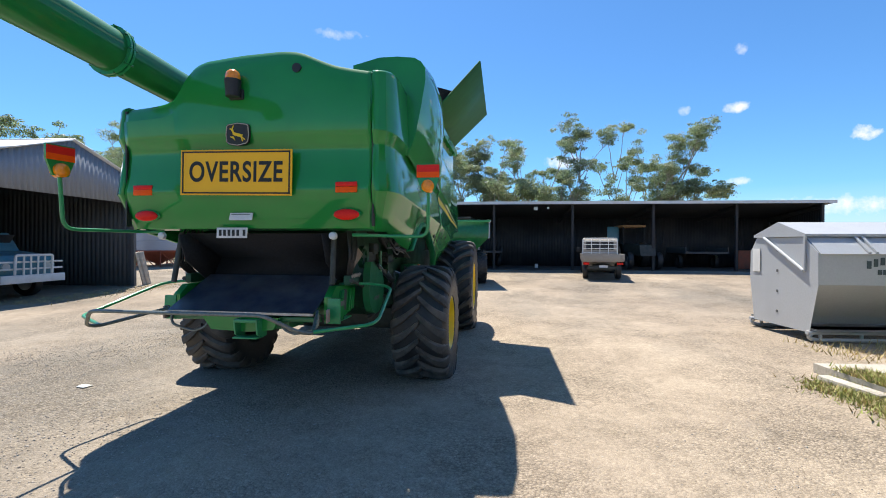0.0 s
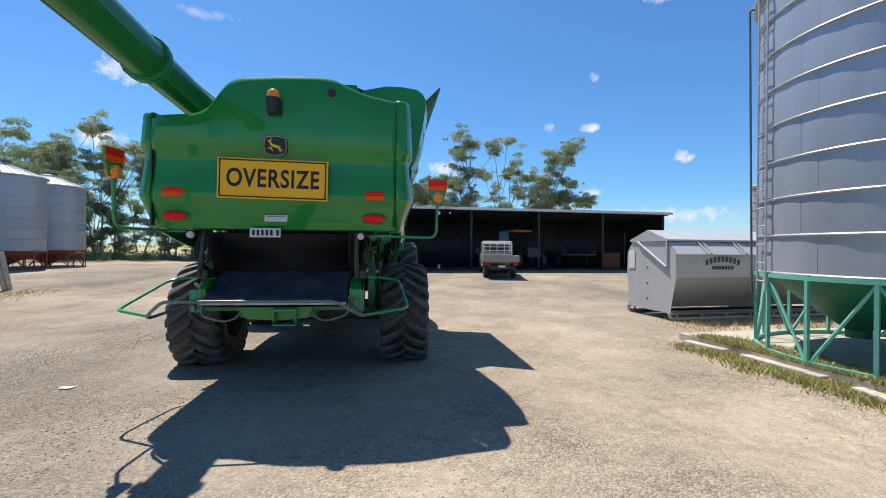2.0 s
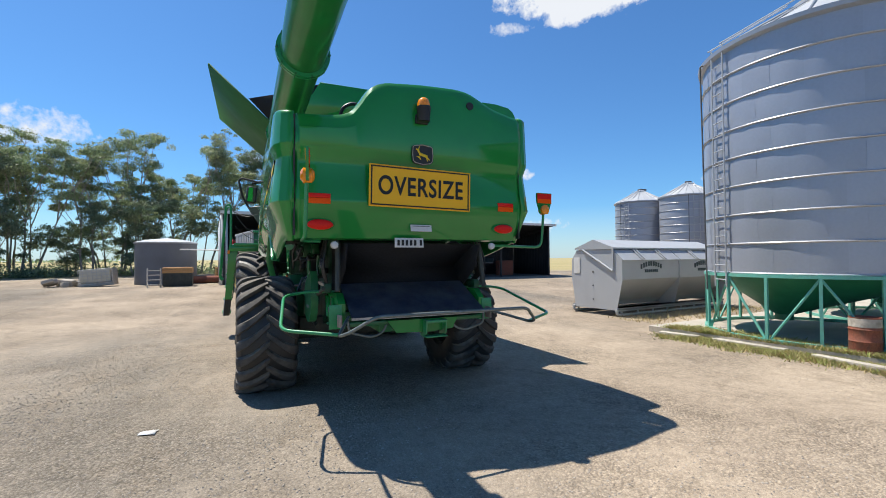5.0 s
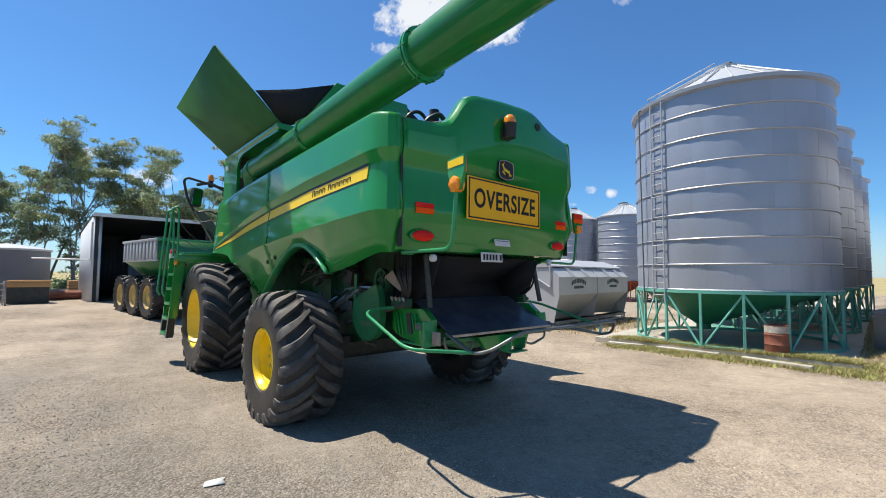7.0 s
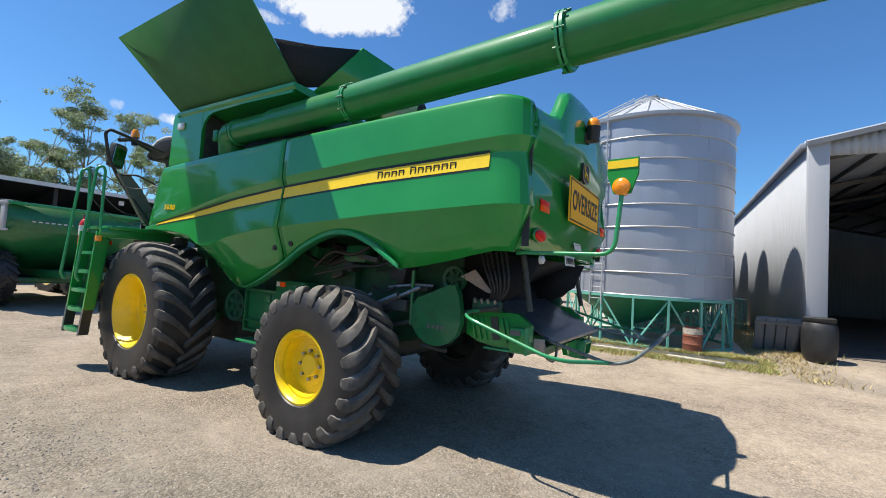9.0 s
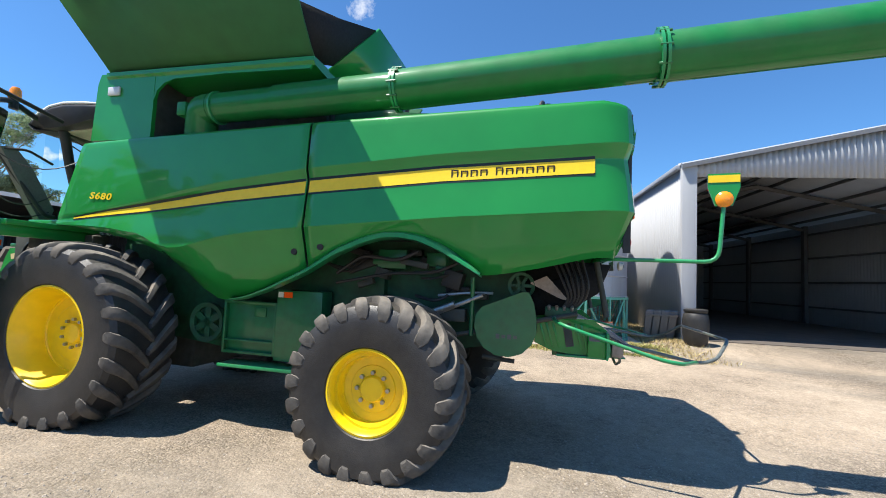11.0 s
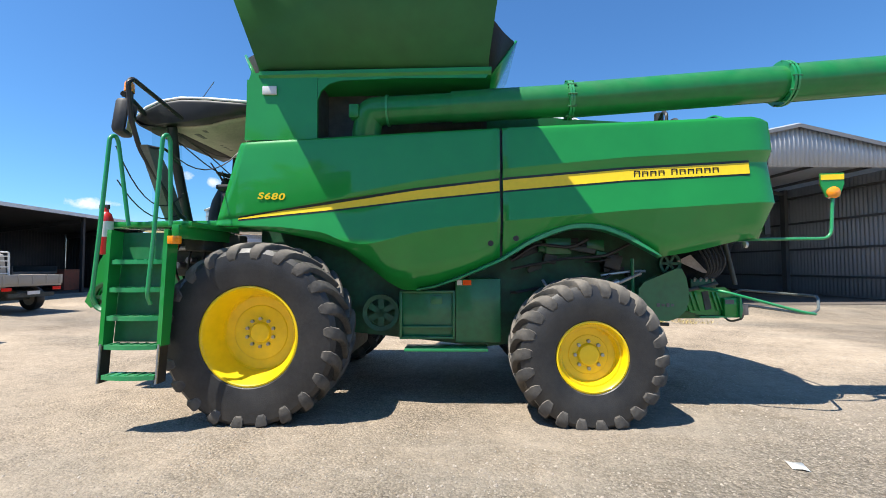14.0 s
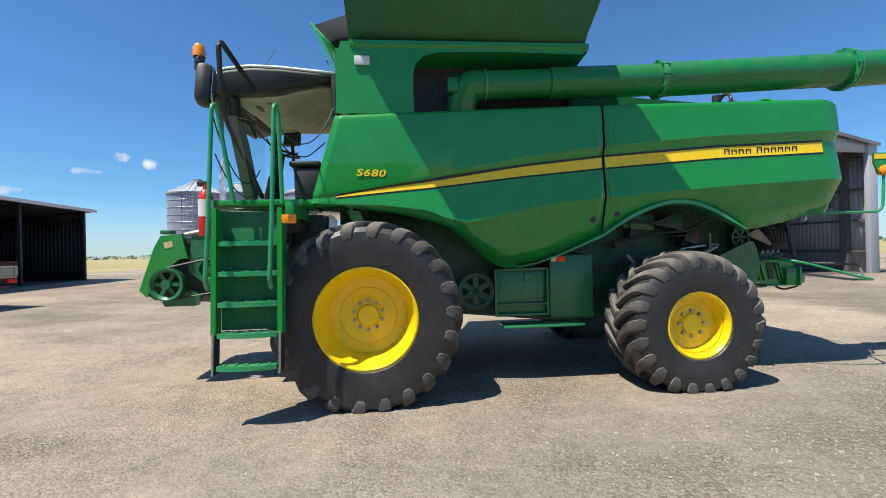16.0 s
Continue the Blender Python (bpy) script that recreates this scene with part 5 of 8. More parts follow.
# steering column in its boot, wheel and levers
col = thing_part("steering_column")
bm = bmesh.new()
rows = []
for (z, y, x, w_, d_) in ((2.22, 7.10, -0.03, 0.125, 0.12), (2.45, 7.09, -0.02, 0.125, 0.11), (2.62, 7.07, 0.0, 0.115, 0.10), (2.72, 7.05, 0.01, 0.085, 0.08), (2.86, 7.02, 0.04, 0.065, 0.06), (2.96, 7.0, 0.06, 0.075, 0.05)):
    rows.append([V(x + w_ * math.cos(k * math.pi / 6), y + d_ * math.sin(k * math.pi / 6), z) for k in range(13)])
sheet(bm, rows)
part("column_boot", bm, BLACK, col)
bm = bmesh.new()
pipe(bm, [V(0.10 + 0.20 * math.cos(k * math.pi / 8), 6.96 + 0.19 * math.sin(k * math.pi / 8), 3.00 + 0.05 * math.sin(k * math.pi / 8)) for k in range(17)], 0.017, 6)
for k in range(3):
    rod(bm, (0.10, 6.96, 2.98), (0.10 + 0.19 * math.cos(2.1 * k + 0.5), 6.96 + 0.18 * math.sin(2.1 * k + 0.5), 3.0), 0.014, 6)
part("steering_wheel", bm, BLACK, col)
for a_, b_ in (((0.0, 7.03, 2.92), (-0.14, 7.14, 3.16)), ((0.02, 7.0, 2.9), (-0.16, 6.95, 3.02))):
    bm = bmesh.new()
    rod(bm, a_, b_, 0.016, 6, r2=0.009)
    part("lever", bm, BLACK, col)
bm = bmesh.new()
box(bm, (0.70, 7.0, 3.35), (0.10, 0.26, 0.20), rot=(0, 10, -20), bevel=0.02)
pipe(bm, [(0.70, 7.0, 3.28), (0.66, 6.98, 3.0), (0.62, 6.9, 2.6), (0.6, 6.85, 2.25)], 0.028, 8, 0.05)
mon = part("monitor", bm, BLACK, cabm)
bm = bmesh.new()
box(bm, (0.645, 6.985, 3.345), (0.006, 0.20, 0.14), rot=(0, 10, -20))
part("monitor_screen", bm, GREY_TRIM, mon)
# passenger seat folded beside the door
bm = bmesh.new()
box(bm, (-0.62, 6.47, 2.43), (0.34, 0.34, 0.42), bevel=0.05)
box(bm, (-0.62, 6.50, 2.68), (0.38, 0.38, 0.07), bevel=0.03)
part("passenger_seat", bm, BLACK, cabm)
for pts_ in ([(-0.76, 7.24, 3.40), (-0.45, 7.0, 3.20), (0.0, 6.85, 2.95), (0.35, 6.7, 3.0), (0.7, 6.5, 3.3)], [(-0.72, 7.24, 3.30), (-0.30, 7.1, 3.08), (0.05, 7.0, 2.98)], [(0.75, 7.26, 3.44), (0.2, 7.3, 3.36), (-0.4, 7.3, 3.40), (-0.76, 7.28, 3.46)]):
    bm = bmesh.new()
    pipe(bm, pts_, 0.009, 5, 0.12)
    part("cable", bm, BLACK, cabm)
# open door: glazed leaf with a moulded lower panel
door = thing_part("cab_door")
bm = bmesh.new()
pipe(bm, [(-1.0, 7.02, 3.52), (-1.80, 7.06, 3.69), (-1.86, 7.06, 3.62), (-1.78, 7.08, 3.25), (-1.62, 7.09, 2.95), (-1.18, 6.90, 2.25), (-1.05, 6.93, 2.25)], 0.026, 8, 0.08)
part("door_frame", bm, BLACK, door)
bm = bmesh.new()
sheet(bm, [[V(-1.02, 7.02, 3.50), V(-1.82, 7.06, 3.66)], [V(-1.02, 7.0, 3.1), V(-1.76, 7.08, 3.25)], [V(-1.02, 6.98, 2.9), V(-1.60, 7.09, 2.95)]])
part("door_glass", bm, GLASS, door).visible_shadow = False
bm = bmesh.new()
prism(bm, [(-1.66, 3.0), (-1.50, 3.02), (-1.30, 2.80), (-1.02, 2.34), (-1.06, 2.22), (-1.18, 2.20), (-1.30, 2.38)], 6.98, 7.08, "y")
part("door_panel", bm, GREY_TRIM, door)
bm = bmesh.new()
pipe(bm, [(-1.62, 6.99, 2.98), (-1.40, 6.95, 3.02), (-1.10, 6.97, 2.92)], 0.016, 6, 0.06)
part("door_handle", bm, BLACK, door)
# mirror on its arm and the cab beacon
bm = bmesh.new()
pipe(bm, [(-0.95, 7.5, 3.58), (-1.3, 7.5, 3.72), (-1.55, 7.35, 3.62)], 0.035, 8, 0.1)
marm = part("mirror_arm", bm, BLACK, cabm)
bm = bmesh.new()
box(bm, (-1.58, 7.31, 3.33), (0.24, 0.16, 0.42), rot=(4, 6, 12), bevel=0.06)
part("mirror_housing", bm, BLACK, marm)
bm = bmesh.new()
box(bm, (-1.575, 7.226, 3.33), (0.17, 0.006, 0.34), rot=(4, 6, 12))
part("mirror_glass", bm, MIRROR, marm)
bm = bmesh.new()
rod(bm, (-1.26, 7.50, 3.62), (-1.26, 7.50, 3.78), 0.05, 12)
part("beacon_base", bm, BLACK, cabm)
bm = bmesh.new()
spin(bm, [(0, 0.15), (0.04, 0.14), (0.062, 0.10), (0.066, 0)], 18, pose(-1.26, 7.50, 3.76))
part("cab_beacon", bm, AMBER, cabm)
bm = bmesh.new()
pipe(bm, [(-0.62, 7.05, 3.84), (-0.50, 6.90, 4.20)], 0.005, 5)
rod(bm, (-0.62, 7.12, 3.82), (-0.62, 7.12, 3.90), 0.045, 12)
part("aerial", bm, BLACK, cabm)

# platform, ladder, rails
bm = bmesh.new()
box(bm, (-1.45, 6.75, 2.08), (1.0, 0.95, 0.06), bevel=0.01)
box(bm, (-1.5, 6.38, 2.00), (1.1, 0.08, 0.14), bevel=0.01)
part("platform", bm, GREEN, harvester)
bm = bmesh.new()
box(bm, (-0.97, 6.86, 1.78), (0.22, 1.30, 0.50), bevel=0.03)
box(bm, (-1.30, 6.52, 1.90), (0.40, 0.24, 0.16), bevel=0.03)
part("hydraulic_housing", bm, DARK, harvester)
for k in range(4):
    bm = bmesh.new()
    rod(bm, (-1.06, 6.64 + 0.14 * k, 1.66 + 0.06 * (k % 2)), (-1.19, 6.64 + 0.14 * k, 1.66 + 0.06 * (k % 2)), 0.04, 10)
    part("valve_cap", bm, STEEL, harvester)
bm = bmesh.new()
rod(bm, (-1.09, 6.55, 1.88), (-1.09, 7.25, 1.86), 0.03, 10)
part("valve_rail", bm, STEEL, harvester)
for k in range(4):
    bm = bmesh.new()
    pipe(bm, [(-1.15, 6.56 + 0.16 * k, 1.98), (-1.26, 6.54 + 0.18 * k, 1.80), (-1.22, 6.62 + 0.15 * k, 1.58), (-1.10, 6.70 + 0.12 * k, 1.45)], 0.015, 7, 0.08)
    part("deck_hose", bm, BLACK, harvester)
ladder = thing_part("boarding_ladder")


def ladder_x(z):
    """The ladder's foot stands out from the machine."""
    return -1.97 - 0.085 * (2.0 - z)


for y_ in (6.47, 7.06):
    bm = bmesh.new()
    prism(bm, [(ladder_x(0.86) - 0.065, 0.86), (ladder_x(0.86) + 0.065, 0.86), (ladder_x(2.0) + 0.085, 2.0), (ladder_x(2.0) - 0.085, 2.02)], y_ - 0.022, y_ + 0.022, "y")
    part("stringer", bm, GREEN, ladder)
    bm = bmesh.new()
    prism(bm, [(ladder_x(0.5) - 0.06, 0.50), (ladder_x(0.5) + 0.06, 0.50), (ladder_x(0.86) + 0.06, 0.86), (ladder_x(0.86) - 0.06, 0.86)], y_ - 0.012, y_ + 0.012, "y")
    part("flexible_stringer", bm, BLACK, ladder)
    bm = bmesh.new()
    pipe(bm, [(ladder_x(0.5) - 0.065, y_, 0.50), (ladder_x(0.88) - 0.065, y_, 0.88)], 0.012, 6)
    part("stringer_edge", bm, STEEL, ladder)
bm = bmesh.new()
prism(bm, [(ladder_x(0.88) + 0.075, 0.88), (ladder_x(0.88) + 0.095, 0.88), (ladder_x(2.0) + 0.11, 2.0), (ladder_x(2.0) + 0.09, 2.0)], 6.49, 7.04, "y")
part("riser_panel", bm, GREEN_DULL, ladder)
for z_ in (0.56, 0.85, 1.13, 1.41, 1.69):
    bm = bmesh.new()
    x_ = ladder_x(z_)
    prism(bm, [(x_ + 0.08, 6.50), (x_ + 0.08, 7.03), (x_ - 0.06, 7.03), (x_ - 0.09, 6.93), (x_ - 0.105, 6.77), (x_ - 0.09, 6.60), (x_ - 0.06, 6.50)], z_ - 0.022, z_ + 0.022, "z")
    for k in range(5):
        box(bm, (x_ - 0.01, 6.57 + 0.1 * k, z_ + 0.026), (0.13, 0.03, 0.008))
    part("step", bm, GREEN_LIT, ladder)
for y_, yy in ((6.50, 6.62), (7.05, 7.12)):
    bm = bmesh.new()
    f_ = -0.16 if y_ > 6.8 else -0.05
    pipe(bm, [(-2.19, y_ + 0.02, 1.28), (-2.24, y_ + 0.02, 1.36), (-2.20, y_, 1.9), (-2.12, y_ - 0.02, 2.95), (-2.05, y_ - 0.02, 2.99), (-2.02, y_ - 0.03, 2.93), (-2.02, y_ + f_, 2.06)], 0.020, 10, 0.05)
    part("handrail", bm, GREEN_LIT, ladder)
for k in range(6):
    bm = bmesh.new()
    box(bm, (-1.845, 6.52 + 0.10 * k, 1.86), (0.006, 0.075, 0.085 if k % 2 else 0.06))
    part("safety_label", bm, WHITE if k % 3 else ORANGE, ladder)
bm = bmesh.new()
box(bm, (-2.06, 6.38, 1.91), (0.05, 0.13, 0.085), bevel=0.012)
part("side_marker", bm, AMBER, ladder)
for a_, b_, dip in (((-1.98, 7.08, 2.9), (-1.05, 6.95, 2.55), 0.35), ((-1.98, 6.52, 2.85), (-1.02, 6.1, 3.3), 0.32), ((-1.95, 7.08, 2.55), (-1.1, 6.95, 2.3), 0.2)):
    bm = bmesh.new()
    a_, b_ = Vector(a_), Vector(b_)
    pipe(bm, [a_.lerp(b_, t / 10) - V(0, 0, dip * 4 * (t / 10) * (1 - t / 10)) for t in range(11)], 0.007, 5)
    part("safety_chain", bm, CHROME, harvester)
ext = thing_part("fire_extinguisher")
bm = bmesh.new()
spin(bm, [(0, 0), (0.06, 0.0), (0.064, 0.02), (0.064, 0.36), (0.045, 0.42), (0.022, 0.44), (0.022, 0.48), (0, 0.48)], 18, pose(-1.98, 7.16, 1.77))
part("cylinder", bm, EXTING, ext)
bm = bmesh.new()
spin(bm, [(0.0655, 0.18), (0.0655, 0.34)], 18, pose(-1.98, 7.16, 1.77))
part("white_label_band", bm, WHITE, ext)
bm = bmesh.new()
box(bm, (-1.98, 7.18, 2.26), (0.03, 0.10, 0.05), bevel=0.006)
part("trigger", bm, BLACK, ext)

# feeder house in front
bm = bmesh.new()
prism(bm, [(6.3, 1.75), (7.6, 1.85), (8.30, 1.78), (8.52, 1.15), (8.40, 1.05), (7.6, 1.0), (6.3, 1.0)], -0.55, 0.55, "x")
part("feeder_house", bm, DARK, harvester)
for s_ in (-1, 1):
    bm = bmesh.new()
    prism(bm, [(8.02, 1.86), (8.26, 1.84), (8.34, 1.70), (8.52, 1.18), (8.44, 1.10), (8.30, 1.30), (8.14, 1.48), (8.05, 1.55), (7.95, 1.56)], s_ * 0.58, s_ * 0.66, "x")
    plate = part("feeder_side_plate", bm, GREEN, harvester)
    bm = bmesh.new()
    box(bm, (s_ * 0.662, 8.17, 1.73), (0.006, 0.10, 0.075), rot=(-12, 0, 0))
    part("warning_decal", bm, CREAM_DECAL, plate, "cream warning decal")
    bm = bmesh.new()
    box(bm, (s_ * 0.60, 8.20, 1.885), (0.12, 0.14, 0.05), bevel=0.012)
    part("lifting_lug", bm, GREEN_DULL, harvester)
    bm = bmesh.new()
    prism(bm, [(8.22, 0.98), (7.86, 0.98), (7.80, 1.10), (7.95, 1.16), (8.25, 1.04)], s_ * 0.58, s_ * 0.68, "x")
    part("feeder_foot_bracket", bm, GREEN_DULL, harvester)
    bm = bmesh.new()
    prism(bm, [(7.92, 1.84), (7.30, 1.86), (7.20, 1.40), (7.62, 1.12), (7.98, 1.40)], s_ * 0.56, s_ * 0.61, "x")
    part("feeder_drive_shield", bm, GREEN_DULL, harvester)
    for (yc, zc, rr) in ((8.16, 1.25, 0.20), (7.66, 1.42, 0.13), (7.35, 1.30, 0.12)):
        bm = bmesh.new()
        spin(bm, [(rr, 0.05), (rr * 0.90, 0.05), (rr * 0.74, 0.02), (rr * 0.74, -0.02), (rr * 0.90, -0.05), (rr, -0.05), (rr, 0.05)], 28, pose(s_ * 0.72, yc, zc, 0, 90, 0))
        for k in range(3):
            box(bm, (s_ * 0.72, yc, zc), (0.02, rr * 1.7, 0.045), rot=(60 * k, 0, 0))
        rod(bm, (s_ * 0.6, yc, zc), (s_ * 0.78, yc, zc), rr * 0.28, 12)
        part("feeder_pulley", bm, GREEN_DULL, harvester)
    bm = bmesh.new()
    pipe(bm, [(s_ * 0.72, 8.16, 1.45), (s_ * 0.72, 7.66, 1.55)], 0.016, 6)
    pipe(bm, [(s_ * 0.72, 8.16, 1.06), (s_ * 0.72, 7.35, 1.18)], 0.012, 5)
    part("drive_belt", bm, BLACK, harvester)
bm = bmesh.new()
for k in range(9):
    pipe(bm, [(-1.0 - 0.06 * (k % 3), 6.05 + 0.05 * k, 1.45 + 0.05 * (k % 4)), (-1.12, 6.15 + 0.05 * k, 1.75), (-0.95, 6.35 + 0.04 * k, 1.55 + 0.04 * (k % 3))], 0.018, 6, 0.06)
box(bm, (-0.98, 6.35, 1.55), (0.25, 0.5, 0.25), bevel=0.03)
part("hydraulic_block", bm, DARK, harvester)
bm = bmesh.new()
for k in range(3):
    rod(bm, (-0.62, 7.2 + 0.2 * k, 1.78), (-0.55, 7.3 + 0.2 * k, 1.92), 0.06, 10)
pipe(bm, [(-0.6, 7.0, 1.8), (-0.62, 7.5, 1.95), (-0.6, 8.0, 1.85)], 0.03, 8, 0.1)
part("coupler_block", bm, STEEL, harvester)

# clutter behind the rear wheels: brackets, hoses, shafts and guards
cl = random.Random(3)
for s_ in (-1, 1):
    for k in range(16):
        bm = bmesh.new()
        y, z = cl.uniform(1.15, 3.15), cl.uniform(1.15, 1.95)
        box(bm, (s_ * cl.uniform(0.74, 0.95), y, z), (cl.uniform(0.06, 0.2), cl.uniform(0.08, 0.35), cl.uniform(0.06, 0.2)), rot=(cl.choice((0, 0, 15, -20)), 0, 0), bevel=0.01)
        part("bracket", bm, cl.choice((DARK, DARK, GREEN_DULL, BLACK)), harvester)
    for k in range(9):
        bm = bmesh.new()
        y, z = cl.uniform(1.2, 2.9), cl.uniform(1.3, 1.95)
        pipe(bm, [(s_ * 0.9, y, z), (s_ * cl.uniform(0.95, 1.08), y + cl.uniform(0.1, 0.3), z + cl.uniform(-0.25, 0.05)), (s_ * 0.95, y + cl.uniform(0.3, 0.7), z + cl.uniform(-0.2, 0.1))], cl.uniform(0.01, 0.022), 7, 0.12)
        part("hose", bm, cl.choice((BLACK, BLACK, STEEL)), harvester)
    bm = bmesh.new()
    rod(bm, (s_ * 1.0, 1.45, 1.15), (s_ * 1.0, 1.45, 1.72), 0.022, 8)
    part("guard_post", bm, GREEN_DULL, harvester)
    bm = bmesh.new()
    prism(bm, [(0.90, 1.69), (0.74, 1.765), (0.53, 1.54), (0.60, 1.55)], s_ * 0.945, s_ * 0.957, "x")
    part("deflector", bm, BEIGE, harvester)

# ---- ground ----
def axis_steps():
    out, x = [0.0], 0.0
    while x < 2600:
        x += 0.6 if x < 12 else (1.5 if x < 45 else x * 0.12)
        out.append(x)
    return sorted({-v for v in out} | set(out))


bm = bmesh.new()
ax_ = axis_steps()
sheet(bm, [[V(x, y, ground_z(x, y) + (0.012 * noise.noise(V(x * 0.35, y * 0.35, 0)) if max(abs(x), abs(y)) < 45 else 0.0)) for x in ax_] for y in ax_])
ground = part("ground", bm, GRAVEL)
tagged(ground, label="pale compacted gravel yard running out to dry paddocks", category="ground", kind="structure")

rng = random.Random(7)


def scatter_stones(n, region, lo, hi, name, label):
    """Loose chips lying on the gravel, as one sheet of small stones."""
    bm = bmesh.new()
    for _ in range(n):
        x, y = region(rng)
        r = rng.uniform(lo, hi) * (0.6 + 0.8 * rng.random() ** 3)
        a = rng.uniform(0, 6.28)
        z = ground_z(x, y)
        ring = [bm.verts.new((x + r * rng.uniform(0.75, 1.2) * math.cos(a + k * 1.257), y + r * rng.uniform(0.75, 1.2) * math.sin(a + k * 1.257), z - 0.003)) for k in range(5)]
        top = [bm.verts.new((x + 0.55 * (v.co.x - x), y + 0.55 * (v.co.y - y), z + r * rng.uniform(0.25, 0.5))) for v in ring]
        for k in range(5):
            bm.faces.new((ring[k], ring[(k + 1) % 5], top[(k + 1) % 5], top[k]))
        bm.faces.new(top)
    ob = part(name, bm, STONE, smooth=0)
    return tagged(ob, label=label, category="gravel", kind="stuff")


def along_walk(r):
    t = r.random()
    x = lerp_table([(0, 1.5), (0.25, -1.0), (0.5, -5.5), (0.75, -7.5), (1, -7.5)], t) + r.gauss(0, 1.9)
    y = lerp_table([(0, 2.5), (0.25, 1.5), (0.5, 2.5), (0.75, 5.0), (1, 8.5)], t) + r.gauss(0, 1.9)
    return x, y


scatter_stones(24000, along_walk, 0.005, 0.014, "loose_gravel", "loose pale gravel chips on the yard")
bm = bmesh.new()
sheet(bm, [[V(-5.36, 4.45, 0.012), V(-5.20, 4.43, 0.016)], [V(-5.35, 4.50, 0.022), V(-5.21, 4.50, 0.014)], [V(-5.33, 4.56, 0.010), V(-5.19, 4.55, 0.018)]])
pp = part("scrap_of_paper", bm, WHITE, solid=0.002)
tagged(pp, label="crumpled white scrap of paper on the gravel", category="litter")


# ---- sheds ----
def corrugated(bm, p0, along, length, z0, top, pitch=0.19, amp=0.02, normal=None, mat=0):
    """A ribbed upright sheet from p0 along a level way, up to top(s)."""
    along = Vector(along).normalized()
    normal = normal or Vector((along.y, -along.x, 0))
    n = max(2, int(length / (pitch / 4)))
    lo, hi = [], []
    for i in range(n + 1):
        s = length * i / n
        p = Vector(p0) + along * s + normal * (amp * (0, 1, 0, -1)[i % 4])
        lo.append(V(p.x, p.y, z0))
        hi.append(V(p.x, p.y, top(s)))
    sheet(bm, [lo, hi], mat)


def slab(bm, pts, thick=0.05):
    """A plane plate through four corners, with thickness downwards."""
    hi = [bm.verts.new(p) for p in pts]
    lo = [bm.verts.new(Vector(p) - V(0, 0, thick)) for p in pts]
    n = len(pts)
    bm.faces.new(hi)
    bm.faces.new(lo[::-1])
    for i in range(n):
        bm.faces.new((hi[i], hi[(i + 1) % n], lo[(i + 1) % n], lo[i]))


# gable shed beside the silos
HAY = pose(7.14, 2.60, 0.22, 0, 0, -76)  # x runs along the open front, y into the shed
hay = thing("gable_shed", HAY, "large open-fronted light grey corrugated gable shed", "shed", kind="structure")
W_, D_, E_, A_ = 10.9, 26.0, 5.27, 6.42


def gable(s):
    return E_ + (A_ - E_) * (1 - abs(s - W_ / 2) / (W_ / 2))


bm = bmesh.new()
corrugated(bm, (0, 0, 0), (0, 1, 0), D_, 0.0, lambda s: E_ + 0.10)
part("wall_left", bm, WALLSHEET, hay, solid=0.03)
bm = bmesh.new()
corrugated(bm, (W_, 0, 0), (0, 1, 0), D_, 0.0, lambda s: E_ + 0.10)
part("wall_right", bm, WALLSHEET, hay, solid=0.03)
bm = bmesh.new()
corrugated(bm, (0, D_, 0), (1, 0, 0), W_, 0.0, gable)
part("wall_back", bm, WALLSHEET, hay, solid=0.03)
bm = bmesh.new()
corrugated(bm, (0.0, 0, 0), (1, 0, 0), W_, 4.93, gable, pitch=0.17, amp=0.025)
part("gable_panel", bm, WALLSHEET, hay, solid=0.02)
bm = bmesh.new()
for a, b in ((-0.06, W_ / 2), (W_ / 2, W_ + 0.06)):
    sheet(bm, [[V(a, -0.15, gable(a) + 0.06), V(a, D_ + 0.1, gable(a) + 0.06)], [V(b, -0.15, gable(b) + 0.06), V(b, D_ + 0.1, gable(b) + 0.06)]])
part("roof", bm, ROOFSHEET, hay, solid=0.05)
bm = bmesh.new()
for a, b in ((-0.06, W_ / 2), (W_ / 2, W_ + 0.06)):
    pipe(bm, [V(a, -0.17, gable(a) - 0.02), V(b, -0.17, gable(b) - 0.02)], 0.09, 4)
part("barge_board", bm, PALE_FASCIA, hay)
bm = bmesh.new()
box(bm, (-0.10, D_ / 2, E_ - 0.05), (0.14, D_, 0.14), bevel=0.02)
part("gutter", bm, PALE_FASCIA, hay)
for x in (0.19, W_ - 0.19):
    bm = bmesh.new()
    box(bm, (x, -0.02, E_ / 2), (0.42, 0.20, E_), bevel=0.01)
    part("corner_column", bm, WALLSHEET, hay)
for k in range(5):
    yy = 1.0 + k * 5.8
    bm = bmesh.new()
    for s_ in (0, 1):
        x = 0.22 if s_ == 0 else W_ - 0.22
        box(bm, (x, yy, E_ / 2), (0.18, 0.30, E_))
    pipe(bm, [(0.22, yy, E_ - 0.2), (W_ / 2, yy, A_ - 0.25), (W_ - 0.22, yy, E_ - 0.2)], 0.11, 4)
    part("portal_frame", bm, SHEDSTEEL, hay)
for k in range(8):
    bm = bmesh.new()
    x = 0.8 + k * (W_ - 1.6) / 7
    box(bm, (x, D_ / 2, gable(x) - 0.06), (0.07, D_ - 0.3, 0.12))
    part("purlin", bm, SHEDSTEEL, hay)
for k in range(4):
    bm = bmesh.new()
    for x in (0.12, W_ - 0.12):
        box(bm, (x, D_ / 2, 0.9 + k * 1.3), (0.08, D_ - 0.3, 0.09))
    part("girt", bm, SHEDSTEEL, hay)
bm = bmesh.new()
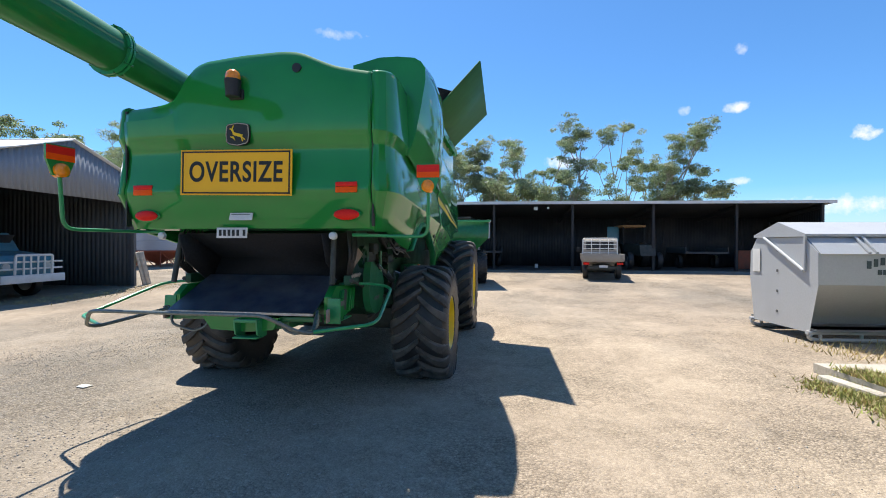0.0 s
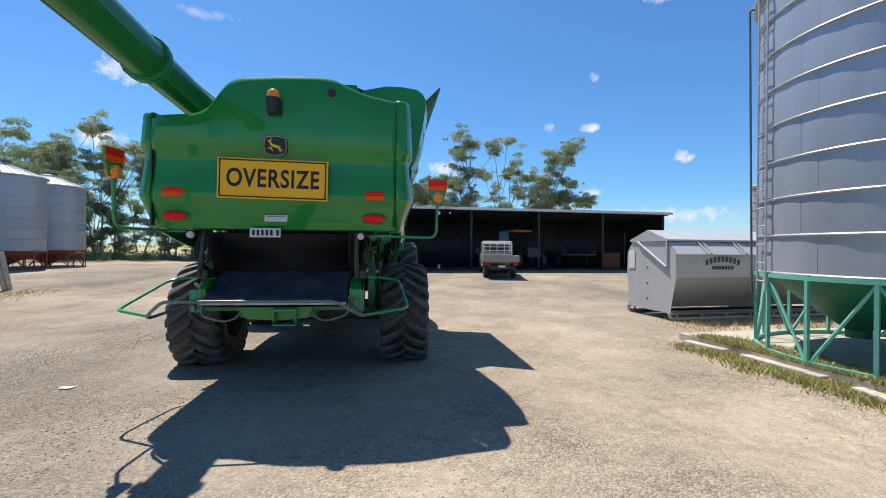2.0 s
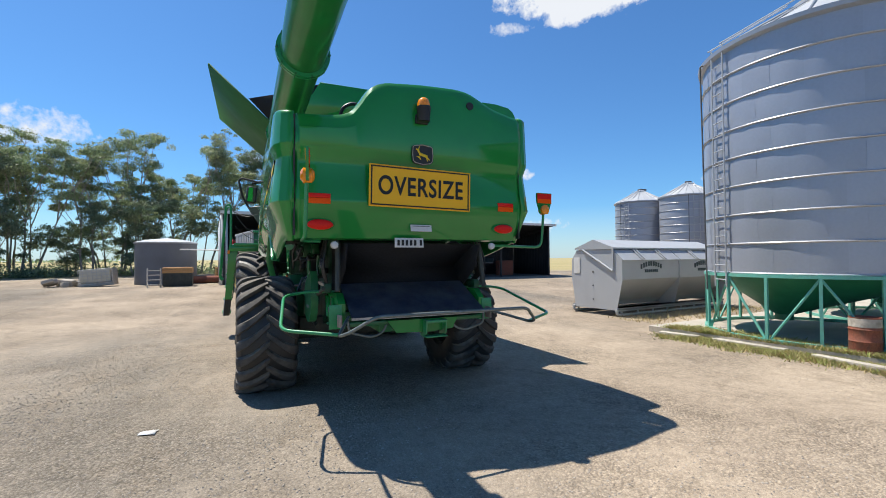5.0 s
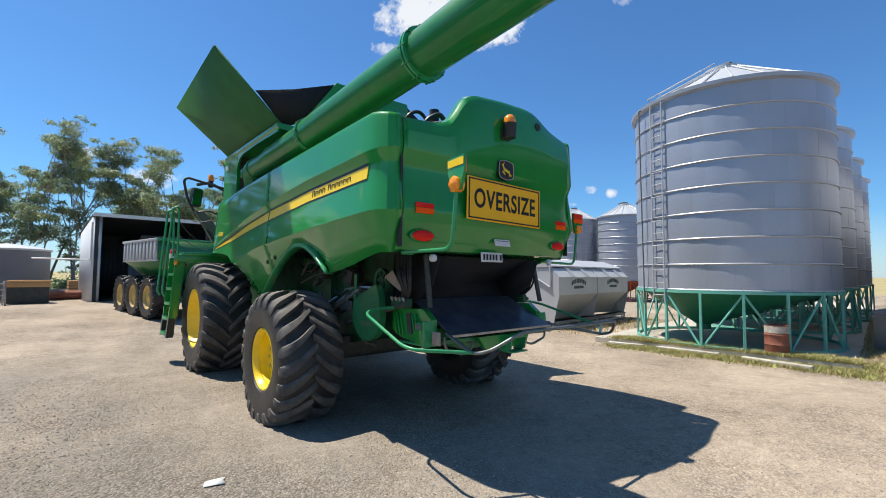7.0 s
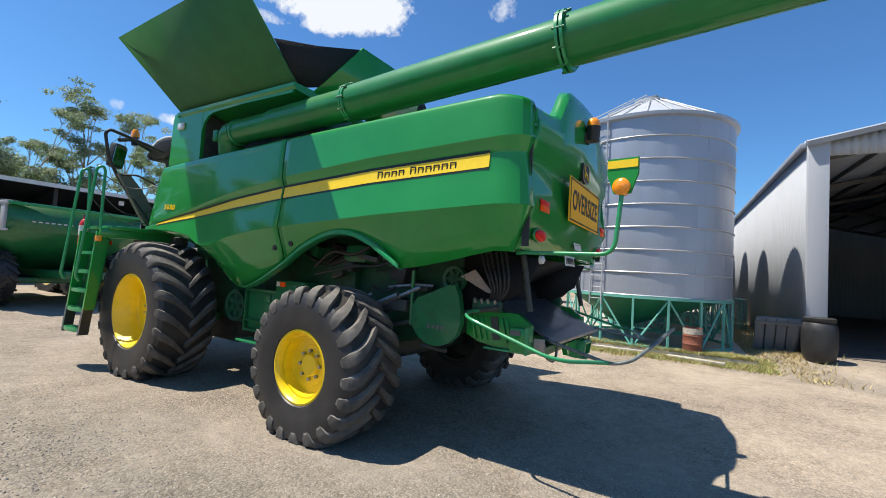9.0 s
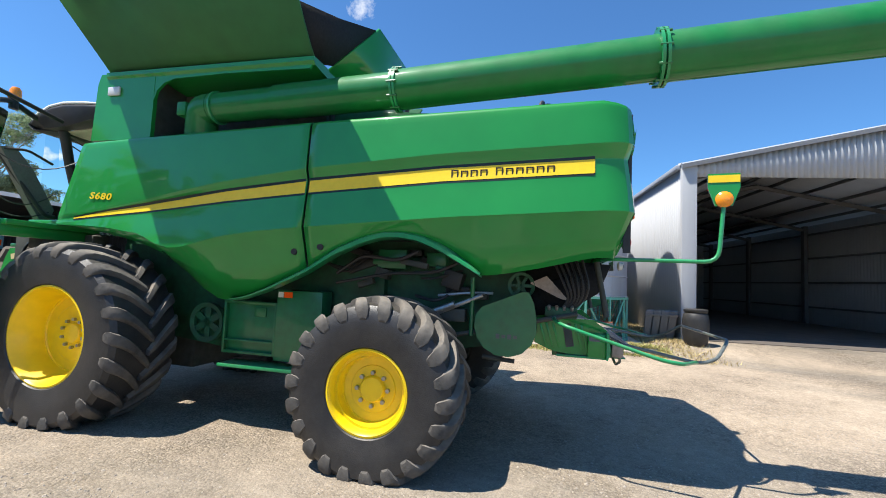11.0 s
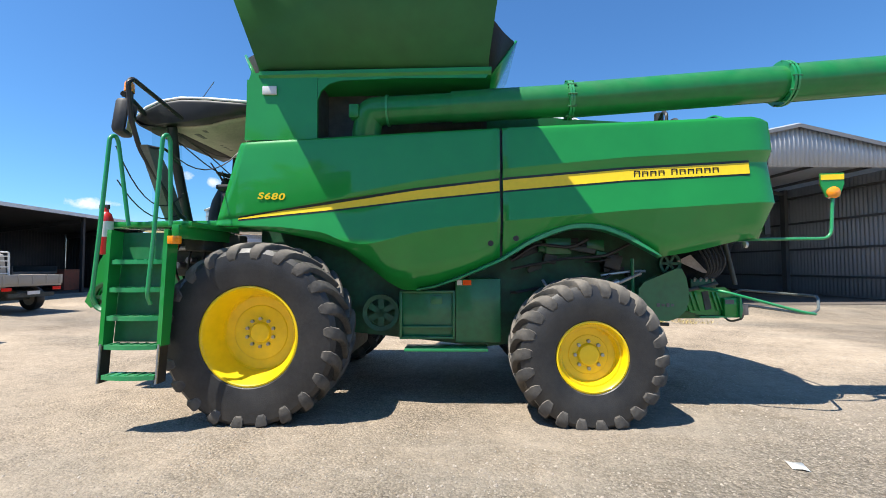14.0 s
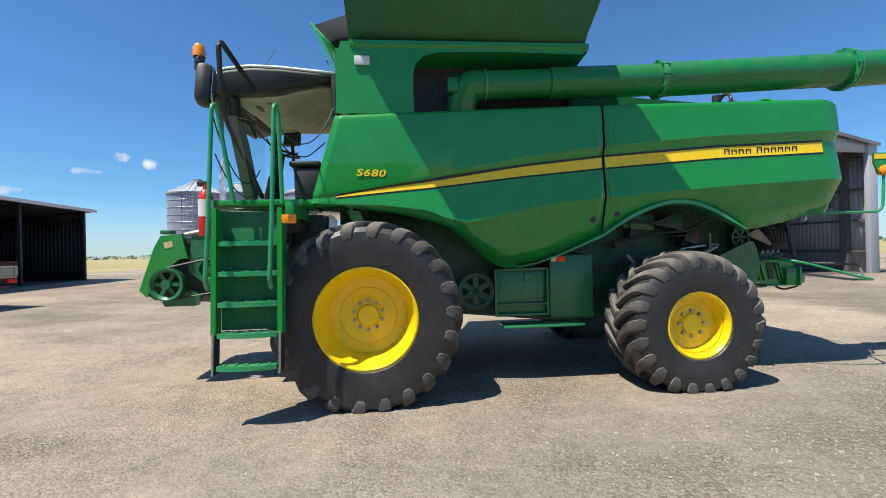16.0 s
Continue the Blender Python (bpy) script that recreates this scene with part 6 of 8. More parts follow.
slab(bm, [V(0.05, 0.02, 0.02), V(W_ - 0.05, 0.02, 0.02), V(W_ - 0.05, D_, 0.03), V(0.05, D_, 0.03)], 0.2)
part("floor_slab", bm, SHADED_FLOOR, hay)

# far machinery shed
FAR = pose(-8.71, 24.74, 0, 0, 0, 13.0)  # x along the open front, y into the shed
far = thing("machinery_shed", FAR, "long low open-fronted dark machinery shed with pale roof edge", "shed", kind="structure")
FL, FD, FH, FB = 22.4, 4.5, 4.28, 3.75
gz_far = 0.40
# roof, back wall and posts carry the inside shade in their colour
bm = bmesh.new()
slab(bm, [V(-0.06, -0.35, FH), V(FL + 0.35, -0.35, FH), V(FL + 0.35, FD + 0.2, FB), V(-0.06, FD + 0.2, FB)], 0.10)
part("roof", bm, SHADE_SHEET, far)
bm = bmesh.new()
box(bm, (FL / 2 + 0.14, -0.375, FH - 0.06), (FL + 0.42, 0.05, 0.16))
part("roof_edge", bm, WHITE, far)
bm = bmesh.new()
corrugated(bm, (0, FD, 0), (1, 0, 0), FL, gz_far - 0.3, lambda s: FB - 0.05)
part("wall_back", bm, SHADE_SHEET, far, solid=0.03)
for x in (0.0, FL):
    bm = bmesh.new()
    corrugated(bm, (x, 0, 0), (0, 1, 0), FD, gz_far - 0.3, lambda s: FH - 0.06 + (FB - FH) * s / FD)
    part("wall_end", bm, ENDSHEET if x == 0 else SHADE_SHEET, far, solid=0.03)
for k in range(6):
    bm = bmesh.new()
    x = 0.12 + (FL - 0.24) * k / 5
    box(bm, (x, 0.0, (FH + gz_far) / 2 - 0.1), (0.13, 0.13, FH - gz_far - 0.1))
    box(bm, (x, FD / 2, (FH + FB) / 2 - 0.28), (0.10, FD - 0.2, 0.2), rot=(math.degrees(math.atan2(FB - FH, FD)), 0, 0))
    part("post", bm, SHADE_SHEET, far)
bm = bmesh.new()
box(bm, (6.9, -0.12, FH - 0.36), (0.22, 0.06, 0.20), bevel=0.02)
box(bm, (7.6, -0.12, FH - 0.34), (0.12, 0.06, 0.12), bevel=0.02)
part("floodlight", bm, WHITE, far)
bm = bmesh.new()
box(bm, (6.95, -0.1, gz_far + 0.25), (0.16, 0.05, 0.24))
part("meter_box", bm, WHITE, far)
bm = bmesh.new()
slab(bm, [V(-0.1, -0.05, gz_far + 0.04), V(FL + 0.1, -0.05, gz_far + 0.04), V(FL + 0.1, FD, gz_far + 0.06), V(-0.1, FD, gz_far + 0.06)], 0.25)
part("floor_slab", bm, SHADED_FLOOR, far)
bm = bmesh.new()
corrugated(bm, (0.0, -0.02, 0), (1, 0, 0), 0.30, gz_far - 0.3, lambda s: FH - 0.1)
part("front_return", bm, ENDSHEET, far, solid=0.02)

bm = bmesh.new()
pipe(bm, [(-0.05, -0.05, 3.9), (-0.05, -0.05, 2.25), (-1.9, 0.9, 2.3)], 0.035, 8, 0.08)
part("downpipe", bm, WHITE, far)

# dark gable shed with the old truck
OLD = pose(-15.34, 8.28, 0, 0, 0, 105)  # x along the open gable front towards the camera's start, y into the shed
old = thing("old_gable_shed", OLD, "dark old gable shed with blue-grey fascia, open at the front", "shed", kind="structure")
OW, OD, OE, OA = 6.0, 9.0, 4.35, 5.35


def old_gable(s):
    return OE + (OA - OE) * (1 - abs(s - OW / 2) / (OW / 2))


bm = bmesh.new()
corrugated(bm, (0, 0, 0), (1, 0, 0), OW, 3.45, old_gable)
part("fascia", bm, OLD_FASCIA, old, solid=0.03)
for x in (0.0, OW):
    bm = bmesh.new()
    corrugated(bm, (x, 0, 0), (0, 1, 0), OD, -0.1, lambda s: OE)
    part("wall_side", bm, OLD_SHEET, old, solid=0.03)
bm = bmesh.new()
corrugated(bm, (0, OD, 0), (1, 0, 0), OW, -0.1, old_gable)
part("wall_back", bm, OLD_SHEET, old, solid=0.03)
bm = bmesh.new()
for a, b in ((-0.15, OW / 2), (OW / 2, OW + 0.15)):
    sheet(bm, [[V(a, -0.1, old_gable(a) + 0.05), V(a, OD + 0.1, old_gable(a) + 0.05)], [V(b, -0.1, old_gable(b) + 0.05), V(b, OD + 0.1, old_gable(b) + 0.05)]])
part("roof", bm, ROOFSHEET, old, solid=0.04)
for x in (0.1, OW - 0.1):
    bm = bmesh.new()
    box(bm, (x, 0.05, OE / 2), (0.14, 0.14, OE))
    part("post", bm, SHEDSTEEL, old)
for dx in (0.0, 0.35, 0.7):
    bm = bmesh.new()
    box(bm, (0, 0, 0.75), (0.22, 0.05, 1.6), bevel=0.01)
    pk = part("leaning_plank", bm, SLEEPER)
    pk.matrix_basis = OLD @ pose(OW + 0.35 + dx * 0.35, -0.12, 0.0, 0, -18, 0)
    tagged(pk, label="grey timber board leaning on a shed post", category="board", group="boards by the old shed")


# ---- silos ----
def ladder_parts(parent, x, z0, z1, mat, w=0.36, step=0.3, cage=True, m=None):
    """An upright ladder with hoops, facing -y."""
    bm = bmesh.new()
    for s_ in (-1, 1):
        pipe(bm, [(x + s_ * w / 2, 0, z0), (x + s_ * w / 2, 0, z1)], 0.018, 6)
    k = z0 + 0.15
    while k < z1:
        rod(bm, (x - w / 2, 0, k), (x + w / 2, 0, k), 0.011, 6)
        k += step
    if cage:
        k = z0 + 1.2
        while k < z1:
            pipe(bm, [(x + 0.25 * math.sin(a), -0.16 + 0.22 * math.cos(a), k) for a in [math.pi * (0.28 + 1.44 * i / 10) for i in range(11)]], 0.012, 5)
            k += 0.9
        for a in (0.7, 1.0, 1.3):
            pipe(bm, [(x + 0.25 * math.sin(math.pi * a), -0.16 + 0.22 * math.cos(math.pi * a), z0 + 1.2), (x + 0.25 * math.sin(math.pi * a), -0.16 + 0.22 * math.cos(math.pi * a), z1)], 0.010, 5)
    if m is not None:
        bmesh.ops.transform(bm, matrix=m, verts=bm.verts)
    return part("ladder", bm, mat, parent)


def silo(m, R, z0, z1, apex, tiers, cone_mat, leg_mat, legs, label, group, ladder_at=None, detail=True, cone_low=0.55, draw=(0.0, 0.0)):
    """A ribbed steel silo on a hopper cone and a ring of braced legs."""
    s = thing("grain_silo", m, label, "silo", group=group)
    h = (z1 - z0) / tiers
    n = 26
    # wall sheets: separate curved panels in staggered tiers, or plain tiers far away
    panel = None
    for t in range(tiers):
        if detail:
            for k in range(n):
                turn = 2 * math.pi * (k + 0.5 * (t % 2)) / n
                m_ = Matrix.Translation((0, 0, h * t)) @ Matrix.Rotation(turn, 4, "Z") @ Matrix.Translation((0.002 * ((k + t) % 2), 0, 0))
                if panel is None:
                    bm = bmesh.new()
                    rows = []
                    for i in range(5):
                        a = 2 * math.pi / n * i / 4
                        bulge = 0.008 * math.sin(math.pi * i / 4)
                        rows.append([V((R + bulge + d) * math.cos(a), (R + bulge + d) * math.sin(a), z0 + z) for z, d in ((0.0, 0.0), (h * 0.5, 0.008), (h, 0.0))])
                    sheet(bm, rows)
                    pn = part("wall_panel", bm, SILO, s, smooth=60)
                    panel = pn.data
                else:
                    pn = new("wall_panel", panel)
                    pn.parent = s
                pn.matrix_basis = m_
        else:
            bm = bmesh.new()
            spin(bm, [(R, z0 + h * t), (R + 0.012, z0 + h * (t + 0.5)), (R, z0 + h * (t + 1))], 60)
            part("wall_tier", bm, SILO, s, smooth=60)
        bm = bmesh.new()
        spin(bm, [(R, -0.026), (R + 0.032, -0.016), (R + 0.040, 0.0), (R + 0.032, 0.012), (R, 0.020)], 72, pose(0, 0, z0 + h * t))
        part("bead", bm, SILO_BAND, s)
    bm = bmesh.new()
    spin(bm, [(R, -0.10), (R + 0.10, -0.06), (R + 0.11, 0.02), (R * 0.98, 0.06)], 72, pose(0, 0, z1))
    part("eave_ring", bm, SILO, s)
    bm = bmesh.new()
    spin(bm, [(R + 0.06, z1 + 0.02), (R * 0.22, apex - 0.10), (R * 0.22, apex), (R * 0.15, apex + 0.05), (0, apex + 0.06)], 48)
    part("roof", bm, GALV, s, smooth=25)
    rib = None
    for k in range(24):
        if rib is None:
            bm = bmesh.new()
            rod(bm, (R + 0.03, 0, z1 + 0.05), (R * 0.24, 0, apex - 0.08), 0.02, 4)
            rb = part("roof_rib", bm, GALV, s)
            rib = rb.data
        else:
            rb = new("roof_rib", rib)
            rb.parent = s
        rb.matrix_basis = Matrix.Rotation(2 * math.pi * k / 24, 4, "Z")
    bm = bmesh.new()
    box(bm, (0.15, 0, apex + 0.12), (0.5, 0.4, 0.12), bevel=0.02)
    part("roof_hatch", bm, SHEDSTEEL, s)
    bm = bmesh.new()
    spin(bm, [(R - 0.02, z0), (R - 0.04, z0 - 0.03), (0.16, cone_low), (0.16, cone_low - 0.12), (0, cone_low - 0.12)], 40)
    # the outlet lies to one side of the middle
    off = m.to_3x3().inverted() @ Vector((*draw, 0))
    for v in bm.verts:
        v.co += off * min(1.0, max(0.0, (z0 - 0.03 - v.co.z) / (z0 - 0.03 - cone_low)))
    part("hopper_cone", bm, cone_mat, s)
    bm = bmesh.new()
    spin(bm, [(R + 0.03, -0.03), (R + 0.06, -0.03), (R + 0.06, 0.03), (R + 0.03, 0.03), (R + 0.03, -0.03)], 48, pose(0, 0, z0 - 0.05))
    spin(bm, [(R - 0.0, 0.0), (R + 0.06, 0.0), (R + 0.06, 0.07), (R, 0.07), (R, 0.0)], 48, pose(0, 0, 0.13 if detail else 0.03))
    part("base_ring", bm, leg_mat, s)
    for k in range(legs):
        a, a2 = 2 * math.pi * k / legs, 2 * math.pi * (k + 1) / legs
        bm = bmesh.new()
        box(bm, ((R + 0.03) * math.cos(a), (R + 0.03) * math.sin(a), z0 / 2), (0.05, 0.05, z0), rot=(0, 0, math.degrees(a)))
        part("leg", bm, leg_mat, s)
        if k % 2 == 0 or not detail:
            bm = bmesh.new()
            rod(bm, ((R + 0.02) * math.cos(a), (R + 0.02) * math.sin(a), z0 - 0.08), ((R + 0.02) * math.cos(a2), (R + 0.02) * math.sin(a2), 0.12), 0.025, 6)
            part("brace", bm, leg_mat, s)
        else:
            bm = bmesh.new()
            rod(bm, ((R + 0.02) * math.cos(a), (R + 0.02) * math.sin(a), 0.12), ((R + 0.02) * math.cos(a2), (R + 0.02) * math.sin(a2), z0 - 0.08), 0.025, 6)
            part("brace", bm, leg_mat, s)
    if ladder_at is not None:
        lm = pose(0, 0, 0, 0, 0, ladder_at) @ pose(0, -(R + 0.07), 0)
        ladder_parts(s, 0.0, z0 - 0.3, z1 + 0.1, GALV, cage=False, m=lm)
        for turn_, off_ in ((ladder_at - 14, 0.16), (ladder_at + 163, 0.30)):
            d_ = Vector((math.sin(radians(turn_)), -math.cos(radians(turn_)), 0))
            bm = bmesh.new()
            pipe(bm, [d_ * (R - 0.1) + V(0, 0, z1 - 0.05), d_ * (R + off_) + V(0, 0, z1 - 0.05), d_ * (R + off_ * 0.6) + V(0, 0, z0 - 0.4)], 0.018, 6, 0.05)
            part("sight_pipe", bm, SHEDSTEEL, s)
        bm = bmesh.new()
        d = Vector((math.sin(radians(ladder_at)), -math.cos(radians(ladder_at)), 0))
        q = Vector((d.y, -d.x, 0)) * 0.2
        for sgn in (-1, 1):
            pipe(bm, [d * (R + 0.13) + q * sgn + V(0, 0, z1 + 0.1), d * (R + 0.02) + q * sgn + V(0, 0, z1 + 0.16), d * (R * 0.25) + q * sgn + V(0, 0, apex + 0.04)], 0.016, 6, 0.1)
        part("roof_rail", bm, GALV, s)
    return s


ROW = Vector((math.cos(radians(14)), math.sin(radians(14)), 0))
S0 = Vector((7.05, 6.55, 0))
big = None
for k in range(4):
    p = Vector((6.62 + 4.585 * k, 6.25 + 1.033 * k, 0))
    lab = "weathered steel grain silo on a green hopper and teal legs"
    if k == 0:
        big = silo(pose(*p), 2.156, 1.42, 6.07, 7.14, 8, CONE, TEAL, 17, lab, "silo row", ladder_at=-105, draw=(-0.92, 0.2))
    else:
        copy_thing(big, pose(*p, 0, 0, 9 * k))
# row of smaller silos behind the feed bin, red oxide bases
fs = silo(pose(19.5, 27.5, 0.05), 1.78, 1.35, 5.75, 6.65, 9, RED_OXIDE, RED_OXIDE, 12, "ribbed steel silo with a red oxide base", "far silos", ladder_at=-70, detail=False)
copy_thing(fs, pose(20.3, 23.8, 0.05, 0, 0, 40))
copy_thing(fs, pose(21.3, 20.1, 0.05, 0, 0, 75))
# two old silos past the gable shed
ls = silo(pose(-25.35, 22.0, 0.03), 1.85, 1.42, 5.4, 6.12, 7, RED_OXIDE, RED_OXIDE, 10, "small steel silo on a red oxide hopper stand", "old silos", detail=False)
copy_thing(ls, pose(-26.75, 26.15, 0.05, 0, 0, 30))

bm = bmesh.new()
SLAB_TOP = 0.13
c_ = [(-2.72, -2.65), (24.0, -2.65), (24.0, 2.4), (-2.72, 2.4)]
slab(bm, [S0 + ROW * a + Vector((-ROW.y, ROW.x, 0)) * b + V(0, 0, SLAB_TOP) for a, b in c_], 0.2)
tagged(part("silo_slab", bm, CONCRETE), label="pale stained concrete slab under the silos", category="slab", kind="structure")
# timber sleepers along the slab edge
for (x0, y0, x1, y1) in ((3.74, 7.74, 4.03, 6.98), (4.13, 6.70, 4.42, 5.46), (4.46, 5.02, 4.50, 3.85)):
    bm = bmesh.new()
    L_ = math.hypot(x1 - x0, y1 - y0)
    box(bm, (0, 0, 0.04), (L_, 0.17, 0.09), bevel=0.012)
    pk = part("timber_sleeper", bm, SLEEPER)
    pk.matrix_basis = pose((x0 + x1) / 2, (y0 + y1) / 2, 0.0, 0, 0, math.degrees(math.atan2(y1 - y0, x1 - x0)))
    tagged(pk, label="weathered pale timber sleeper lying in the grass", category="sleeper", group="sleepers")
# rusty drum
drum = thing("oil_drum", pose(5.02, 4.62, SLAB_TOP) @ Matrix.Diagonal((0.74, 0.74, 0.98, 1)), "rusty red-brown steel drum with pale rim", "drum")
bm = bmesh.new()
spin(bm, [(0, 0.0), (0.28, 0.0), (0.285, 0.02), (0.28, 0.20), (0.295, 0.22), (0.28, 0.24), (0.28, 0.40), (0.295, 0.42), (0.28, 0.44), (0.28, 0.60), (0.288, 0.62), (0.27, 0.62), (0.26, 0.58), (0, 0.58)], 32)
part("shell", bm, RUST, drum)
bm = bmesh.new()
spin(bm, [(0.284, 0.46), (0.284, 0.60)], 32)
part("faded_band", bm, SLEEPER, drum)
# black plastic barrel and panel frames by the shed corner
barrel = thing("plastic_barrel", pose(6.17, 2.31, ground_z(6.17, 2.31)), "black plastic barrel with a clamp-ring lid", "barrel")
bm = bmesh.new()
spin(bm, [(0, 0), (0.26, 0), (0.29, 0.05), (0.33, 0.32), (0.335, 0.66), (0.31, 0.82), (0.25, 0.90), (0, 0.90)], 28)
part("shell", bm, BLACK, barrel)
bm = bmesh.new()
spin(bm, [(0.285, 0.88), (0.30, 0.90), (0.30, 0.96), (0.27, 0.98), (0, 0.97)], 28)
part("lid", bm, BLACK, barrel)
for k in range(4):
    st = thing("slatted_panel", pose(7.5 - 0.17 * k, 3.12 + 0.03 * k, 0.23, 0, 0, 104), "dark grey slatted panel leaning by the shed wall", "panel", group="leaning panels")
    for t in range(4):
        bm = bmesh.new()
        box(bm, (-0.33 + 0.22 * t, 0.16, 0.42), (0.19, 0.05, 0.88), rot=(-22, 0, 0), bevel=0.008)
        part("slat", bm, TANKGREY, st)
    bm = bmesh.new()
    box(bm, (0, 0.31, 0.70), (0.9, 0.03, 0.08), rot=(-22, 0, 0), bevel=0.006)
    part("cross_bar", bm, TANKGREY, st)
# gate panels stacked against the shed wall
for k in range(3):
    g = thing("gate_panel", pose(13.6 + 0.15 * k, 4.75 + 0.12 * k, 0.18, 0, 0, 14), "green tubular gate panel leaning by the wall", "gate", group="gate panels")
    bm = bmesh.new()
    pipe(bm, [(-1.2, 0, 0.05), (-1.2, 0, 1.15), (1.2, 0, 1.15), (1.2, 0, 0.05), (-1.2, 0, 0.05)], 0.022, 6)
    for t in range(5):
        rod(bm, (-1.2, 0, 0.22 + 0.18 * t), (1.2, 0, 0.22 + 0.18 * t), 0.014, 6)
    part("frame", bm, TEAL, g)


# ---- feed bin ----
FEED = pose(4.75, 10.55, -0.18, 0, 0, 15)  # x along the bin, y across it
feed = thing("sheep_feeder", FEED, "galvanised steel feed bin on skids with hinged lids", "feeder")
FLEN, FWID = 5.6, 1.75
# the hopper draws in below its shoulders, between end and middle plates that reach the skids
PROF = [(0.62, 0.44), (0.52, 0.60), (-0.13, 1.27), (-0.12, 1.86), (0.20, 2.15), (FWID - 0.20, 2.15), (FWID + 0.0, 1.86), (FWID + 0.01, 1.27), (FWID - 0.52, 0.60), (FWID - 0.62, 0.44)]
PLATE = [(0.05, 0.36), (-0.15, 1.26), (-0.14, 1.86), (0.19, 2.16), (FWID - 0.19, 2.16), (FWID + 0.02, 1.86), (FWID + 0.03, 1.26), (FWID - 0.12, 0.36)]
bm = bmesh.new()
prism(bm, PROF, 0.012, FLEN - 0.012, "x")
part("hopper", bm, GALV, feed, smooth=0)
for x in (0.0, FLEN / 2, FLEN - 0.01):
    bm = bmesh.new()
    prism(bm, PLATE, x, x + 0.01, "x")
    part("end_plate" if x != FLEN / 2 else "middle_plate", bm, GALV, feed, smooth=0)
bm = bmesh.new()
prism(bm, [(0.13, 2.17), (0.13, 2.22), (FWID / 2, 2.48), (FWID - 0.13, 2.22), (FWID - 0.13, 2.17)], -0.03, FLEN + 0.03, "x")
part("ridge_cover", bm, GALV, feed, smooth=0)
for k in range(2):
    x0, x1 = 0.03 + k * (FLEN / 2), FLEN / 2 - 0.02 + k * (FLEN / 2)
    for side_y, e in ((-0.17, 1.0), (FWID + 0.05, -1.0)):
        bm = bmesh.new()
        sheet(bm, [[V(x0, side_y, 1.845), V(x1, side_y, 1.845)], [V(x0, side_y + e * 0.34, 2.155), V(x1, side_y + e * 0.34, 2.155)]])
        part("side_lid", bm, GALV, feed, solid=0.02, smooth=0)
    for j in range(2):
        for e in (0.0, 0.13):
            bm = bmesh.new()
            box(bm, (x0 + 0.85 + j * 1.05 + e, -0.02, 2.02), (0.045, 0.44, 0.03), rot=(42, 0, 0))
            part("hinge_strap", bm, GALV, feed)
bm = bmesh.new()
rod(bm, (-0.035, 0.16, 1.52), (-0.035, 1.28, 2.16), 0.032, 8)
box(bm, (-0.02, 0.16, 1.84), (0.035, 0.05, 0.66))
part("end_strut", bm, GALV, feed)
bm = bmesh.new()
box(bm, (-0.012, FWID - 0.20, 1.68), (0.012, 0.24, 0.50))
part("sight_panel", bm, WHITE, feed)
for k in range(4):
    bm = bmesh.new()
    rod(bm, (-0.01, FWID * 0.52, 1.9 - 0.42 * k), (0.005, FWID * 0.52, 1.9 - 0.42 * k), 0.03, 8)
    part("bolt", bm, SHEDSTEEL, feed)
for y in (0.05, FWID - 0.05):
    bm = bmesh.new()
    pipe(bm, [(0.05, y, 0.38), (-0.02, y, 0.27), (0.10, y, 0.22), (FLEN - 0.05, y, 0.22), (FLEN + 0.08, y, 0.27), (FLEN, y, 0.38)], 0.04, 10, 0.06)
    pipe(bm, [(-0.05, y, 0.36), (FLEN + 0.05, y, 0.36)], 0.04, 8)
    for k in range(8):
        rod(bm, (0.2 + k * (FLEN - 0.4) / 7, y, 0.22), (0.2 + k * (FLEN - 0.4) / 7, y, 0.36), 0.03, 8)
    part("skid", bm, GALV, feed)
bm = bmesh.new()
for k in range(2):
    for y in (0.10, FWID - 0.10):
        box(bm, (FLEN / 2, y, 0.42), (FLEN - 0.1, 0.32, 0.04))
part("feed_trough", bm, GALV, feed)
for k in range(2):
    for j in range(9):
        bm = bmesh.new()
        a = (j - 4) * 0.118
        p_ = 1.38 + k * 2.8 + a
        box(bm, (p_, -0.132, 1.73 - 0.38 * a * a), (0.07, 0.012, 0.14), rot=(1, 0, 0))
        part("lettering_bar", bm, DARK_LETTER, feed)
    for j in range(7):
        bm = bmesh.new()
        box(bm, (1.38 + k * 2.8 + (j - 3) * 0.095, -0.134, 1.51), (0.066, 0.012, 0.09), rot=(1, 0, 0))
        part("lettering_bar", bm, DARK_LETTER, feed)


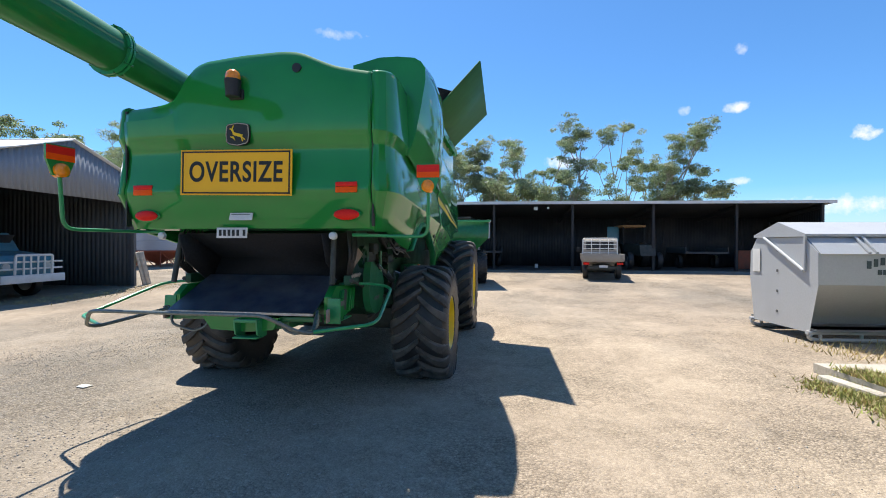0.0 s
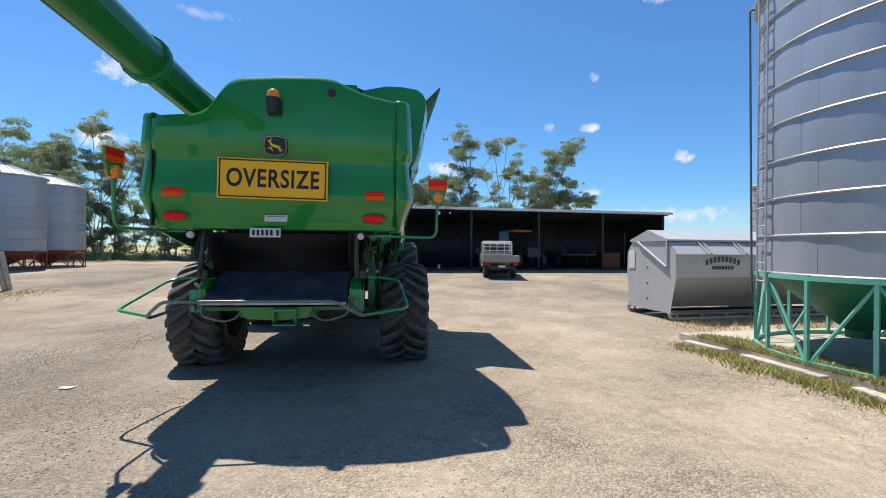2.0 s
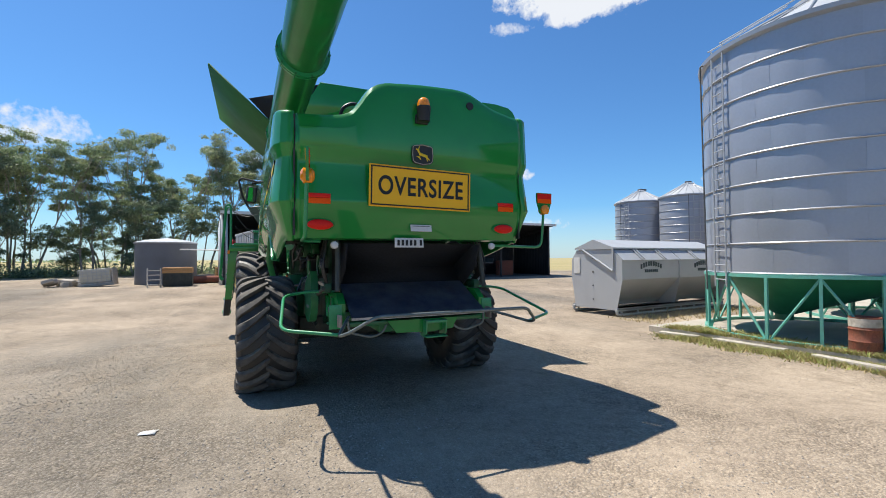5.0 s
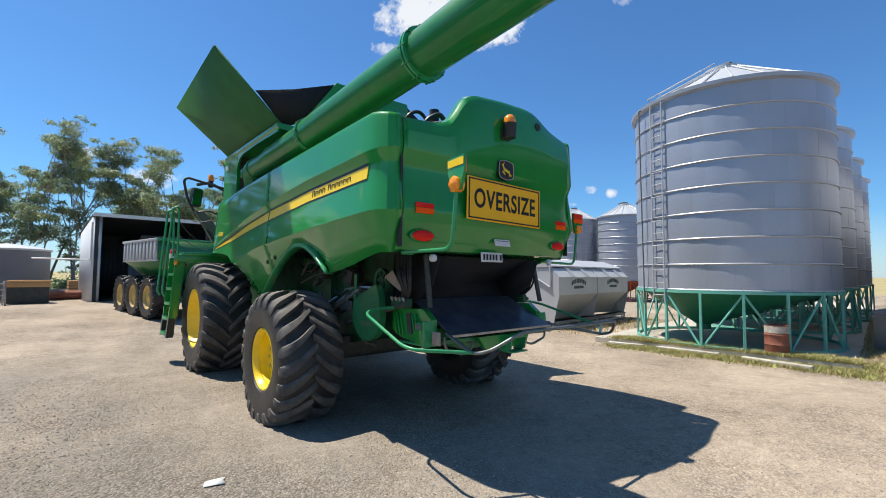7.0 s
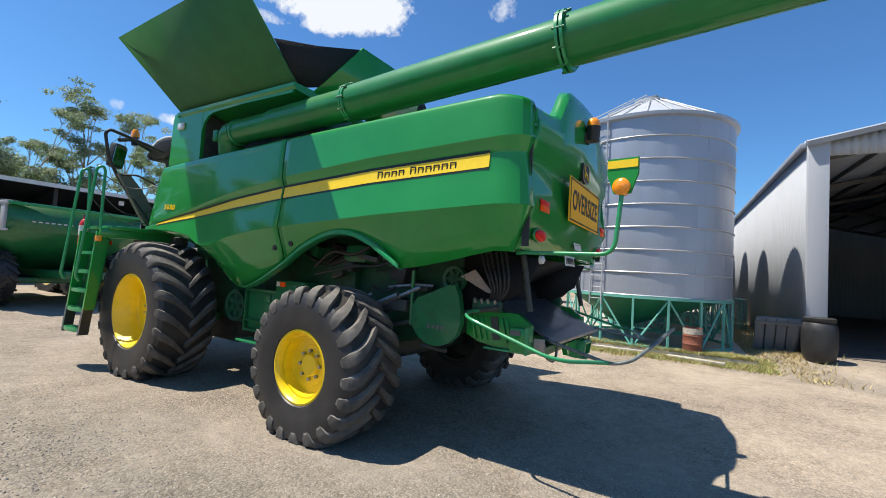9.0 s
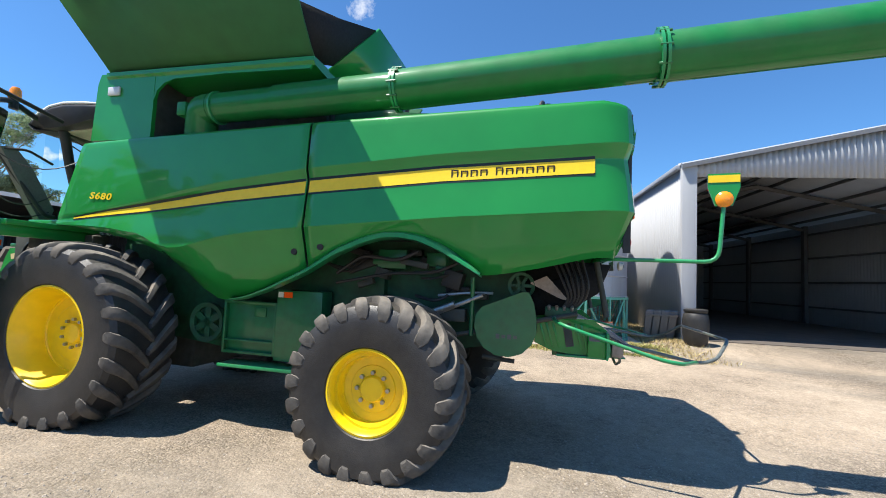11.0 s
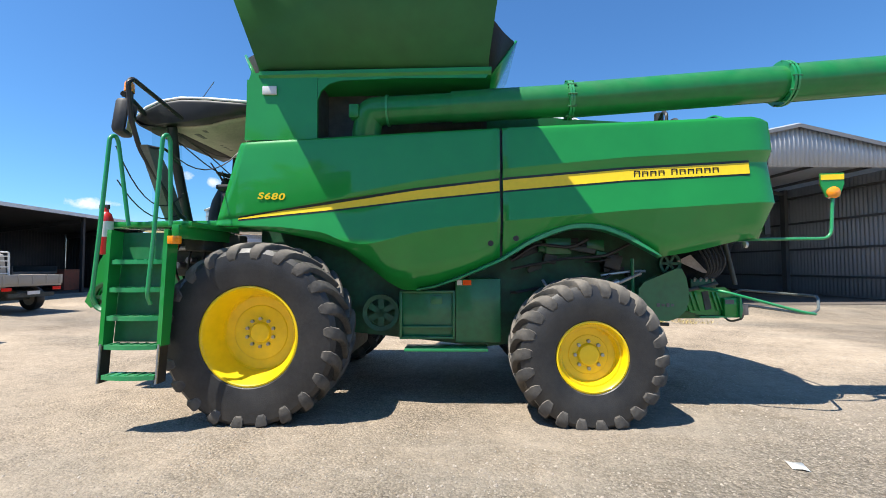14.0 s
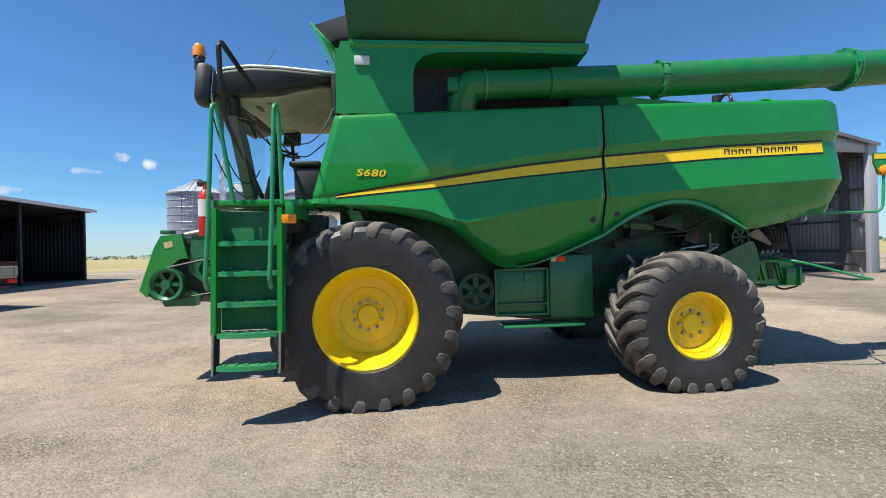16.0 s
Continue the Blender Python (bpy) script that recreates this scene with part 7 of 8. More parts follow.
# ---- vehicles ----
def road_wheel(parent, c, r, w, axis, rim_mat, name="wheel", dish=0.5, lugs=0):
    """A plain road wheel; axis is the rotation (degrees) that turns z to the axle."""
    m = pose(*c, *axis)
    wp = new(name)
    wp.parent = parent
    bm = bmesh.new()
    spin(bm, [(r * 0.58, -w / 2 * 0.8), (r * 0.70, -w / 2), (r * 0.93, -w / 2 * 0.95), (r, -w / 2 * 0.6), (r, w / 2 * 0.6), (r * 0.93, w / 2 * 0.95), (r * 0.70, w / 2), (r * 0.58, w / 2 * 0.8)], 32, m)
    for k in range(2 * lugs):
        a = math.pi * k / lugs
        h = 1 if k % 2 else -1
        q = m @ Matrix.Rotation(a, 4, "Z") @ Matrix.Translation((r, 0, h * w * 0.24)) @ Matrix.Rotation(h * 0.7, 4, "X") @ Matrix.Diagonal((0.07, 0.055, w * 0.58, 1))
        lug = bmesh.new()
        bmesh.ops.create_cube(lug, size=1.0, matrix=q)
        part("tread_lug", lug, RUBBER, wp, smooth=0)
    part("tyre", bm, RUBBER, wp)
    bm = bmesh.new()
    spin(bm, [(r * 0.60, w / 2 * 0.82), (r * 0.52, w / 2 * 0.7), (r * 0.46, w / 2 * dish - 0.02), (r * 0.2, w / 2 * dish), (r * 0.18, w / 2 * dish + 0.03), (0, w / 2 * dish + 0.03)], 28, m)
    spin(bm, [(r * 0.60, -w / 2 * 0.82), (r * 0.46, -w / 2 * dish), (0, -w / 2 * dish)], 28, m)
    part("rim", bm, rim_mat, wp)
    return wp


UTE = pose(1.50, 21.9, ground_z(1.50, 22.8), 0, 0, 2)  # y ahead, away from the yard
ute = thing("farm_ute", UTE, "dusty cream farm utility with a drop-side tray", "ute")
bm = bmesh.new()
box(bm, (0, 0.95, 0.86), (1.80, 2.05, 0.07), bevel=0.01)
part("tray_floor", bm, UTE_PAINT, ute)
for s_ in (-1, 1):
    bm = bmesh.new()
    box(bm, (s_ * 0.90, 0.95, 1.03), (0.035, 2.05, 0.28), bevel=0.006)
    for k in range(4):
        box(bm, (s_ * 0.925, 0.15 + 0.53 * k, 1.03), (0.03, 0.05, 0.29))
    part("tray_side", bm, UTE_PAINT, ute)
bm = bmesh.new()
box(bm, (0, -0.09, 1.03), (1.80, 0.035, 0.28), bevel=0.006)
for k in range(5):
    box(bm, (-0.8 + 0.4 * k, -0.115, 1.03), (0.05, 0.03, 0.29))
part("tailgate", bm, UTE_PAINT, ute)
bm = bmesh.new()
pipe(bm, [(-0.82, 1.95, 0.9), (-0.80, 1.95, 1.92), (0.80, 1.95, 1.92), (0.82, 1.95, 0.9)], 0.03, 8, 0.08)
for z in (1.2, 1.42, 1.62, 1.78):
    rod(bm, (-0.8, 1.95, z), (0.8, 1.95, z), 0.018, 6)
for x in (-0.4, 0, 0.4):
    rod(bm, (x, 1.95, 0.9), (x, 1.95, 1.92), 0.018, 6)
part("headboard_rack", bm, WHITE, ute)
bm = bmesh.new()
prism(bm, [(2.02, 0.55), (2.05, 1.30), (2.16, 1.82), (2.30, 1.88), (3.05, 1.88), (3.20, 1.82), (3.62, 1.26), (4.55, 1.18), (4.70, 1.05), (4.72, 0.5)], -0.80, 0.80, "x")
part("cab_body", bm, UTE_PAINT, ute, smooth=35)
bm = bmesh.new()
box(bm, (0, 2.10, 1.55), (1.30, 0.03, 0.40), rot=(-10, 0, 0))
part("rear_window", bm, BLACK, ute)
for s_ in (-1, 1):
    bm = bmesh.new()
    prism(bm, [(2.2, 1.32), (2.28, 1.78), (3.0, 1.78), (3.40, 1.32)], s_ * 0.795, s_ * 0.806, "x")
    part("side_window", bm, BLACK, ute)
    bm = bmesh.new()
    box(bm, (s_ * 0.98, 3.25, 1.35), (0.20, 0.06, 0.26), bevel=0.02)
    part("door_mirror", bm, BLACK, ute)
    bm = bmesh.new()
    box(bm, (s_ * 0.72, -0.10, 0.74), (0.26, 0.04, 0.10), bevel=0.01)
    part("tail_lamp", bm, RED, ute)
    for y in (0.85, 3.75):
        road_wheel(ute, (s_ * 0.72, y, 0.39), 0.39, 0.25, (0, 90 * s_, 0), UTE_PAINT)
bm = bmesh.new()
box(bm, (0, 1.9, 0.58), (0.75, 3.8, 0.16))
box(bm, (0, 0.85, 0.42), (1.2, 0.12, 0.12))
box(bm, (0, -0.05, 0.55), (1.3, 0.08, 0.12))
part("chassis", bm, DARK, ute)
bm = bmesh.new()
box(bm, (0.02, -0.12, 0.62), (0.36, 0.012, 0.11))
part("number_plate", bm, WHITE, ute)

CHASER = pose(-4.57, 17.89, ground_z(-5, 19) - 0.10, 0, 0, 20)  # y towards the machinery shed
chaser = thing("chaser_bin", CHASER, "green chaser bin trailer with galvanised ribbed side rail", "trailer")
CW, CL = 1.62, 3.25
bm = bmesh.new()
rows = [[V(-CW, 0, 2.72), V(CW, 0, 2.72), V(CW, CL, 2.72), V(-CW, CL, 2.72), V(-CW, 0, 2.72)],
        [V(-CW, 0.05, 2.06), V(CW, 0.05, 2.06), V(CW, CL, 2.06), V(-CW, CL, 2.06), V(-CW, 0.05, 2.06)],
        [V(-0.75, 1.1, 1.05), V(0.75, 1.1, 1.05), V(0.75, CL - 0.9, 1.05), V(-0.75, CL - 0.9, 1.05), V(-0.75, 1.1, 1.05)]]
sheet(bm, rows)
bm.faces.new([bm.verts.new(p) for p in rows[2][:4]])
part("hopper", bm, GREEN_DULL, chaser, solid=0.02, smooth=20)
for s_ in (-1, 1):
    bm = bmesh.new()
    box(bm, (s_ * (CW + 0.03), CL / 2, 2.74), (0.10, CL + 0.1, 0.09), bevel=0.01)
    box(bm, (s_ * (CW + 0.02), CL / 2, 2.06), (0.06, CL, 0.06))
    part("rail", bm, GALV, chaser)
    for k in range(10):
        bm = bmesh.new()
        box(bm, (s_ * (CW + 0.02), 0.15 + k * (CL - 0.3) / 9, 2.40), (0.09, 0.17, 0.64), bevel=0.01)
        part("rib", bm, GALV, chaser)
bm = bmesh.new()
box(bm, (0, -0.02, 2.74), (2 * CW + 0.1, 0.08, 0.08), bevel=0.01)
part("end_rail", bm, GREEN_LIT, chaser)
for k in range(7):
    bm = bmesh.new()
    box(bm, (-1.1 + 0.14 * k, -0.03 + 0.02, 2.31), (0.08, 0.012, 0.03))
    part("lettering_bar", bm, WHITE, chaser)
bm = bmesh.new()
box(bm, (0, CL / 2, 0.95), (1.0, CL + 0.8, 0.20), bevel=0.02)
box(bm, (0, 1.8, 0.75), (2.4, 1.9, 0.16), bevel=0.02)
part("chassis", bm, GREEN_DULL, chaser)
for s_ in (-1, 1):
    for y in (0.98, 2.38, 3.78):
        road_wheel(chaser, (s_ * 1.38, y, 0.82), 0.69, 0.48, (0, 90 * s_, 0), UTE_RIM, dish=0.55, lugs=20)
    bm = bmesh.new()
    rod(bm, (s_ * 1.3, 0.1, 2.2), (s_ * 0.75, 1.4, 1.0), 0.03, 6)
    part("corner_stay", bm, GALV, chaser)
tow = thing("tow_tractor", pose(-6.2, 24.9, 0.44, 0, 0, 5), "tractor parked inside the shed before the chaser bin", "tractor")
bm = bmesh.new()
prism(bm, [(-0.3, 0.9), (-0.3, 1.5), (1.6, 1.5), (3.6, 1.45), (3.8, 0.9)], -0.45, 0.45, "x")
part("bonnet", bm, GREEN_DULL, tow)
bm = bmesh.new()
for x in (-0.7, 0.7):
    for y in (-0.2, 1.3):
        rod(bm, (x, y, 1.5), (x * 0.95, y, 2.85), 0.05, 8)
box(bm, (0, 0.55, 2.9), (1.6, 1.8, 0.14), bevel=0.05)
part("cab_frame", bm, BLACK, tow)
for s_ in (-1, 1):
    road_wheel(tow, (s_ * 0.95, 0.2, 0.9), 0.9, 0.55, (0, 90 * s_, 0), WHITE)
    road_wheel(tow, (s_ * 0.85, 2.9, 0.62), 0.62, 0.42, (0, 90 * s_, 0), WHITE)

# old truck in the gable shed
TRUCK = OLD @ pose(2.1, 0.7, 0.02, 0, 0, 0)  # its nose to the open front
truck = thing("old_truck", TRUCK, "faded blue old truck with a white bull bar", "truck")
bm = bmesh.new()
prism(bm, [(0.0, 0.75), (0.0, 1.25), (0.15, 1.40), (1.25, 1.55), (1.65, 2.15), (3.0, 2.20), (3.15, 2.0), (3.15, 0.75)], -0.95, 0.95, "x")
part("cab_body", bm, BLUE, truck, smooth=35)
for s_ in (-1, 1):
    bm = bmesh.new()
    prism(bm, [(0.15, 0.65), (0.10, 1.10), (0.45, 1.28), (1.15, 1.20), (1.45, 0.70)], s_ * 0.75, s_ * 1.08, "x")
    part("mudguard", bm, BLUE, truck, smooth=40)
    road_wheel(truck, (s_ * 0.86, 0.85, 0.46), 0.46, 0.28, (0, 90 * s_, 0), WHITE)
    road_wheel(truck, (s_ * 0.86, 4.8, 0.46), 0.46, 0.28, (0, 90 * s_, 0), WHITE)
    bm = bmesh.new()
    spin(bm, [(0.13, 0.0), (0.12, 0.05), (0.0, 0.07)], 18, pose(s_ * 0.68, -0.0, 1.05, 90, 0, 0))
    part("headlamp", bm, LENS, truck)
bm = bmesh.new()
box(bm, (0, 1.42, 1.85), (1.6, 0.03, 0.55), rot=(33, 0, 0))
part("windscreen", bm, BLACK, truck)
bm = bmesh.new()
box(bm, (0, -0.22, 0.66), (2.15, 0.16, 0.26), bevel=0.02)
part("bumper", bm, WHITE, truck)
bm = bmesh.new()
pipe(bm, [(-0.62, -0.25, 0.75), (-0.62, -0.28, 1.42), (0.62, -0.28, 1.42), (0.62, -0.25, 0.75)], 0.04, 8, 0.08)
for x in (-0.35, -0.12, 0.12, 0.35):
    rod(bm, (x, -0.26, 0.78), (x, -0.28, 1.42), 0.028, 8)
for z in (0.98, 1.2):
    rod(bm, (-1.05, -0.2, z), (1.05, -0.2, z), 0.03, 8)
part("bull_bar", bm, WHITE, truck)
bm = bmesh.new()
box(bm, (0, 4.4, 1.0), (2.0, 3.0, 0.12))
box(bm, (0, 3.2, 0.7), (0.8, 5.5, 0.2))
part("flat_tray", bm, DARK, truck)

# machines in the far shed; bonnet, rims and trailers have its shade in their colour
mt = thing("stored_tractor", FAR @ pose(13.1, 2.6, gz_far + 0.06, 0, 0, 180), "tractor with an orange cab roof parked in the dark shed", "tractor")
bm = bmesh.new()
prism(bm, [(-1.2, 0.8), (-1.2, 1.5), (0.8, 1.5), (2.6, 1.4), (2.8, 0.8)], -0.42, 0.42, "x")
part("bonnet", bm, DARK, mt)
bm = bmesh.new()
for x in (-0.62, 0.62):
    for y in (-1.1, 0.4):
        rod(bm, (x, y, 1.4), (x, y, 2.5), 0.05, 8)
        part("cab_post", bm, BLACK, mt)
        bm = bmesh.new()
bm.free()
bm = bmesh.new()
box(bm, (0, -0.35, 2.56), (1.4, 1.7, 0.14), bevel=0.05)
part("cab_roof", bm, TIMBER, mt)
for s_ in (-1, 1):
    road_wheel(mt, (s_ * 0.85, -0.7, 0.8), 0.8, 0.45, (0, 90 * s_, 0), SHEDSTEEL)
    road_wheel(mt, (s_ * 0.8, 2.0, 0.5), 0.5, 0.3, (0, 90 * s_, 0), SHEDSTEEL)
bm = bmesh.new()
box(bm, (1.0, -0.4, 2.1), (0.7, 0.05, 0.9), bevel=0.02)
part("blue_panel", bm, BLUE, mt)
for (fx, fy, sx, nm, mtl) in ((17.1, 2.9, 2.4, "boom_trailer", SHEDSTEEL), (4.1, 2.9, 2.0, "farm_trailer", SHEDSTEEL)):
    tr = thing(nm, FAR @ pose(fx, fy, gz_far + 0.06), "farm trailer in shade-darkened grey stored in the dark shed", "trailer", group="stored trailers")
    bm = bmesh.new()
    box(bm, (0, 0, 0.95), (sx, 2.6, 0.10), bevel=0.02)
    for x in (-sx / 2, sx / 2):
        box(bm, (x, 0, 1.12), (0.04, 2.6, 0.30))
    part("tray", bm, mtl, tr)
    for s_ in (-1, 1):
        road_wheel(tr, (s_ * (sx / 2 - 0.15), 0, 0.40), 0.40, 0.24, (0, 90, 0), SHEDSTEEL)
bm = bmesh.new()
box(bm, (0, 0, 0.55), (1.3, 0.5, 1.1), bevel=0.03)
cb = part("rusty_cabinet", bm, RUST)
cb.matrix_basis = FAR @ pose(19.6, 2.0, gz_far + 0.06)
tagged(cb, label="rust-brown steel cabinet in the dark shed", category="cabinet")

# grey container with timber, crate and skip near the far shed
cont = thing("water_tank", pose(-12.15, 27.75, ground_z(-12.15, 27.75)), "round grey corrugated water tank with a low pale roof", "tank")
bm = bmesh.new()
spin(bm, [(1.5 + (0.012 if k % 2 else 0.0), 0.06 * k) for k in range(39)], 48)
part("wall", bm, TANKGREY, cont, smooth=60)
bm = bmesh.new()
spin(bm, [(1.56, 2.24), (1.57, 2.32), (1.0, 2.46), (0.0, 2.58)], 40)
part("roof", bm, GALV, cont)
stool = thing("step_stool", pose(-11.35, 23.4, ground_z(-11.35, 23.4), 0, 0, 20), "small weathered timber steps by the tank", "steps")
for k in range(4):
    bm = bmesh.new()
    box(bm, (0, 0.14 * k, 0.16 + 0.22 * k), (0.55, 0.16, 0.04), bevel=0.006)
    part("tread", bm, SLEEPER, stool)
for x in (-0.27, 0.27):
    bm = bmesh.new()
    rod(bm, (x, -0.02, 0.0), (x, 0.52, 0.92), 0.03, 6)
    rod(bm, (x, 0.70, 0.0), (x, 0.50, 0.90), 0.03, 6)
    part("side_rail", bm, SLEEPER, stool)
bm = bmesh.new()
pipe(bm, [(-0.7, 0, 0.2), (-0.2, 0.02, 0.22), (0.3, -0.02, 0.21), (0.7, 0, 0.2)], 0.21, 14)
lg = part("fallen_log", bm, RUST)
lg.matrix_basis = pose(-10.0, 27.4, ground_z(-10.0, 27.4), 0, 0, 12)
tagged(lg, label="rust-brown short log lying by the tank", category="log")
tp = thing("timber_stack", pose(-10.75, 24.75, ground_z(-10.75, 24.75), 0, 0, 10), "stack of new sawn timber on dark bearers", "timber")
for k in range(9):
    bm = bmesh.new()
    box(bm, (0.05, -0.4 + 0.1 * (k % 3) * 3, 0.72 + 0.095 * (k // 3)), (1.30, 0.28, 0.085))
    part("board", bm, TIMBER, tp)
bm = bmesh.new()
box(bm, (0.05, 0, 0.35), (1.26, 1.0, 0.66), bevel=0.02)
part("bearer_crate", bm, DARK, tp)
cr = thing("wooden_crate", pose(-10.3, 33.5, 0.42, 0, 0, 15) @ Matrix.Diagonal((0.75, 0.75, 0.85, 1)), "slatted pine crate on bare ground", "crate")
for k in range(5):
    bm = bmesh.new()
    box(bm, (0, 0, 0.12 + 0.19 * k), (1.5, 1.1, 0.13))
    part("slat", bm, TIMBER, cr)
skip = thing("caged_tank", pose(-14.75, 26.05, ground_z(-14.75, 26.05) + 0.02, 0, -5, 8) @ Matrix.Diagonal((0.62, 0.62, 0.62, 1)), "cream poly tank in a battered steel cage tipped on the ground", "tank")
bm = bmesh.new()
box(bm, (0, 0, 0.86), (2.1, 1.3, 1.12), bevel=0.10)
part("shell", bm, CREAM_POLY, skip)
bm = bmesh.new()
for z in (0.36, 0.62, 0.88, 1.14, 1.40):
    pipe(bm, [(-1.08, -0.68, z), (1.08, -0.68, z), (1.08, 0.68, z), (-1.08, 0.68, z), (-1.08, -0.68, z)], 0.016, 5)
for k in range(8):
    for y in (-0.68, 0.68):
        rod(bm, (-1.08 + 2.16 * k / 7, y, 0.30), (-1.08 + 2.16 * k / 7, y, 1.42), 0.014, 5)
part("cage", bm, GALV, skip)
bm = bmesh.new()
box(bm, (1.2, 0, 0.7), (0.08, 1.5, 1.4))
box(bm, (0, 0, 0.15), (2.3, 1.4, 0.3), bevel=0.05)
part("cradle", bm, SLEEPER, skip)
rb = thing("rubble_heap", pose(-16.0, 26.2, ground_z(-16.0, 26.2)), "low heap of pale broken concrete", "rubble")
bm = bmesh.new()
for k in range(14):
    box(bm, (rng.uniform(-1.0, 1.0), rng.uniform(-0.6, 0.6), rng.uniform(0.05, 0.25)), (rng.uniform(0.3, 0.6), rng.uniform(0.2, 0.5), rng.uniform(0.15, 0.3)), rot=(rng.uniform(-20, 20), rng.uniform(-20, 20), rng.uniform(0, 180)), bevel=0.02)
part("chunk", bm, CONCRETE, rb)


# ---- grass ----
def grass_patch(n, region, h0, h1, mat, label):
    bm = bmesh.new()
    for _ in range(n):
        x, y = region(rng)
        a, h, w = rng.uniform(0, 6.28), rng.uniform(h0, h1), rng.uniform(0.006, 0.014)
        dx, dy = w * math.cos(a), w * math.sin(a)
        lx, ly = rng.gauss(0, 0.6) * h, rng.gauss(0, 0.6) * h
        z = ground_z(x, y)
        d = V(x, y, 0) - S0
        if d.dot(ROW) > -2.72 and -2.65 < d.dot(V(-ROW.y, ROW.x, 0)) < 2.4:
            z = SLAB_TOP
        v = [bm.verts.new((x - dx, y - dy, z)), bm.verts.new((x + dx, y + dy, z)), bm.verts.new((x + lx, y + ly, z + h))]
        bm.faces.new(v)
    ob = part("grass", bm, mat, smooth=0)
    tagged(ob, label=label, category="grass", kind="stuff")


def bank(a, b):
    """A point by its distances along and across the row of silos."""
    p = S0 + ROW * a + Vector((-ROW.y, ROW.x, 0)) * b
    return p.x, p.y


def verge_point(r):
    return bank(r.gauss(-2.74, 0.27), r.uniform(-2.9, 1.9))


CLUMPS = [(*verge_point(rng), rng.uniform(0.04, 0.17)) for _ in range(420)]


def verge(r):
    """Tufts of uneven size, with some strays between."""
    if r.random() < 0.18:
        return verge_point(r)
    x, y, w = CLUMPS[int(len(CLUMPS) * r.random() ** 1.4)]
    return x + r.gauss(0, w), y + r.gauss(0, w)


def around_slab(r):
    p = S0 + ROW * r.uniform(-3.9, 12) + Vector((-ROW.y, ROW.x, 0)) * (-3.2 - abs(r.gauss(0, 0.5)))
    return p.x, p.y


def under_feeder(r):
    p = FEED @ V(r.uniform(-0.5, 6), r.gauss(-0.9, 0.45), 0)
    return p.x, p.y


grass_patch(22000, verge, 0.02, 0.10, GRASS, "patchy green grass along the sleepers")
grass_patch(20000, verge, 0.02, 0.10, STRAW, "dry straw grass along the sleepers")
grass_patch(3000, around_slab, 0.04, 0.15, STRAW, "dry straw-coloured grass beside the slab")
grass_patch(9000, lambda r: tuple((S0 + ROW * r.uniform(-3.0, 12) + Vector((-ROW.y, ROW.x, 0)) * r.uniform(-3.65, -2.6))[:2]), 0.02, 0.08, STRAW, "trampled straw between the slab and the shed wall")
grass_patch(1500, under_feeder, 0.04, 0.15, STRAW, "dry grass round the feed bin")
grass_patch(1600, lambda r: (-15.6 + r.gauss(0, 0.5), r.uniform(9, 15)), 0.03, 0.10, STRAW, "spilt straw before the old shed")


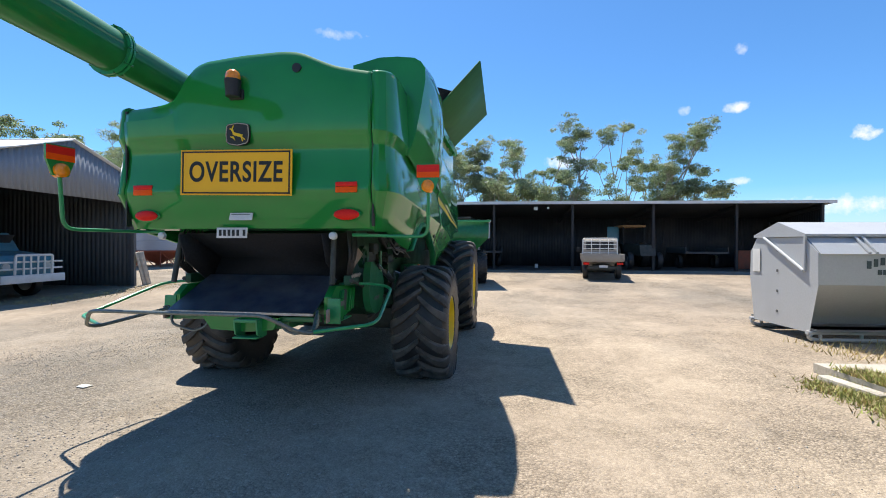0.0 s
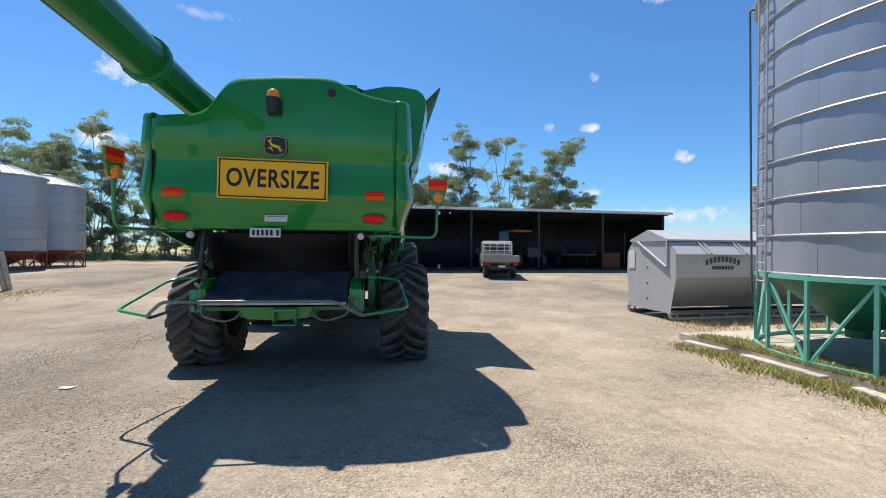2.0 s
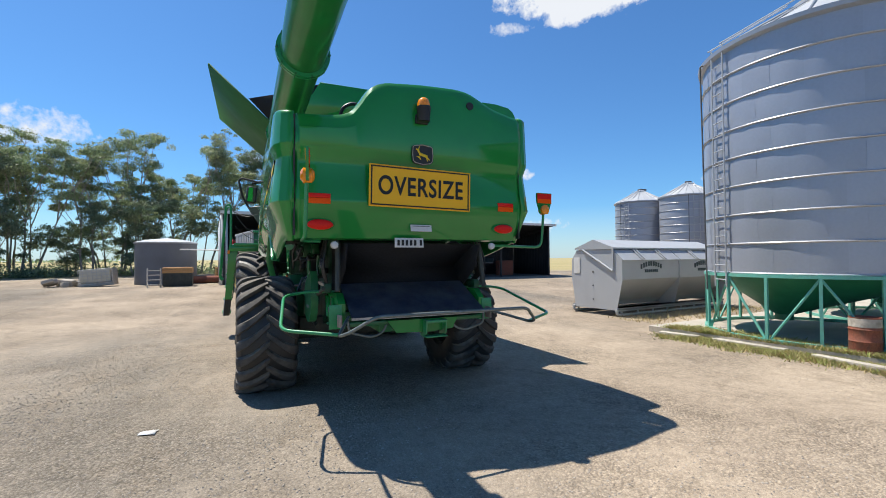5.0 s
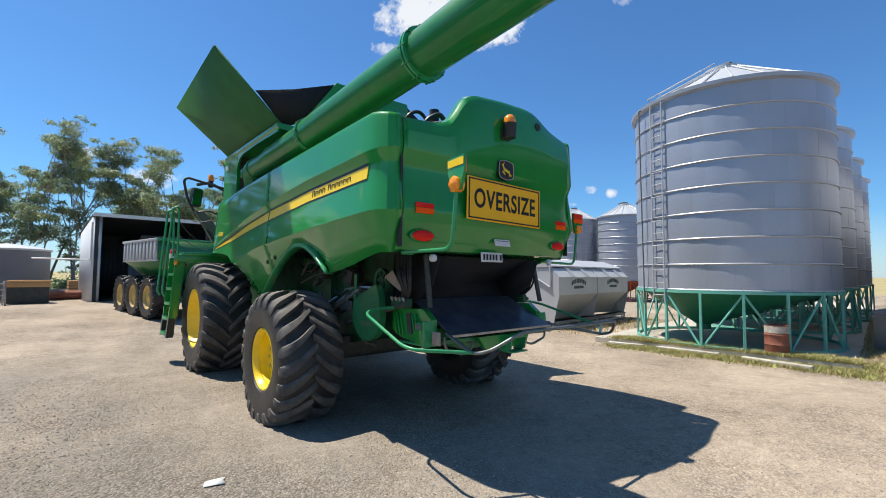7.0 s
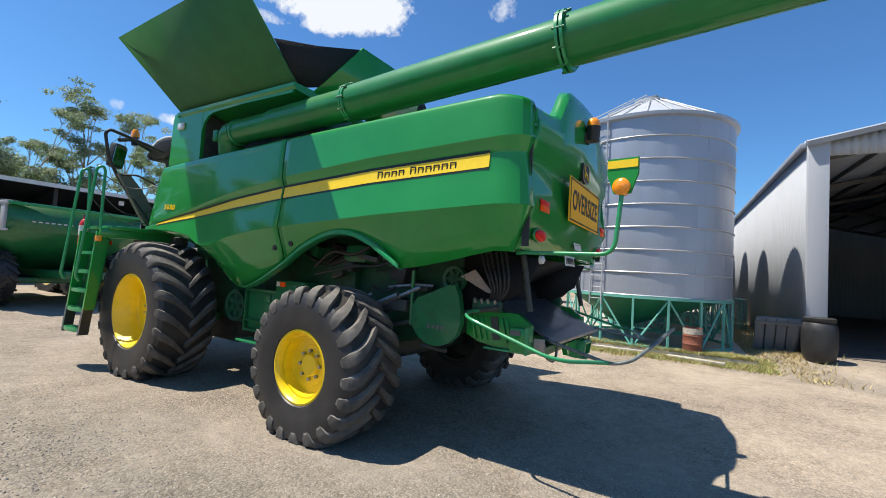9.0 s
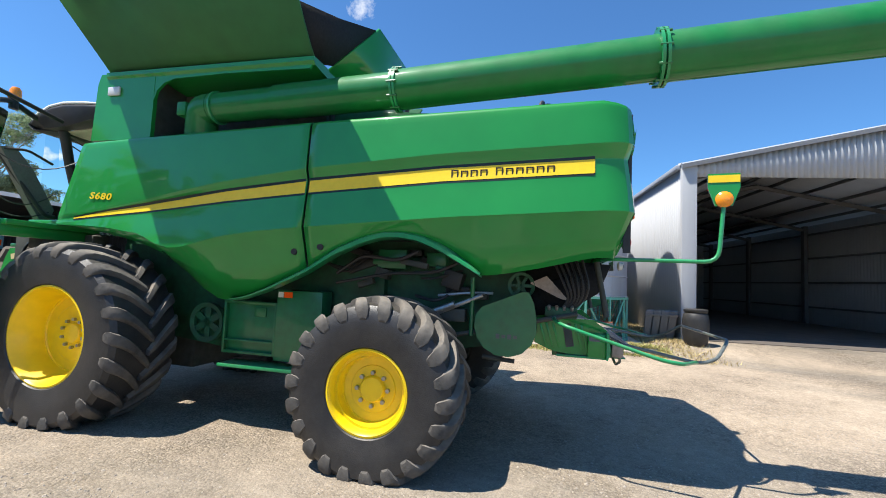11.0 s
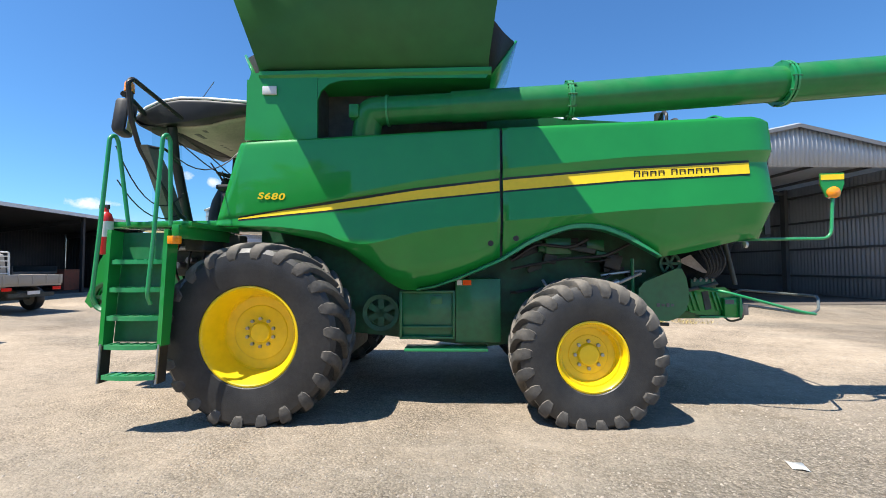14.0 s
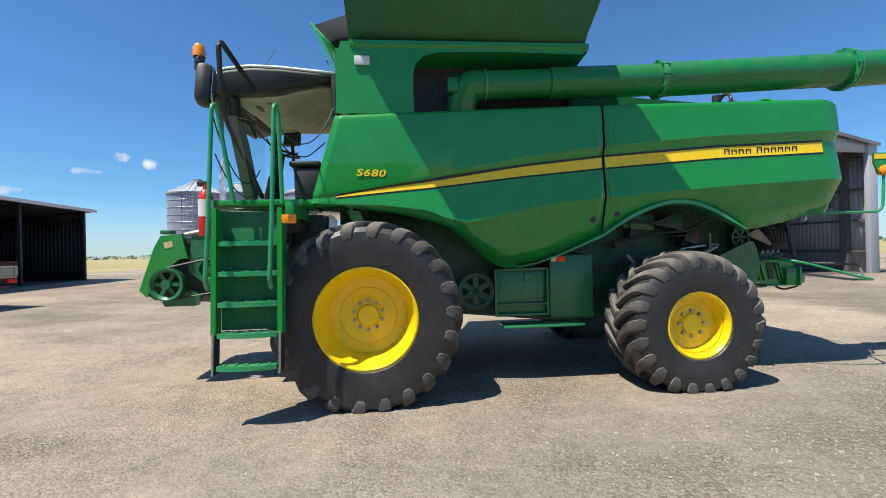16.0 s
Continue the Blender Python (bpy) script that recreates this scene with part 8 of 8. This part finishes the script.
# ---- trees ----
def gum_tree(seed, h, start, stems, low, label):
    """A eucalypt: slim stems, bare to a fork from which limbs fan up to a flat-topped crown of dense tufts."""
    r = random.Random(seed)
    t = thing("gum_tree", pose(0, 0, -50), label, "tree", group="shelter belt")
    bm = bmesh.new()
    tufts = []

    def limb(p, d, length, rad, rise, n=4):
        pts, q = [p], p.copy()
        for _ in range(n):
            d = (d + V(r.gauss(0, 0.10), r.gauss(0, 0.10), rise)).normalized()
            q = q + d * length / n
            pts.append(q.copy())
        for i in range(n):
            rod(bm, pts[i], pts[i + 1], rad * (1 - 0.15 * i), 6, r2=rad * (1 - 0.15 * (i + 1)), caps=False)
        return pts, d

    for k in range(stems):
        a = k * 6.28 / stems + r.uniform(-0.6, 0.6)
        lean = 0.04 + (0.10 if stems > 1 else 0.0)
        height = h * (1.0 if k == 0 else r.uniform(0.72, 0.95))
        fork = start * height
        pts, d = limb(V(0.3 * math.cos(a), 0.3 * math.sin(a), -0.2), V(lean * math.cos(a), lean * math.sin(a), 1).normalized(), fork, 0.045 + 0.005 * h, 0.01, 6)
        # limbs fan up from the fork and carry the crown on their tips
        n_top = r.choice((4, 5))
        for j in range(n_top):
            b = j * 6.28 / n_top + r.uniform(-0.5, 0.5)
            out = r.uniform(0.25, 0.62) * (0.5 if stems == 1 else 1.0)
            q, d2 = limb(pts[r.choice((4, 5, 6))], (d + V(out * math.cos(b), out * math.sin(b), 0.1)).normalized(), (height - fork) * r.uniform(0.86, 1.02), 0.05, 0.04, 5)
            tufts.append((q[-1], r.uniform(0.80, 1.20)))
            for m_ in range(3):
                c = r.uniform(0, 6.28)
                e, _d = limb(q[r.choice((4, 4, 5))], (d2 + V(0.75 * math.cos(c), 0.75 * math.sin(c), 0.1)).normalized(), height * r.uniform(0.06, 0.11), 0.02, 0.08, 2)
                tufts.append((e[-1], r.uniform(0.45, 0.75)))
        # a few lower limbs with clumps of their own
        for j in range(low):
            i = r.choice((1, 2, 3, 4, 5))
            c = r.uniform(0, 6.28)
            e, _d = limb(pts[i], V(0.6 * math.cos(c), 0.6 * math.sin(c), 1.0).normalized(), height * r.uniform(0.10, 0.20), 0.03, 0.06, 3)
            tufts.append((e[-1], r.uniform(0.7, 1.05)))
            tufts.append((e[2] + V(r.gauss(0, 0.4), r.gauss(0, 0.4), -0.2), r.uniform(0.4, 0.7)))
        part("trunk", bm, BARK, t)
        bm = bmesh.new()
    bm.free()
    for j, leaf in enumerate((LEAF, LEAF_DRY)):
        bm = bmesh.new()
        for i, (p, size) in enumerate(tufts):
            if (i % 3 == 2) != (j == 1):
                continue
            for sub in range(3):
                c = p + (V(r.gauss(0, 0.55), r.gauss(0, 0.55), r.gauss(-0.05, 0.22)) * size if sub else V(0, 0, 0))
                rad = size * (0.78 if sub == 0 else r.uniform(0.35, 0.55))
                for _ in range(int(430 * rad ** 1.7)):
                    u = V(r.gauss(0, 1), r.gauss(0, 1), r.gauss(0.15, 1)).normalized()
                    # ragged edge: a few leaves hang out past the clump
                    k = r.uniform(0.55, 1.0) if r.random() < 0.85 else r.uniform(1.0, 1.35)
                    q = c + V(u.x, u.y, u.z * 0.55) * rad * k
                    s = r.uniform(0.030, 0.062)
                    n = (V(u.x, u.y, u.z + 0.25) + V(r.gauss(0, 0.45), r.gauss(0, 0.45), r.gauss(0, 0.45))).normalized()
                    e = n.cross(V(r.gauss(0, 1), r.gauss(0, 1), r.gauss(0, 1))).normalized() * s * 1.7
                    f = n.cross(e).normalized() * s * 0.75
                    bm.faces.new([bm.verts.new(q - e), bm.verts.new(q + f), bm.verts.new(q + e), bm.verts.new(q - f)])
        part("crown", bm, leaf, t, smooth=0)
    return t


KINDS = ((13.0, 0.70, 1, 0, "tall slim gum tree with a small high crown"), (13.0, 0.62, 2, 1, "twin-stemmed gum tree with a spreading high crown"), (12.0, 0.62, 2, 1, "gum tree with layered open foliage"),
         (12.0, 0.58, 3, 2, "many-stemmed gum tree with foliage down its stems"), (7.0, 0.45, 3, 3, "bushy young gum tree"), (12.0, 0.58, 2, 5, "leafy gum tree with dark foliage almost to the ground"))
protos = [gum_tree(11 + 7 * k, hh, st, n, lo, lab) for k, (hh, st, n, lo, lab) in enumerate(KINDS)]


def plant(x, y, k, s, turn):
    m = pose(x, y, ground_z(x, y) - 0.05, 0, 0, turn) @ Matrix.Diagonal((s * 1.0, s * 1.0, s, 1))
    copy_thing(protos[k], m)


TREES = []
# belt behind the machinery shed: place along it, depth, kind, height
for x, y, k, top in ((-5.4, 50, 1, 11.3), (-2.6, 49, 1, 11.8), (-3.8, 50, 4, 8.2), (-0.2, 48, 1, 12.8), (0.4, 53, 0, 14.6), (4.1, 52, 1, 13.4),
                     (2.6, 50, 4, 6.5), (7.3, 52, 2, 13.6), (8.4, 50, 1, 12.0), (9.4, 51, 4, 8.5), (10.1, 50, 1, 12.4), (-4.2, 52, 0, 13.2)):
    TREES.append((x, y, k, 1.08 * top / KINDS[k][0], rng.uniform(0, 360)))
# belt on past the end of the shed
for x, y, k, top in ((-21.3, 46, 5, 13.6), (-20.0, 47, 1, 13.4), (-18.6, 46, 3, 11.2), (-17.0, 47, 0, 14.4), (-15.3, 47, 1, 12.6), (-14.0, 47, 0, 14.0), (-12.4, 46, 5, 11.9), (-11.2, 48, 0, 13.2),
                     (-10.1, 48, 0, 13.0), (-8.6, 48, 1, 13.0), (-7.2, 49, 0, 13.4), (-9.2, 47, 4, 9.6), (-16.4, 44, 4, 7.6), (-19.4, 44, 4, 7.0)):
    TREES.append((x, y, k, top / KINDS[k][0], rng.uniform(0, 360)))
for i in range(22):
    u = i / 21
    k = (5, 1, 4, 5, 2, 4, 3)[i % 7]
    TREES.append((-47 + 24.5 * u + rng.gauss(0, 0.8), 38 + 7 * u + rng.gauss(0, 2.0), k, rng.uniform(10.0, 14.3) / KINDS[k][0] if k != 4 else rng.uniform(0.6, 1.0), rng.uniform(0, 360)))
# behind the old shed
for i in range(11):
    u = i / 10
    k = rng.choice((0, 1, 2, 3))
    TREES.append((-50 + 14 * u + rng.gauss(0, 0.8), 17 + 17.5 * u + rng.gauss(0, 1.0), k, (17.2 - 6.6 * u + rng.uniform(-1.0, 0.6)) / KINDS[k][0], rng.uniform(0, 360)))
for x, y, k, s, a in TREES:
    plant(x, y, k, s, a)
for o in protos:
    for c in [o, *o.children_recursive]:
        bpy.data.objects.remove(c)

# low scrub under the belts
bm = bmesh.new()
for _ in range(190):
    u = rng.random() ** 1.2
    x, y = -52 + 44 * u + rng.gauss(0, 1.8), 37 + 12 * u + rng.gauss(0, 1.8)
    w = rng.uniform(0.5, 1.3)
    for _ in range(int(260 * w)):
        s = rng.uniform(0.05, 0.11)
        c = V(x + rng.gauss(0, 0.5) * w, y + rng.gauss(0, 0.5) * w, ground_z(x, y) + abs(rng.gauss(0, 0.36)) * w)
        e = V(rng.gauss(0, 1), rng.gauss(0, 1), rng.gauss(0, 1)).normalized() * s
        f = e.cross(V(rng.gauss(0, 1), rng.gauss(0, 1), rng.gauss(0, 1))).normalized() * s * 0.6
        bm.faces.new([bm.verts.new(c - e), bm.verts.new(c + f), bm.verts.new(c + e), bm.verts.new(c - f)])
tagged(part("scrub", bm, LEAF, smooth=0), label="low dry scrub under the trees", category="scrub", kind="stuff")
# far wood on the horizon
bm = bmesh.new()
for _ in range(9000):
    a = rng.uniform(0, 2 * math.pi)
    d = rng.uniform(420, 560)
    patch = 0.5 + 0.5 * noise.noise(V(math.cos(a) * 4, math.sin(a) * 4, 3))
    if patch < 0.45:
        continue
    c = V(d * math.cos(a), d * math.sin(a), rng.uniform(0, 5.5 * patch))
    s = rng.uniform(1.0, 2.2)
    e = V(rng.gauss(0, 1), rng.gauss(0, 1), rng.gauss(0, 0.6)).normalized() * s
    f = e.cross(V(rng.gauss(0, 1), rng.gauss(0, 1), rng.gauss(0, 1))).normalized() * s * 0.6
    bm.faces.new([bm.verts.new(c - e), bm.verts.new(c + f), bm.verts.new(c + e), bm.verts.new(c - f)])
tagged(part("far_wood", bm, LEAF, smooth=0), label="distant dark line of trees on the horizon", category="woods", kind="stuff")
